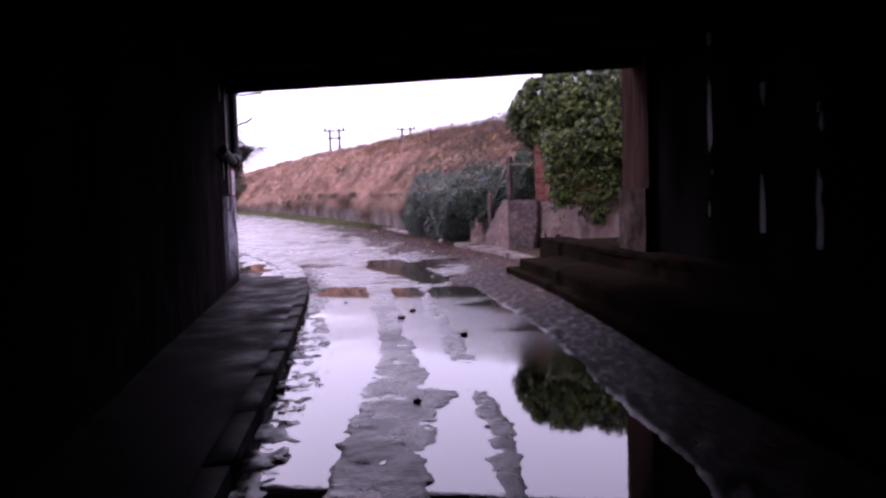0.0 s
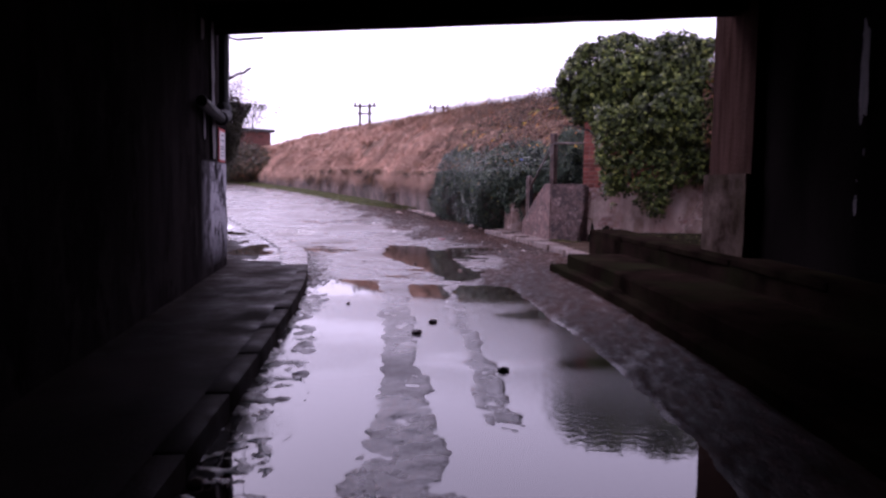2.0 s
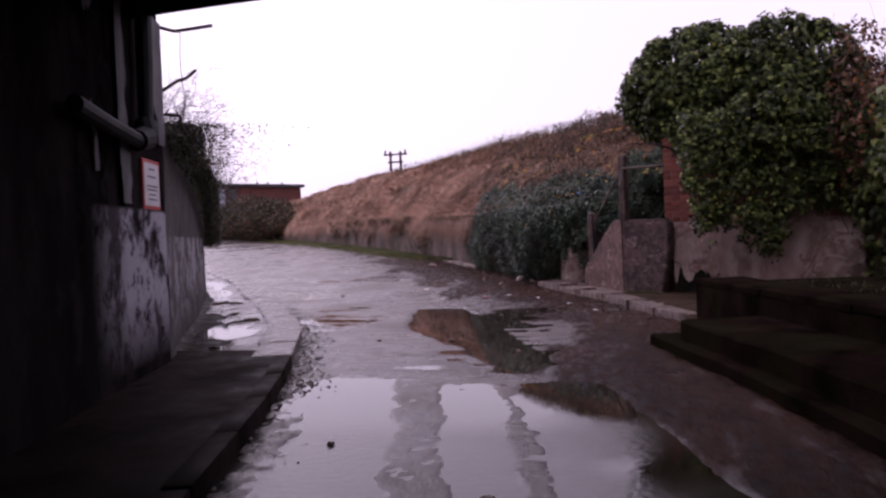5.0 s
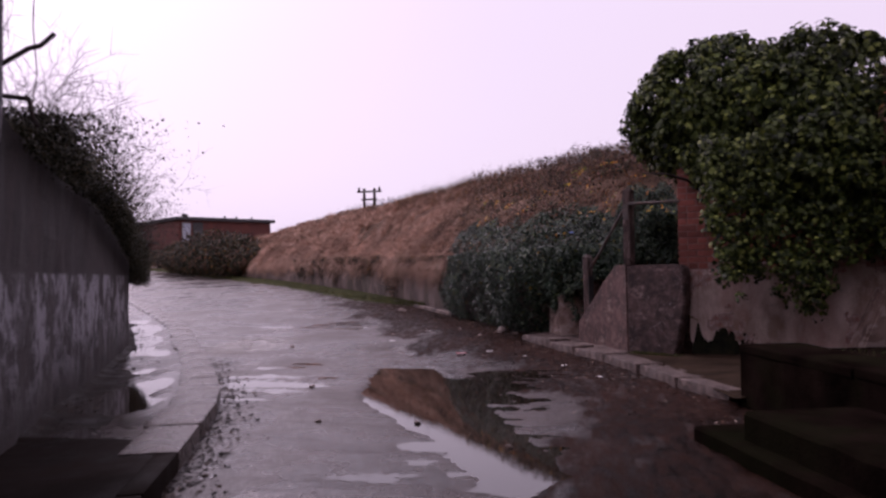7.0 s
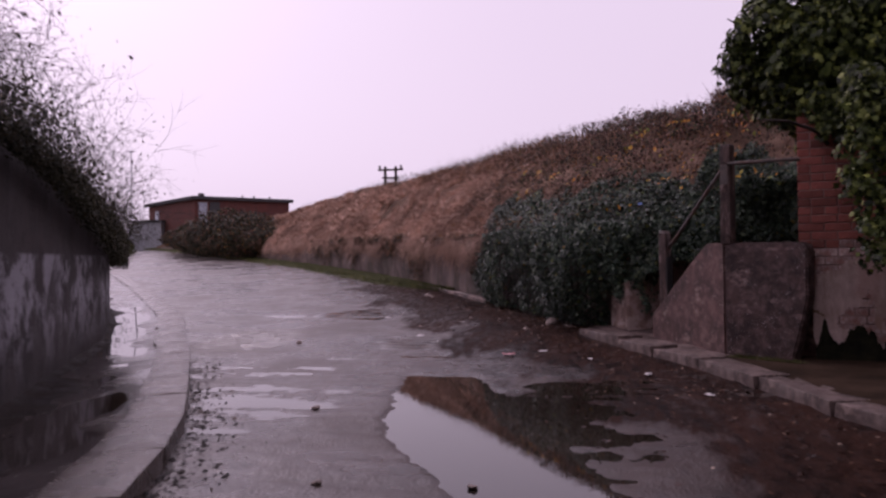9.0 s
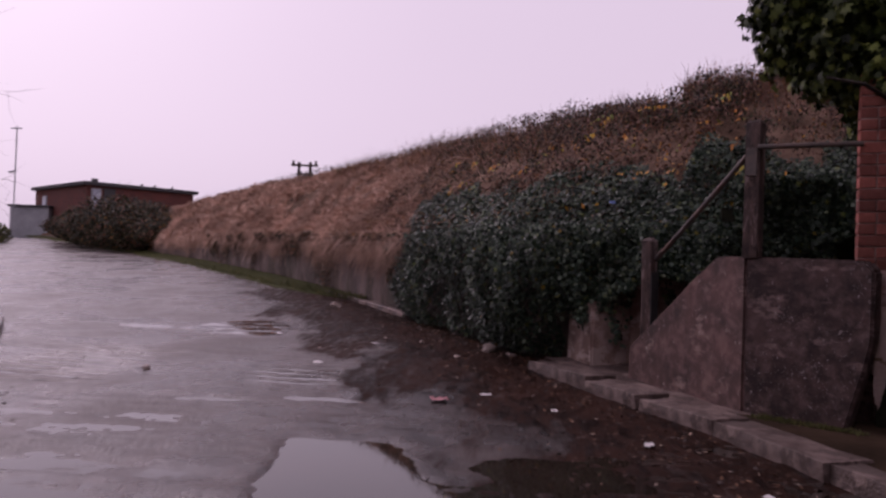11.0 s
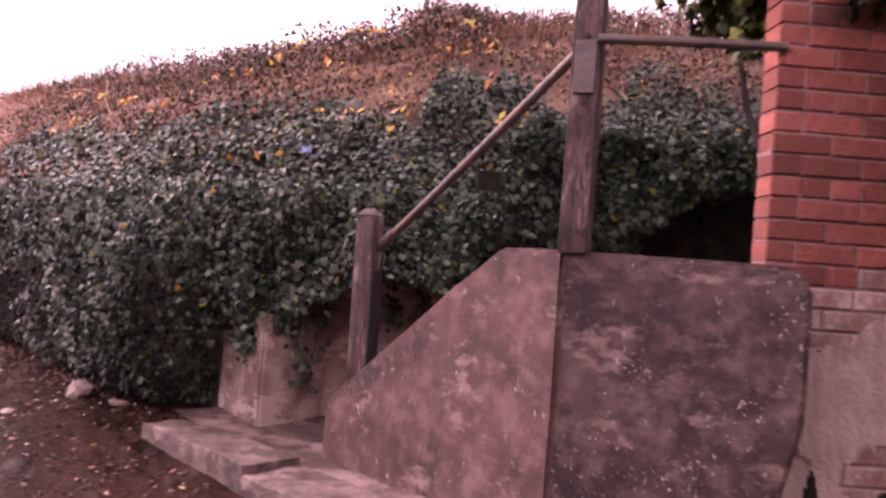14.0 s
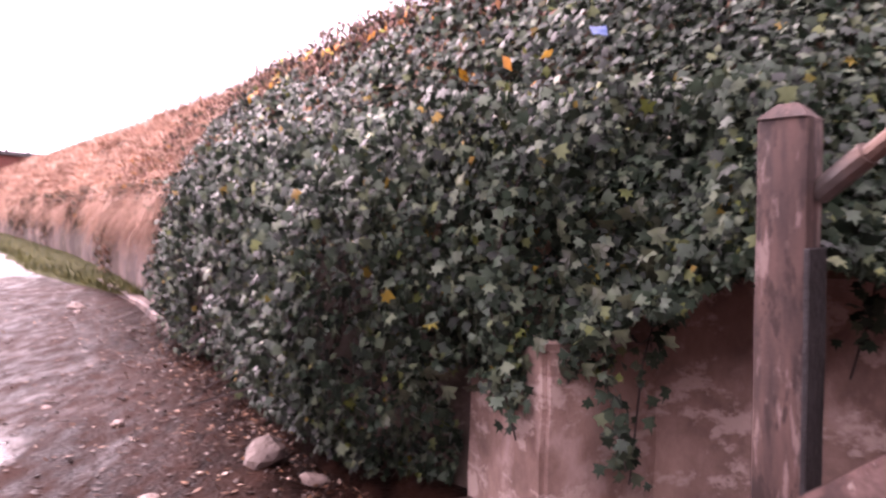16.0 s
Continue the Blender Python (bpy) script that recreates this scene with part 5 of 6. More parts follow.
def build_ivy_crown():
    tree = thing("ivy_tree", "dense rounded ivy growth smothering the wall top", "tree")
    bm = bmesh.new()
    for x, y in ((2.9, 17.05), (3.5, 17.15), (4.3, 17.0)):
        twigs_bm(bm, (x, y, 0.1), (0.03, 0.02, 1), 2.6, 0.06, 1, 0.3)
    part("trunk", bm, TWIG, tree, "dark twisted ivy stems")
    pos, nor, size = [], [], []
    lobes = ((330, (2.95, 17.1, 3.36), (1.12, 0.8, 0.86)), (250, (4.15, 16.7, 3.24), (0.98, 0.9, 0.92)), (80, (2.58, 16.95, 3.0), (0.52, 0.5, 0.6)), (90, (3.5, 16.8, 2.5), (1.1, 0.65, 0.75)), (80, (3.75, 15.95, 2.45), (0.62, 0.4, 0.6)))
    for n, c, r in lobes:
        p, w = cloud(n, c, r, 0.12)
        tp, tn = tufts(p, w + np.array([0, -0.15, 0.45]), 42, 0.18)
        pos.append(tp)
        nor.append(tn)
        size.append(RNG.uniform(0.045, 0.095, len(tp)))
        # shaded leaves within
        p, w = cloud(n * 14, c, tuple(0.86 * v for v in r), 0.5)
        pos.append(p)
        nor.append(w)
        size.append(RNG.uniform(0.06, 0.1, len(p)))
    # veil hanging clear of the brick face, in ragged strands
    n = 1300
    x = 2.48 + RNG.random(n) * 2.9
    low = np.interp(x, [2.4, 2.5, 2.6, 2.7, 2.8, 2.98, 3.18, 3.45, 3.75, 3.9, 4.1, 4.6, 5.3], [1.25, 1.1, 0.8, 1.15, 0.8, 1.15, 0.95, 0.7, 0.62, 1.2, 1.35, 1.25, 0.9])
    z = low + (2.75 - low) * RNG.random(n) ** 0.85
    p = np.stack([x + 0.25 * np.clip((1.9 - z) / 0.9, 0, 1) * np.clip((2.8 - x) / 0.4, 0, 1), 15.6 + 0.25 * fractal(x * 2.2, z * 0.8, 15, 2) + 0.5 * RNG.random(n) ** 2, z], 1)
    tp, tn = tufts(p, np.tile([-0.25, -1.0, 0.35], (n, 1)), 15, 0.12)
    pos.append(tp)
    nor.append(tn)
    size.append(RNG.uniform(0.035, 0.07, len(tp)))
    # trails over the top of the brick face
    n = 1500
    x = 2.40 + RNG.random(n) * 0.9
    low = np.interp(x, [2.4, 2.6, 2.8, 3.3], [2.32, 2.3, 2.2, 1.9]) + (fractal(x * 5, x * 0, 9, 3) - 0.5) * 0.4
    z = low + (2.75 - low) * RNG.random(n)
    pos.append(np.stack([x, 16.66 - 0.3 * (x - 2.27) - 0.12 * RNG.random(n), z], 1))
    nor.append(np.tile([-0.2, -1.0, 0.25], (n, 1)))
    size.append(RNG.uniform(0.04, 0.07, n))
    pos, nor = np.concatenate(pos), np.concatenate(nor)
    leaves("crown", IVY_LEAF, pos, nor, np.concatenate(size), IVY_TREE, tree, jitter=0.4)
    # russet bramble on its right side
    bramble = thing("bramble", "russet bramble and ivy tangle beside the ivy tree", "bush")
    p, w = cloud(2200, (4.9, 15.8, 2.6), (0.55, 0.7, 1.35))
    leaves("leaf_mass", PLAIN_LEAF, p, w, RNG.uniform(0.05, 0.11, len(p)), RUSSET, bramble)
    bm = bmesh.new()
    for _ in range(9):
        twigs_bm(bm, (4.9 + RNG.normal(0, 0.15), 15.9 + RNG.normal(0, 0.2), 0.12), (RNG.normal(0, 0.15), RNG.normal(0, 0.15), 1), 2.3 + RNG.random() * 0.6, 0.009, 1, 0.4)
    part("stem_tangle", bm, TWIG, bramble)["kind"] = "stuff"
    # ivy over the flank wall
    flank = thing("flank_ivy", "dark ivy hanging over the boundary wall", "ivy", kind="stuff")
    n = 4200
    y = 9.9 + RNG.random(n) * 6.6
    z = 0.32 + RNG.random(n) ** 0.8 * 2.5
    bulge = 0.2 + 0.55 * fractal(y * 0.9, z * 1.1, 15, 3)
    pos = np.stack([5.08 + (y - 10) * 0.03 - bulge * (0.5 + 0.5 * RNG.random(n)), y, z], 1)
    leaves("leaf_mass", IVY_LEAF, pos, np.tile([-1.0, -0.3, 0.3], (n, 1)), RNG.uniform(0.06, 0.11, n), IVY_TREE, flank)


def foot_s(x):
    """Along the bank's foot at a given x."""
    order = np.argsort(BANK_PTS[:, 0])
    return np.interp(x, BANK_PTS[order, 0], BANK_S[order])


def build_ivy_curtain():
    ivy = thing("ivy_curtain", "thick dark ivy hanging over the retaining wall", "ivy", kind="stuff")
    n = 62000
    x = 4.3 - RNG.random(n) * 6.15 - np.abs(RNG.normal(0, 0.1, n))
    s = foot_s(x)
    # hanging part
    px, py = np.interp(s, BANK_S, BANK_PTS[:, 0]), np.interp(s, BANK_S, BANK_PTS[:, 1])
    nx, ny = np.interp(s, BANK_S, BANK_UP[:, 0]), np.interp(s, BANK_S, BANK_UP[:, 1])
    low = np.interp(px, [-1.95, -1.65, 0.5, 0.6, 0.7, 0.8, 0.98, 1.04, 1.3, 1.75, 2.0, 2.6, 3.0, 3.35, 4.3], [0.5, 0.15, 0.1, 0.6, 0.62, 0.5, 0.55, 0.8, 0.95, 1.1, 1.3, 1.36, 1.5, 1.72, 1.85])
    low = low + (fractal(s * 4, s * 0, 33, 3) - 0.35) * 0.22 * np.clip((low - 0.05) * 6, 0.3, 1)
    low = np.maximum(low, slope(py) + 0.05)
    f = RNG.random(n)
    z = low + (np.where(px > 2.0, 2.1, 1.62) - low) * f
    bulge = 0.12 + 0.42 * np.sin(np.clip((z - 0.0) / 1.7, 0, 1) * np.pi * 0.85) * np.interp(px, [-1.95, -1.2, -0.3, 0.3, 0.8, 1.2, 2.7], [0.05, 0.3, 0.8, 0.95, 0.66, 0.42, 0.75]) + (fractal(s * 1.8, z * 1.8, 37, 3) - 0.5) * 0.5 + (fractal(s * 8, z * 1.4, 39, 3) - 0.5) * 0.4 + RNG.normal(0, 0.04, n)
    bulge = np.maximum(bulge, 0.06)
    keep = z > low
    pos = np.stack([px - nx * bulge, py - ny * bulge, z], 1)
    nor = np.stack([-nx, -ny, 0.25 + 0 * nx], 1)
    size = 0.018 + 0.038 * RNG.random(n) ** 1.5
    # lying part, up the slope
    m = 44000
    xs = 4.6 - RNG.random(m) * 6.4
    s2 = foot_s(xs)
    reach = np.interp(xs, [-2.3, -1.6, -0.6, 0.6, 1.6, 3.2, 4.6], [0.12, 0.45, 0.8, 1.25, 1.65, 2.0, 1.8])
    d = RNG.random(m) * (0.6 * reach + 0.15) * (0.5 + 1.0 * fractal(s2 * 2.1, s2 * 0, 43, 3)) - np.interp(xs, [-2.0, -1.2, 0], [0.05, 0.15, 0.35])
    d = np.where((xs > 2.9) & (d < 0.2), 0.2 + 0.8 * RNG.random(m), d)
    bx, by, bz = bank_point(s2, d)
    pos2 = np.stack([bx, by, bz + 0.05 + 0.16 * RNG.random(m) + 0.14 * fractal(bx * 2, by * 2, 3, 2) + 0.13 * np.exp(-((d - 0.3) / 0.4) ** 2) - 0.8 * np.maximum(-d, 0)], 1)
    nx2, ny2 = np.interp(s2, BANK_S, BANK_UP[:, 0]), np.interp(s2, BANK_S, BANK_UP[:, 1])
    nor2 = np.stack([-nx2 * 0.8, -ny2 * 0.8, 0.8 + 0 * nx2], 1)
    pos, nor = np.concatenate([pos[keep], pos2]), np.concatenate([nor[keep], nor2])
    size = np.r_[size[keep], RNG.uniform(0.022, 0.054, m)]
    leaves("leaf_mass", IVY_LEAF, pos, nor, size, IVY, ivy, hang=1.0, jitter=0.5)
    # loose strands in front of the plaster
    for x0, y0, foot, count in ((0.93, 19.06, 0.42, 130), (1.03, 19.12, 0.36, 110), (0.58, 19.12, 0.5, 120), (1.4, 18.98, 0.75, 90), (1.62, 18.9, 0.85, 80)):
        z = foot + (1.3 - foot) * RNG.random(count) ** 0.8
        sway = 0.05 * np.sin(z * 6 + x0 * 20)
        at = np.stack([x0 + sway + RNG.normal(0, 0.035, count), y0 - 0.03 + RNG.normal(0, 0.025, count), z], 1)
        leaves("strand", IVY_LEAF, at, np.tile([-0.3, -1.0, 0.3], (count, 1)), RNG.uniform(0.025, 0.055, count), IVY, ivy, hang=1.0, jitter=0.5)
        part("strand_stem", tube_bm([(x0 + 0.05 * math.sin(zz * 6 + x0 * 20), y0 - 0.01, zz) for zz in (1.35, 1.15, 0.95, 0.75, foot)], 0.004, 4), TWIG, ivy)
    # trailing stems
    bm = bmesh.new()
    for _ in range(70):
        x = 0.3 - RNG.random() * 1.8
        s1 = float(foot_s(x))
        p = np.array([np.interp(s1, BANK_S, BANK_PTS[:, 0]), np.interp(s1, BANK_S, BANK_PTS[:, 1])])
        q = np.array([np.interp(s1, BANK_S, BANK_UP[:, 0]), np.interp(s1, BANK_S, BANK_UP[:, 1])])
        o = 0.12 + 0.2 * RNG.random()
        tube_bm([(p[0] - q[0] * o + 0.05 * k * RNG.normal(), p[1] - q[1] * o, 1.4 - 0.24 * k) for k in range(5)], 0.005, 3, bm)
    part("stems", bm, TWIG, ivy)
    # single leaves at the edge of the curtain
    me = mesh_of("ivy_leaf", IVY_LEAF[0] * 0.062, IVY_LEAF[1])
    me.materials.append(IVY_EDGE)
    for _ in range(160):
        x, z = RNG.uniform(0.35, 1.25), RNG.uniform(0.45, 1.25)
        if z < np.interp(x, [0.35, 0.6, 0.9, 1.25], [0.3, 0.5, 0.6, 0.85]):
            continue
        s1 = float(foot_s(x))
        p = np.array([np.interp(s1, BANK_S, BANK_PTS[:, 0]), np.interp(s1, BANK_S, BANK_PTS[:, 1])])
        q = np.array([np.interp(s1, BANK_S, BANK_UP[:, 0]), np.interp(s1, BANK_S, BANK_UP[:, 1])])
        o = 0.30 + 0.12 * RNG.random()
        part("leaf", me, None, ivy, at=pose(p[0] - q[0] * o, p[1] - q[1] * o, z, 70 + RNG.normal(0, 25), 180 + RNG.normal(0, 20), -45 + RNG.normal(0, 35)))


IVY_EDGE = material("single_ivy_leaf", (0.035, 0.05, 0.03), (0.08, 0.10, 0.055), 14, (0.3, 0.5), 0.1, 60, obj_random=0.5)


def thicket(x, y):
    """How far the bramble has taken over from the straw: 0 to 1."""
    return np.clip((x - 0.25 + 0.118 * (y - 8.3)) / 1.3 + 0.5 + (fractal(x * 0.9, y * 0.9, 151, 3) - 0.5) * 2.2, 0, 1)


def build_bank_growth():
    # dry grass on the bank, hanging over the wall
    grass = thing("dry_grass", "long straw-coloured dead grass flopping over the wall", "grass", kind="stuff")
    s0, s1 = float(foot_s(-1.5)), float(foot_s(-26.0))
    n = 130000
    s = s0 + (s1 - s0) * RNG.random(n) ** 1.7
    d = RNG.random(n) ** 1.3 * 6.5 - 0.05
    x, y, z = bank_point(s, d)
    keep = (fractal(x * 0.7, y * 0.7, 91, 3) > 0.33) & ((d > 0.3) | (RNG.random(n) < 0.8)) & ((s > s0 + 2.0) | (d > 0.9 - (s - s0) * 0.4)) & (RNG.random(n) > 0.93 * thicket(x, y))
    x, y, z, s, d = x[keep], y[keep], z[keep], s[keep], d[keep]
    nx, ny = np.interp(s, BANK_S, BANK_UP[:, 0]), np.interp(s, BANK_S, BANK_UP[:, 1])
    m = len(x)
    lay = fractal(x * 0.8, y * 0.8, 101, 2) - 0.5
    # blades lean out from the middle of their tuft
    cell = 0.55
    cx, cy = np.floor(x / cell), np.floor(y / cell)
    mx, my = (cx + 0.2 + 0.6 * value_noise(cx * 3.1, cy * 3.7, 5)) * cell, (cy + 0.2 + 0.6 * value_noise(cx * 4.3, cy * 2.9, 9)) * cell
    big = value_noise(cx * 2.3 + 0.5, cy * 2.7 + 0.5, 15)
    x, y = x + (mx - x) * 0.45, y + (my - y) * 0.45
    way = np.stack([-nx * 0.7 - ny * lay * 2.5 + (x - mx) * 4.5, -ny * 0.7 + nx * lay * 2.5 + (y - my) * 4.5, 0.75 + 0 * nx], 1) + RNG.normal(0, 0.45, (m, 3))
    scale = np.clip((y - 16) / 12, 0.45, 2.2)
    blades("blade_mass", np.stack([x, y, z - 0.03], 1), way, RNG.uniform(0.16, 0.42, m) * (0.6 + 0.9 * big), 0.012 * scale, STRAW, 0.45, grass)
    # thick mats of straw flopping over the wall's head
    n = 60000
    s = s0 + 0.3 + (s1 - s0) * RNG.random(n) ** 1.6
    mat = fractal(s * 1.3, s * 0, 211, 3)
    x, y, z = bank_point(s, -0.12 + RNG.random(n) * (0.25 + 0.9 * mat))
    nx, ny = np.interp(s, BANK_S, BANK_UP[:, 0]), np.interp(s, BANK_S, BANK_UP[:, 1])
    sweep = (fractal(s * 0.8, s * 0, 221, 2) - 0.5) * 2.4
    way = np.stack([-nx - ny * sweep, -ny + nx * sweep, 0.55 + 0 * nx], 1) + RNG.normal(0, 0.6, (n, 3))
    blades("mat", np.stack([x, y, z - 0.03 + 0.42 * np.clip(fractal(x * 1.9, y * 1.9, 231, 3) - 0.3, 0, 1) * RNG.random(n)], 1), way, (0.12 + 0.42 * RNG.random(n) ** 1.5) * (0.2 + 1.1 * mat), 0.011 * np.clip((y - 16) / 12, 0.5, 2.2), STRAW, RNG.uniform(0.3, 1.3, (n, 1)), grass)
    # fringe that falls down the wall's face
    n = 48000
    s = s0 + 0.6 + (s1 - s0) * RNG.random(n) ** 1.6
    clump = fractal(s * 0.9, s * 0, 111, 3)
    x, y, z = bank_point(s, RNG.random(n) * 0.25 - 0.05)
    nx, ny = np.interp(s, BANK_S, BANK_UP[:, 0]), np.interp(s, BANK_S, BANK_UP[:, 1])
    way = np.stack([-nx, -ny, 0.3 + 0 * nx], 1) + RNG.normal(0, 1.3, (n, 3))
    keep = clump + RNG.normal(0, 0.06, n) > 0.40
    x, y, z, way, clump, n = x[keep], y[keep], z[keep], way[keep], clump[keep], int(keep.sum())
    blades("fringe", np.stack([x, y, z], 1), way, RNG.uniform(0.1, 0.34, n) + 0.3 * clump, 0.010 * np.clip((y - 16) / 12, 0.45, 2.2), STRAW, 0.9, grass)
    # russet growth above the ivy
    russet = thing("bracken", "rust-brown bracken and bramble above the ivy", "bracken", kind="stuff")
    n = 36000
    xs = 6.0 - RNG.random(n) ** 0.9 * 11.5
    s = foot_s(xs)
    reach = np.interp(xs, [-5.5, -3.0, -2.0, -0.8, 0.6, 1.6, 3.2, 6], [0.6, 0.5, 0.4, 0.6, 1.0, 1.4, 1.6, 0.2])
    d = reach + RNG.random(n) ** 1.4 * 4.4 - 0.75
    x, y, z = bank_point(s, d)
    pos = np.stack([x, y, z + RNG.random(n) ** 1.5 * 0.2 + np.where(d < reach, 0.2, 0.0)], 1)
    thin = fractal(x * 0.8, y * 0.8, 121, 3) + np.where(xs < -1.5, -0.1, 0.08)
    keep = (thin > 0.42) & (RNG.random(n) < 0.25 + 0.75 * thicket(x, y))
    leaves("leaf_mass", PLAIN_LEAF, pos[keep], np.tile([-0.5, -0.5, 0.8], (int(keep.sum()), 1)), RNG.uniform(0.02, 0.055, int(keep.sum())), RUSSET, russet, jitter=0.8)
    m = 11000
    xs = 5.0 - RNG.random(m) * 13.0
    s = foot_s(xs)
    d = np.interp(xs, [-8, -1.6, 1.6, 5], [2.0, 1.4, 2.0, 1.5]) + RNG.random(m) * 3.0
    x, y, z = bank_point(s, d)
    blades("stalks", np.stack([x, y, z - 0.02], 1), np.array([0, 0, 1.0]) + RNG.normal(0, 0.3, (m, 3)), RNG.uniform(0.2, 0.4, m) + 0.35 * RNG.random(m) ** 4, 0.008, RUSSET, 0.06, russet)
    # bramble thicket in mounds over the upper bank
    n = 3400
    s = foot_s(7.0) + (foot_s(-3.5) - foot_s(7.0)) * RNG.random(n)
    xs = np.interp(s, BANK_S, BANK_PTS[:, 0])
    edge = np.interp(xs, [-3.5, -2.0, -0.8, 0.6, 1.6, 3.2, 7], [0.2, 0.12, 0.2, 0.38, 0.6, 0.8, 0.6])
    d = edge + RNG.random(n) ** 1.2 * (6.0 - edge)
    x, y, z = bank_point(s, d)
    keep = (RNG.random(n) < thicket(x, y)) & (fractal(x * 1.1, y * 1.1, 161, 3) > 0.36)
    x, y, z = x[keep], y[keep], z[keep]
    mound = np.clip(fractal(x * 1.5, y * 1.5, 171, 3) - 0.35, 0, 1)
    tp, tn = tufts(np.stack([x, y, z + 0.08 + 0.5 * mound], 1), np.tile([-0.4, -0.5, 0.8], (len(x), 1)), 15, 0.16)
    leaves("bramble_mass", PLAIN_LEAF, tp, tn, RNG.uniform(0.025, 0.06, len(tp)), THICKET, russet, jitter=0.6)
    # yellow leaves lit among the ivy
    n = 156
    group = np.repeat(np.arange(26), 6)
    xs = (2.8 - RNG.random(26) * 4.8)[group] + RNG.normal(0, 0.07, n)
    s = foot_s(xs)
    d = np.maximum((RNG.random(26) * 1.9)[group] + RNG.normal(0, 0.07, n), 0)
    x, y, z = bank_point(s, d)
    leaves("yellow_leaves", PLAIN_LEAF, np.stack([x, y, z + 0.3 + 0.1 * np.exp(-((d - 0.3) / 0.4) ** 2) + 0.05 * RNG.random(n)], 1), np.tile([-0.6, -0.6, 0.6], (n, 1)), RNG.uniform(0.04, 0.09, n), YELLOW, russet)
    # scrub along the crest
    scrub = thing("crest_scrub", "bare dark scrub along the top of the bank", "bush", kind="stuff")
    bm = bmesh.new()
    for x0 in np.r_[np.linspace(-12.0, -3.5, 26), np.linspace(-3, 3.0, 10)]:
        s = float(foot_s(x0))
        x, y, z = (float(v) for v in bank_point(np.array(s), np.array(2.6 + RNG.random() * 1.6)))
        twigs_bm(bm, (x, y, z - 0.05), (RNG.normal(0, 0.5), RNG.normal(0, 0.4), 0.9), 0.22 + 0.3 * RNG.random(), 0.007, 2, 0.7)
    part("twigs", bm, TWIG, scrub)
    n = 5200
    xs = -12.5 + RNG.random(n) * 9.5
    s = foot_s(xs)
    x, y, z = bank_point(s, 2.4 + RNG.random(n) * 2.0)
    leaves("leaf_mass", PLAIN_LEAF, np.stack([x, y, z + 0.05 + RNG.random(n) ** 2 * 0.3], 1), np.tile([-0.4, -0.6, 0.7], (n, 1)), RNG.uniform(0.025, 0.055, n), BUSH_LEAF, scrub, jitter=0.9)
    n = 9000
    s = s0 + (s1 - s0) * RNG.random(n) ** 1.5
    d = RNG.random(n) * 5.0
    x, y, z = bank_point(s, d)
    keep = fractal(x * 0.55 + 3, y * 0.55, 131, 3) > 0.56
    x, y, z = x[keep], y[keep], z[keep]
    leaves("low_growth", PLAIN_LEAF, np.stack([x, y, z + 0.1 + 0.25 * RNG.random(len(x))], 1), np.tile([-0.4, -0.6, 0.7], (len(x), 1)), RNG.uniform(0.025, 0.06, len(x)), BUSH_LEAF, scrub, jitter=0.9)
    n = 15000
    xs = -1.5 - RNG.random(n) ** 1.3 * 9.0
    s = foot_s(xs)
    px, py = np.interp(s, BANK_S, BANK_PTS[:, 0]), np.interp(s, BANK_S, BANK_PTS[:, 1])
    nx, ny = np.interp(s, BANK_S, BANK_UP[:, 0]), np.interp(s, BANK_S, BANK_UP[:, 1])
    fall = np.clip(fractal(s * 1.2, s * 0, 141, 3) * 2.4 - 0.75, 0.08, 1.0)
    z = np.interp(py, [15, 27, 32, 44], [1.4, 1.58, 1.7, 1.9]) + 0.22 * (fractal(s * 3.1, s * 0, 145, 2) - 0.4) + RNG.normal(0, 0.06, n) - fall * RNG.random(n)
    off = 0.10 + 0.16 * RNG.random(n)
    pick = RNG.random(n) < 0.5
    pos = np.stack([px - nx * off, py - ny * off, z], 1)
    nor = np.stack([-nx, -ny, 0.3 + 0 * nx], 1)
    for mask, mat in ((pick, BUSH_LEAF), (~pick, RUSSET)):
        leaves("wall_head_growth", PLAIN_LEAF, pos[mask], nor[mask], RNG.uniform(0.03, 0.075, int(mask.sum())), mat, scrub, jitter=0.7)
    # green verge at the wall's foot
    verge = thing("verge", "mossy green grass verge under the retaining wall", "grass", kind="stuff")
    pts, nor, s = resample([p for p in RETAINING if p[1] > 25], 0.4)
    verts = []
    for k in range(len(pts)):
        w = 1.0 * min(1.0, 0.1 + k * 0.08) * (0.8 + 0.4 * float(fractal(k * 0.4, 0.0, 3, 2)))
        for off, z in ((0.05, 0.12), (-w * 0.5, 0.10), (-w, 0.01)):
            p = pts[k] + nor[k] * off
            verts.append((p[0], p[1], float(slope(p[1])) + z))
    me = mesh_of("turf", verts, [(j * 3 + i, j * 3 + i + 1, j * 3 + i + 4, j * 3 + i + 3) for j in range(len(pts) - 1) for i in range(2)], True)
    part("turf", me, MOSS, verge)
    n = 9000
    k = RNG.random(n) ** 1.4 * (len(pts) - 1)
    off = RNG.random(n) * 0.95 * np.minimum(1, 0.15 + k * 0.08)
    p = np.stack([np.interp(k, range(len(pts)), pts[:, 0]), np.interp(k, range(len(pts)), pts[:, 1])], 1) - np.stack([np.interp(k, range(len(pts)), nor[:, 0]), np.interp(k, range(len(pts)), nor[:, 1])], 1) * off[:, None]
    blades("blade_mass", np.c_[p, slope(p[:, 1]) + 0.05], np.array([0, 0, 1.0]) + RNG.normal(0, 0.4, (n, 3)), RNG.uniform(0.06, 0.2, n), 0.012, GREEN_GRASS, 0.2, verge)


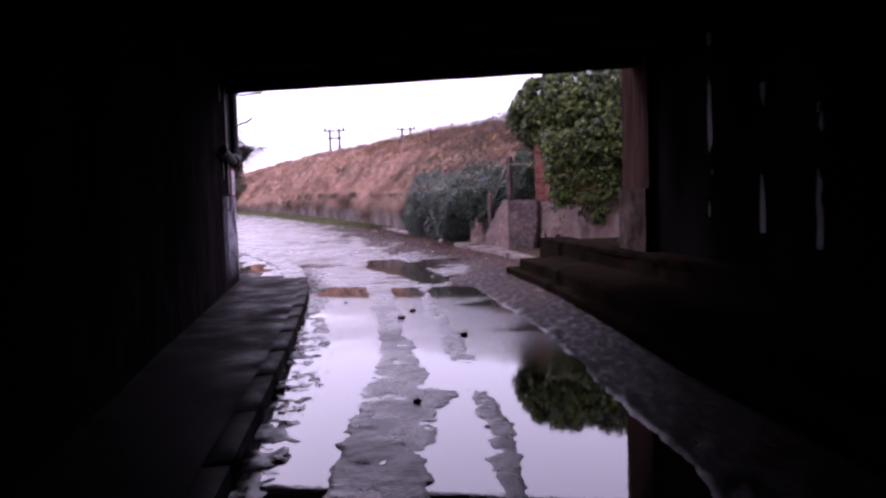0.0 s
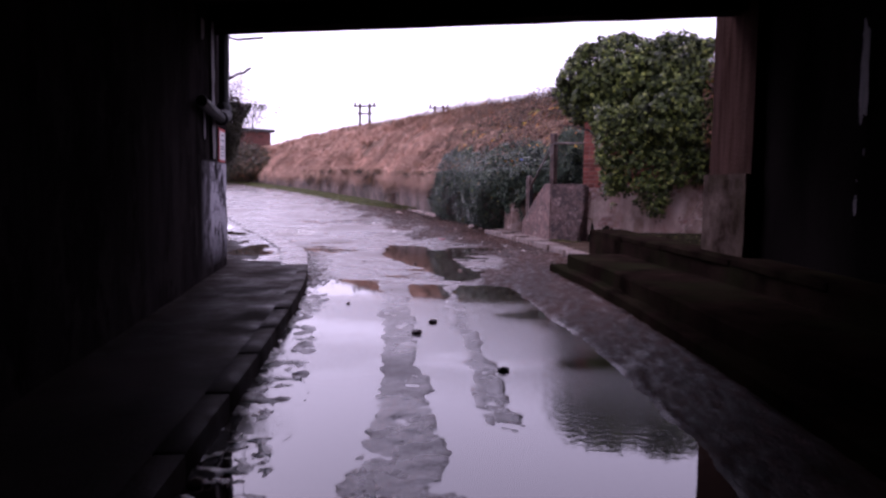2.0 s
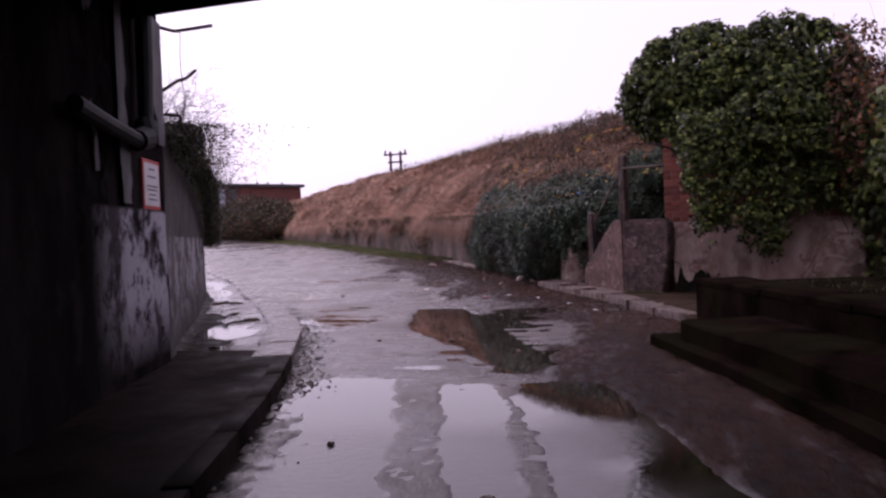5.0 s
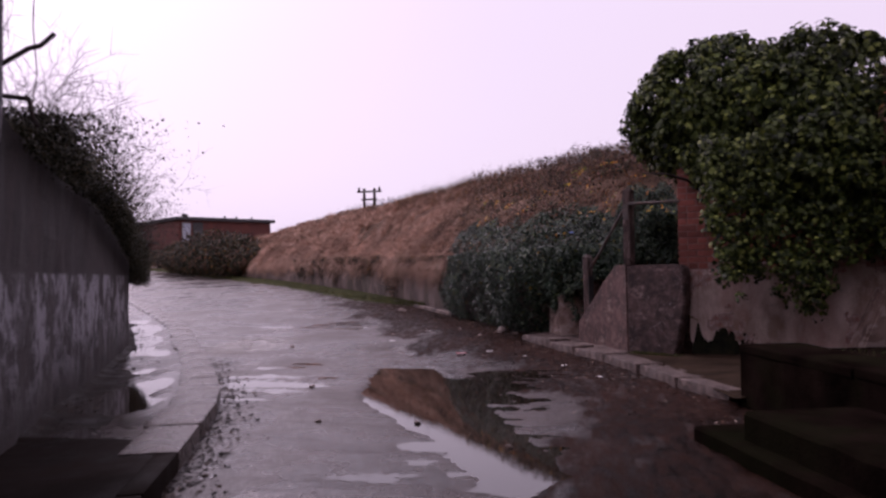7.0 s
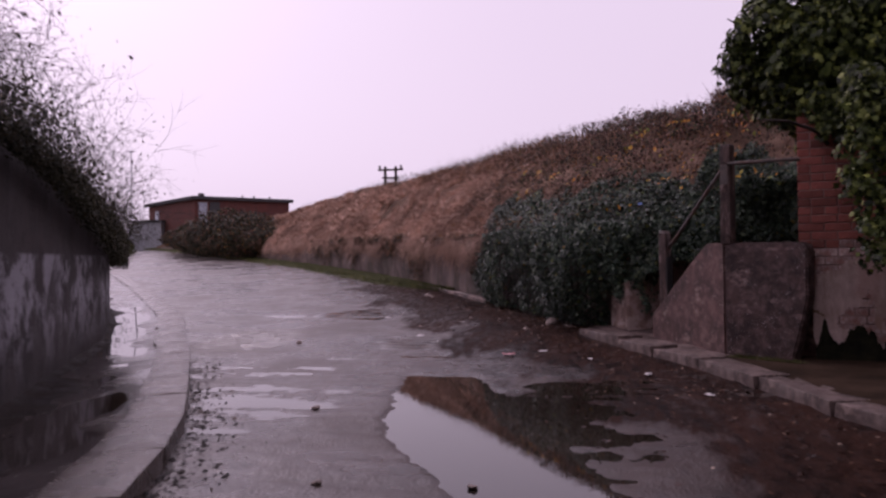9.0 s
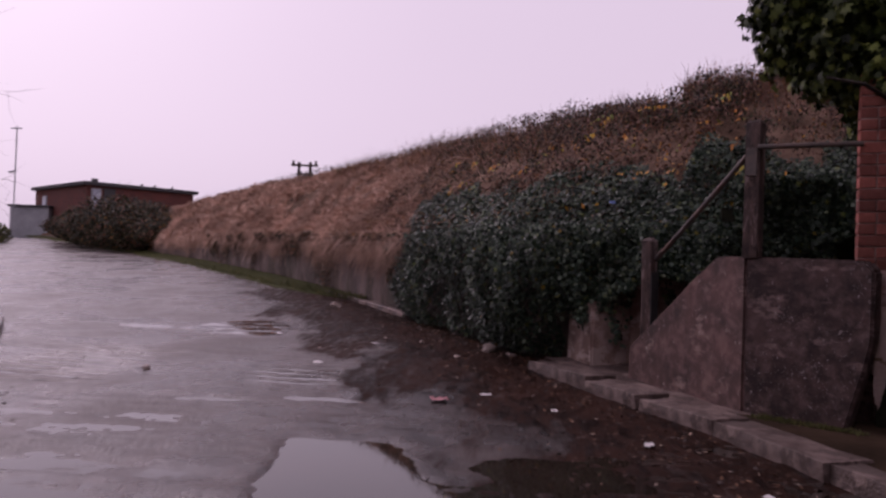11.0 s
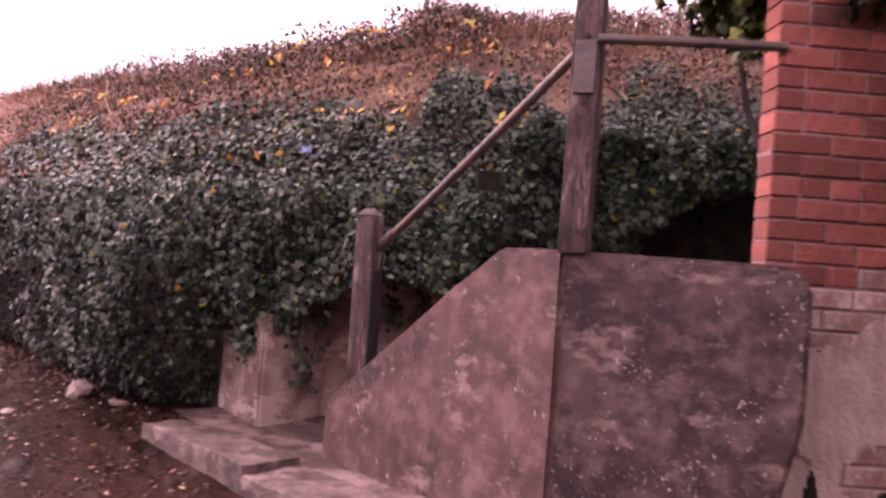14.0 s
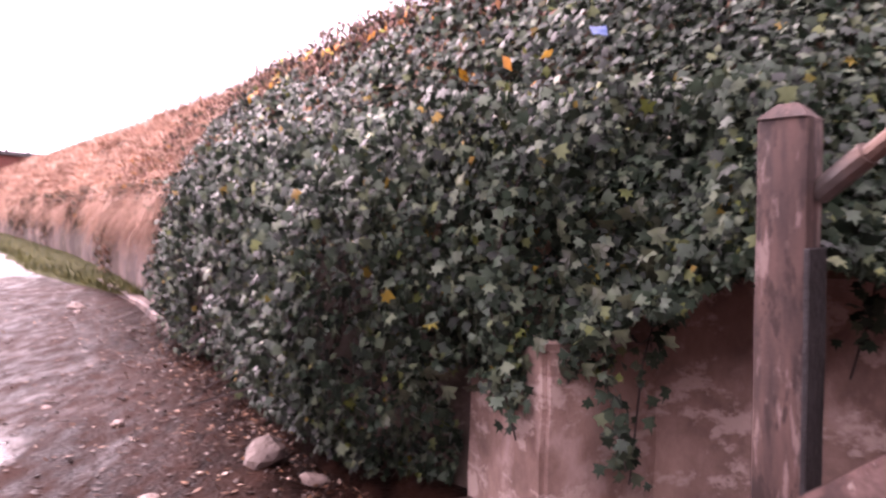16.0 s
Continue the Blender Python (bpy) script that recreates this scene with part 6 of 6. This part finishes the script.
YELLOW = leaf_material("yellow_leaves", [(0.0, (0.42, 0.14, 0.02)), (0.55, (0.62, 0.32, 0.03)), (0.8, (0.30, 0.30, 0.05)), (1.0, (0.16, 0.22, 0.05))], 0.5)


def build_west_bush():
    bush = thing("overhanging_bush", "dark straggly bush hanging over the wing wall", "bush")
    pts, nor, s = resample(WING_LEFT, 0.1)
    n = 120000
    k = RNG.random(n) * (len(pts) - 1) * 0.97
    px, py = np.interp(k, range(len(pts)), pts[:, 0]), np.interp(k, range(len(pts)), pts[:, 1])
    nx, ny = np.interp(k, range(len(pts)), nor[:, 0]), np.interp(k, range(len(pts)), nor[:, 1])
    top = np.interp(py, [10.5, 11.2, 14, 16.4, 18, 22.6], [2.25, 2.2, 2.02, 1.78, 1.5, 1.4])
    high = np.interp(py, [10.5, 11.3, 13, 16, 20, 22.6], [0.15, 0.6, 0.95, 1.0, 1.0, 0.7]) * (0.6 + 0.7 * fractal(py * 1.3, py * 0, 5, 3))
    low = np.interp(py, [10.5, 13, 16, 18, 20, 22.6], [0.0, 0.05, 0.35, 0.45, 0.35, 0.3])
    z = top - low * RNG.random(n) ** 1.6 + 0.38 * high * RNG.random(n) ** 2.0
    tuft = fractal(py * 2.6, z * 2.6, 7, 3) > 0.28 + 0.36 * np.clip((z - top - 0.2) / 0.6, 0, 1)
    off = np.where(z > top, RNG.normal(-0.25, 0.4, n), 0.1 + 0.25 * RNG.random(n)) + np.interp(py, [10, 17, 22], [0, 0.0, -0.1])
    pos = np.stack([px + nx * off, py + ny * off, z], 1)
    leaves("leaf_mass", PLAIN_LEAF, pos[tuft], np.stack([nx, ny, 0.6 + 0 * nx], 1)[tuft], RNG.uniform(0.013, 0.034, int(tuft.sum())), BUSH_LEAF, bush, jitter=0.8)
    n = 42000
    k = (0.04 + 0.96 * RNG.random(n)) * (len(pts) - 1) * 0.97
    px, py = np.interp(k, range(len(pts)), pts[:, 0]), np.interp(k, range(len(pts)), pts[:, 1])
    nx, ny = np.interp(k, range(len(pts)), nor[:, 0]), np.interp(k, range(len(pts)), nor[:, 1])
    top = np.interp(py, [10.5, 11.2, 14, 16.4, 18, 22.6], [2.25, 2.2, 2.02, 1.78, 1.5, 1.4])
    mound = np.interp(py, [10.5, 11.3, 13, 16, 20, 22.6], [0.05, 0.3, 0.55, 0.6, 0.6, 0.4]) * (0.5 + 0.9 * fractal(py * 1.7, py * 0, 5, 3))
    z = top - 0.08 + mound * RNG.random(n)
    off = RNG.normal(-0.2, 0.22, n)
    leaves("leaf_heart", PLAIN_LEAF, np.stack([px + nx * off, py + ny * off, z], 1), np.stack([nx, ny, 0.6 + 0 * nx], 1), RNG.uniform(0.02, 0.045, n), BUSH_LEAF, bush, jitter=0.8)
    bm = bmesh.new()
    for q in range(250):
        j = int((0.05 + 0.9 * q / 250) * (len(pts) - 1))
        t0 = float(np.interp(pts[j][1], [10.5, 11.2, 14, 16.4, 18, 22.6], [2.25, 2.2, 2.02, 1.78, 1.5, 1.4]))
        o = 0.1 - RNG.random() * 0.6
        twigs_bm(bm, (pts[j][0] + nor[j][0] * o, pts[j][1] + nor[j][1] * o, t0 + 0.05), (nor[j][0] * 0.3 + RNG.normal(0, 0.35), nor[j][1] * 0.3 + RNG.normal(0, 0.35), 0.9), 0.34 + 0.5 * RNG.random() + 0.5 * (RNG.random() < 0.06), 0.005, 2, 0.5)
    part("twig_tangle", bm, TWIG, bush, "bare arching twigs")["kind"] = "stuff"


build_ivy_crown()
build_ivy_curtain()
build_bank_growth()
build_west_bush()


# ---- far things ----
def build_far():
    house = thing("brick_building", "single-storey red brick building with a flat dark roof", "building")
    yaw = 50.0
    base = pose(-32.9, 73.35, 1.6, 0, 0, yaw)

    def put(name, sx, sy, sz, x, y, z, mat, parent=house, label="", bev=0.03):
        return part(name, box_bm(sx, sy, sz, bev), mat, parent, label, at=base @ pose(x, y, z) if parent is house else pose(x, y, z))

    put("wall", 8.6, 11.1, 4.5, 0, 0, 0, RED_WALL)
    put("roof", 9.2, 11.7, 0.28, 0, 0, 4.5, ROOF)
    win = put("window", 0.75, 0.12, 1.7, -3.6, -5.57, 2.6, FAR_GREY)
    put("pane", 0.6, 0.06, 1.5, 0, -0.06, 0.1, FAR_GLASS, win)
    dark = put("doorway", 0.9, 0.12, 1.9, -2.6, -5.57, 2.45, ROOF)
    win = put("window", 0.12, 0.9, 1.5, -4.32, 3.2, 2.5, FAR_GREY)
    put("pane", 0.06, 0.7, 1.3, -0.06, 0, 0.1, FAR_GLASS, win)
    put("plinth_band", 8.7, 0.1, 0.5, 0, -5.58, 2.0, FAR_GREY, house, "blue-grey painted band")
    for x in (0.6, 1.7, 3.2):
        put("vent", 0.14, 0.14, 0.32, x, -4.0, 4.78, ROOF)
    put("chimney_box", 0.4, 0.4, 0.5, -3.6, -5.2, 4.55, ROOF)
    shed = thing("grey_shed", "pale grey far shed behind the bush", "shed")
    part("wall", box_bm(3.0, 4, 2.6, 0.03), FAR_GREY, shed, at=pose(-38.4, 72, 1.9, 0, 0, 8))
    part("roof", box_bm(3.3, 4.3, 0.18, 0.03), ROOF, shed, at=pose(-38.4, 72, 4.5, 0, 0, 8))
    mast = thing("mast", "slim metal mast with small fittings", "mast")
    part("pole", tube_bm([(-37.1, 66.5, 1.5), (-37.1, 66.5, 10.4)], 0.055, 6), FAR_GREY, mast)
    part("fitting", tube_bm([(-37.55, 66.5, 10.25), (-36.7, 66.5, 10.25)], 0.05, 5), FAR_GREY, mast)
    part("lamp_head", tube_bm([(-37.6, 66.5, 6.9), (-37.1, 66.5, 7.0)], 0.08, 5), FAR_GREY, mast)
    for x, y, h in ((-14.7, 66.0, 8.25), (-9.6, 75.0, 9.0)):
        pole = thing("power_pole", "double wooden power pole with two crossarms", "pole", "power poles behind the bank")
        for dx in (-0.42, 0.42):
            part("post", tube_bm([(x + dx, y, 1.5), (x + dx, y, h - 0.1)], 0.11, 6), TWIG, pole)
            part("insulator", tube_bm([(x + dx * 2.0, y, h - 0.35), (x + dx * 2.0, y, h)], 0.09, 5), TWIG, pole)
        for z in (h - 0.42, h - 1.05):
            part("crossarm", box_bm(2.0 if z > h - 0.5 else 1.3, 0.12, 0.14, 0.01), TWIG, pole, at=pose(x, y, z))
    # shrubs where the lane bends out of sight
    for name, label, spots, mat in (
        ("shrub", "dark brown-green bramble mound at the bend", ((-15.6, 44.9, 1.6, 1.5, 0.7), (-17.0, 46.0, 2.0, 1.8, 1.2), (-19.3, 48.6, 2.7, 2.5, 1.5), (-22.2, 52.0, 2.6, 2.4, 1.1), (-25.4, 56.0, 2.4, 2.2, 0.8)), BUSH_LEAF),
        ("hedge_plant", "low yellowish shrub beside the far lane", ((-33.5, 55.0, 3.2, 1.4, 0.9), (-38.0, 60.0, 3.5, 1.5, 1.0), (-30.0, 52.5, 2.0, 1.3, 0.9)), GREEN_GRASS),
    ):
        for x, y, r, ry, rz in spots:
            shrub = thing(name, label, "bush", name + "s at the bend")
            z0 = float(slope(y)) + (0.75 if mat is BUSH_LEAF else 0.2)
            p, w = cloud(7000, (x, y, z0 + rz * 0.3), (r, ry, rz), 0.75)
            leaves("crown", PLAIN_LEAF, p, w + np.array([0, 0, 0.4]), RNG.uniform(0.1, 0.2, len(p)), mat, shrub, jitter=0.7)
            bm = bmesh.new()
            for _ in range(6):
                twigs_bm(bm, (x + RNG.normal(0, r * 0.3), y, z0 - 0.3), (RNG.normal(0, 0.5), RNG.normal(0, 0.3), 1), rz * 1.5, 0.03, 1, 0.6)
            part("stems", bm, TWIG, shrub)["kind"] = "stuff"
            if mat is BUSH_LEAF:
                p, w = cloud(1800, (x, y, z0 + rz * 0.3), (r * 1.03, ry * 1.03, rz * 1.03), 0.3)
                leaves("dead_leaves", PLAIN_LEAF, p, w + np.array([0, 0, 0.4]), RNG.uniform(0.08, 0.16, len(p)), RUSSET, shrub, jitter=0.7)


build_far()


# ---- fittings on the abutment ----
def build_fittings():
    way = Vector((-2.63 + 1.15, 10.5 - 5.0, 0)).normalized()
    out = Vector((way.y, -way.x, 0))
    yaw = math.degrees(math.atan2(-way.x, way.y))
    # notice
    c = Vector((-2.545, 10.18, 1.685)) - way * 0.085 + out * 0.012
    sign = thing("warning_sign", "white notice with a red border on the abutment", "sign")
    turn = pose(c.x, c.y, c.z, 0, 0, yaw)
    part("board", box_bm(0.012, 0.46, 0.42, 0.003, False), SIGN_RED, sign, "red border board", at=turn)
    part("face", box_bm(0.006, 0.40, 0.36, 0.001, False), SIGN_WHITE, sign, at=turn @ pose(0.0085, 0, 0))
    for z, w in ((0.13, 0.16), (0.065, 0.24), (-0.015, 0.29), (-0.045, 0.27), (-0.085, 0.17), (-0.125, 0.21)):
        part("print_line", box_bm(0.002, w, 0.012, 0.0, False), SIGN_INK, sign, at=turn @ pose(0.0122, 0, z))
    # black pipe down the wall, with its elbow and run along the wall
    def on_wall(y, z, off):
        x = float(line_x(WALL_LEFT, y))
        return (x + out.x * off, y + out.y * off, z)
    pipe = thing("drain_pipe", "thick black pipe down the abutment wall", "pipe")
    part("downpipe", tube_bm([on_wall(9.82, 3.25, 0.1), on_wall(9.80, 2.6, 0.1), on_wall(9.76, 2.12, 0.1)], [0.07, 0.065, 0.06], 10), PLASTIC_BLACK, pipe)
    part("elbow", tube_bm([on_wall(9.76, 2.16, 0.1), on_wall(9.70, 2.03, 0.11), on_wall(9.5, 1.98, 0.11)], [0.085, 0.1, 0.085], 10), PLASTIC_BLACK, pipe)
    part("run", tube_bm([on_wall(9.55, 1.98, 0.11), on_wall(9.0, 2.02, 0.1), on_wall(8.4, 2.07, 0.1)], 0.06, 10), PLASTIC_BLACK, pipe)
    # old iron rods sticking out past the corner
    for pts, label in (([(-2.66, 10.55, 3.15), (-2.5, 10.58, 3.10), (-2.15, 10.62, 3.13)], "straight rusty iron rod sticking out of masonry"), ([(-2.66, 10.55, 2.55), (-2.5, 10.6, 2.66), (-2.42, 10.6, 2.67), (-2.32, 10.6, 2.74)], "bent rusty iron hook sticking out of masonry"), ([(-2.66, 10.55, 2.36), (-2.5, 10.6, 2.34), (-2.47, 10.6, 2.22), (-2.43, 10.6, 2.16)], "short bent iron bracket on masonry")):
        tagged(part("iron_rod", tube_bm(pts, 0.016, 6), IRON), label, "rod")
    tagged(part("loose_wire", tube_bm([(-2.45, 10.59, 3.1), (-2.47, 10.6, 2.8), (-2.44, 10.6, 2.5), (-2.49, 10.6, 2.2)], 0.004, 4), IRON), "thin loose wire hanging off the rods", "wire")


build_fittings()


# ---- litter, stones and fallen leaves ----
def build_debris():
    fallen = thing("fallen_leaves", "scattered wet brown leaves along the kerb", "leaves", kind="stuff")
    n = 3000
    y = 12.4 + RNG.random(n) ** 0.8 * 13.0
    edge = np.interp(y, [12, 13.5, 14.9, 16.9, 19.0, 22.2, 27], [2.3, 2.2, 1.7, 1.15, 0.05, -1.3, -4.2])
    x = edge - np.abs(RNG.normal(0, 0.7, n)) - 0.02
    z = np.maximum(lane_height(x, y), 0) + slope(y) + np.clip((y - 16) / 2, 0, 1) * 0.012 + 0.006
    nor = np.tile([0, 0, 1.0], (n, 1))
    pos = np.stack([x, y, z], 1)
    leaves("leaf_mass", PLAIN_LEAF, pos, nor, RNG.uniform(0.015, 0.05, n), DEAD_LEAF, fallen, hang=0.0, jitter=0.2)
    grit = thing("gutter_grit", "dark grit and leaf mould along the left kerb", "grit", kind="stuff")
    n = 2600
    y = 3.0 + RNG.random(n) * 17
    x = line_x(KERB_LEFT, y) + np.abs(RNG.normal(0, 0.16, n)) + 0.02
    z = np.maximum(lane_height(x, y), -0.005) + slope(y) + 0.004
    leaves("grit_mass", PLAIN_LEAF, np.stack([x, y, z], 1), np.tile([0, 0, 1.0], (n, 1)), RNG.uniform(0.006, 0.028, n), GRIT, grit, hang=0.0, jitter=0.35)

    # lumps of dirt and tar washed against the kerb
    lump = (np.array([(0, 0, 0.7), (1, 0, 0), (0.2, 0.9, 0.1), (-0.8, 0.3, 0), (-0.5, -0.8, 0.1), (0.6, -0.7, 0)]), [(0, 1, 2), (0, 2, 3), (0, 3, 4), (0, 4, 5), (0, 5, 1)])
    n = 2200
    y = 9.5 + RNG.random(n) ** 1.1 * 12
    x = line_x(KERB_LEFT, y) + 0.02 + np.abs(RNG.normal(0, 0.13, n)) * (0.5 + 1.5 * fractal(y * 1.7, y * 0, 181, 3))
    foot = line_x(WALL_LEFT + WING_LEFT[1:], y) + 0.02 + np.abs(RNG.normal(0, 0.2, n))
    at_wall = (RNG.random(n) < 0.35) & (y > 11.3)
    x = np.where(at_wall, foot, x)
    z = np.where(at_wall, 0.10, np.maximum(lane_height(x, y), -0.005)) + slope(y)
    size = (0.006 + 0.022 * RNG.random(n) ** 3)[:, None, None]
    spin = RNG.random(n) * 6.28
    cs, sn = np.cos(spin)[:, None], np.sin(spin)[:, None]
    lv = lump[0][None] * RNG.uniform(0.6, 1.3, (n, 6, 1))
    turned = np.stack([lv[..., 0] * cs - lv[..., 1] * sn, lv[..., 0] * sn + lv[..., 1] * cs, lv[..., 2]], -1)
    soup("lumps", np.stack([x, y, z], 1)[:, None] + size * turned, lump[1], GRIT, grit)

    # leaf mould under the ivy
    n = 2600
    u = RNG.random(n)
    x = 0.45 - 2.7 * u
    y = np.interp(x, [-2.3, -1.1, -0.1, 0.45], [24.4, 22.2, 20.2, 19.5]) - 0.25 - np.abs(RNG.normal(0, 0.28, n))
    z = np.maximum(lane_height(x, y), 0) + slope(y) + 0.02
    leaves("leaf_mould", PLAIN_LEAF, np.stack([x, y, z], 1), np.tile([0, 0, 1.0], (n, 1)), RNG.uniform(0.01, 0.035, n), DEAD_LEAF, grit, hang=0.0, jitter=0.4)

    def stone(x, y, size, name="stone", label="small loose stone lying on the wet lane", mat=STONE, flat=0.6, category="stone", group="loose stones"):
        bm = bmesh.new()
        bmesh.ops.create_icosphere(bm, subdivisions=2, radius=size)
        shift = Vector((x * 3, y * 3, 0))
        for v in bm.verts:
            v.co = v.co * (0.8 + 0.5 * noise.noise(v.co / size * 0.9 + shift))
            v.co.z *= flat
        z = max(float(lane_height(np.array([x]), np.array([y]))[0]), 0.0) + float(slope(y)) + size * flat * 0.45
        return tagged(part(name, bm, mat, at=pose(x, y, z, 0, 0, random.uniform(0, 360))), label, category, group)

    for x, y, size in ((1.40, 5.77, 0.045), (0.62, 6.9, 0.05), (0.66, 7.45, 0.045), (-0.35, 8.3, 0.03), (0.3, 3.6, 0.04), (1.3, 3.3, 0.035), (-1.2, 12.3, 0.035), (-0.4, 12.4, 0.03), (0.4, 11.6, 0.035), (-1.9, 14.2, 0.04), (-3.6, 18.2, 0.05), (-3.19, 24.73, 0.1), (-3.05, 24.4, 0.05), (-1.2, 20.6, 0.045), (-1.7, 20.9, 0.04), (-0.7, 19.6, 0.05), (-2.3, 19.8, 0.035)):
        stone(x, y, size)
    stone(-0.36, 20.05, 0.12, "rubble", "pale chunk of broken concrete by the ivy", STONE, 0.7, "rubble", "rubble by the ivy")
    stone(-0.1, 19.8, 0.07, "rubble", "pale chunk of broken concrete by the ivy", STONE, 0.6, "rubble", "rubble by the ivy")
    for x, y, size in ((-2.1, 18.9, 0.075), (-1.75, 20.35, 0.055), (-0.35, 17.7, 0.05), (0.2, 17.2, 0.04), (0.75, 16.2, 0.05), (1.15, 15.1, 0.045), (-3.1, 20.9, 0.06)):
        bm = bmesh.new()
        bmesh.ops.create_grid(bm, x_segments=5, y_segments=4, size=size)
        for v in bm.verts:
            v.co += Vector((0, -v.co.y * 0.4, 0.5 * size * abs(noise.noise(v.co * 14 + Vector((x, y, 0))))))
        bmesh.ops.solidify(bm, geom=bm.faces[:], thickness=0.003)
        z = max(float(lane_height(np.array([x]), np.array([y]))[0]), 0.0) + float(slope(y)) + 0.012
        tagged(part("litter", bm, LITTER, at=pose(x, y, z, 0, 0, random.uniform(0, 360))), "crumpled scrap of white litter on wet tarmac", "litter", "litter scraps")


GRIT = leaf_material("grit", [(0.0, (0.012, 0.010, 0.009)), (0.8, (0.03, 0.023, 0.02)), (1.0, (0.09, 0.06, 0.045))], 0.6)
build_debris()


def build_small_growth():
    moss = thing("moss_tuft", "bright moss and grass at the stair wall foot", "moss", kind="stuff")
    n = 1500
    u = RNG.random(n)
    p = np.stack([1.7 + 0.55 * u - 0.10 * RNG.random(n), 16.98 - 0.5 * u - 0.12 * RNG.random(n), np.full(n, 0.08)], 1)
    blades("blade_mass", p, np.array([0, 0, 1.0]) + RNG.normal(0, 0.5, (n, 3)), RNG.uniform(0.03, 0.09, n), 0.008, GREEN_GRASS, 0.2, moss)
    # seedlings in the kerb joints and on the ledge
    weeds = thing("ledge_weeds", "small green weeds on the stone ledge", "weed", kind="stuff")
    n = 1200
    y = 10.5 + RNG.random(n) * 2.7
    x = line_x(LEDGE, y) + 0.45 + RNG.random(n) ** 2 * 1.2
    p = np.stack([x, y, np.full(n, 0.5)], 1)
    keep = fractal(x * 3, y * 3, 19, 2) > 0.5
    blades("blade_mass", p[keep], np.array([0, 0, 1.0]) + RNG.normal(0, 0.5, (int(keep.sum()), 3)), RNG.uniform(0.02, 0.07, int(keep.sum())), 0.008, GREEN_GRASS, 0.2, weeds)
    for x, y, z, size, mat, label in ((2.08, 18.45, 1.78, 0.04, BLUE, "blue plastic scrap caught in the ivy"), (0.9, 19.28, 1.86, 0.03, BLUE, "blue plastic scrap caught in the ivy"), (-0.72, 17.35, 0.045, 0.07, PINK, "flattened pink packet on the wet lane")):
        bm = bmesh.new()
        bmesh.ops.create_grid(bm, x_segments=5, y_segments=4, size=size)
        for v in bm.verts:
            v.co += Vector((0, -v.co.y * 0.35, 0.6 * size * abs(noise.noise(v.co * 16 + Vector((x, y, 0))))))
        bmesh.ops.solidify(bm, geom=bm.faces[:], thickness=0.003)
        tagged(part("plastic_scrap" if mat is BLUE else "packet", bm, mat, at=pose(x, y, z, 50 if mat is BLUE else 2, 0, 20)), label, "litter")


BLUE = material("blue_plastic", (0.06, 0.12, 0.32), (0.12, 0.2, 0.45), 8, (0.3, 0.5), 0.1, 30)
PINK = material("pink_packet", (0.35, 0.10, 0.11), (0.55, 0.24, 0.25), 14, (0.4, 0.6), 0.1, 30)
build_small_growth()
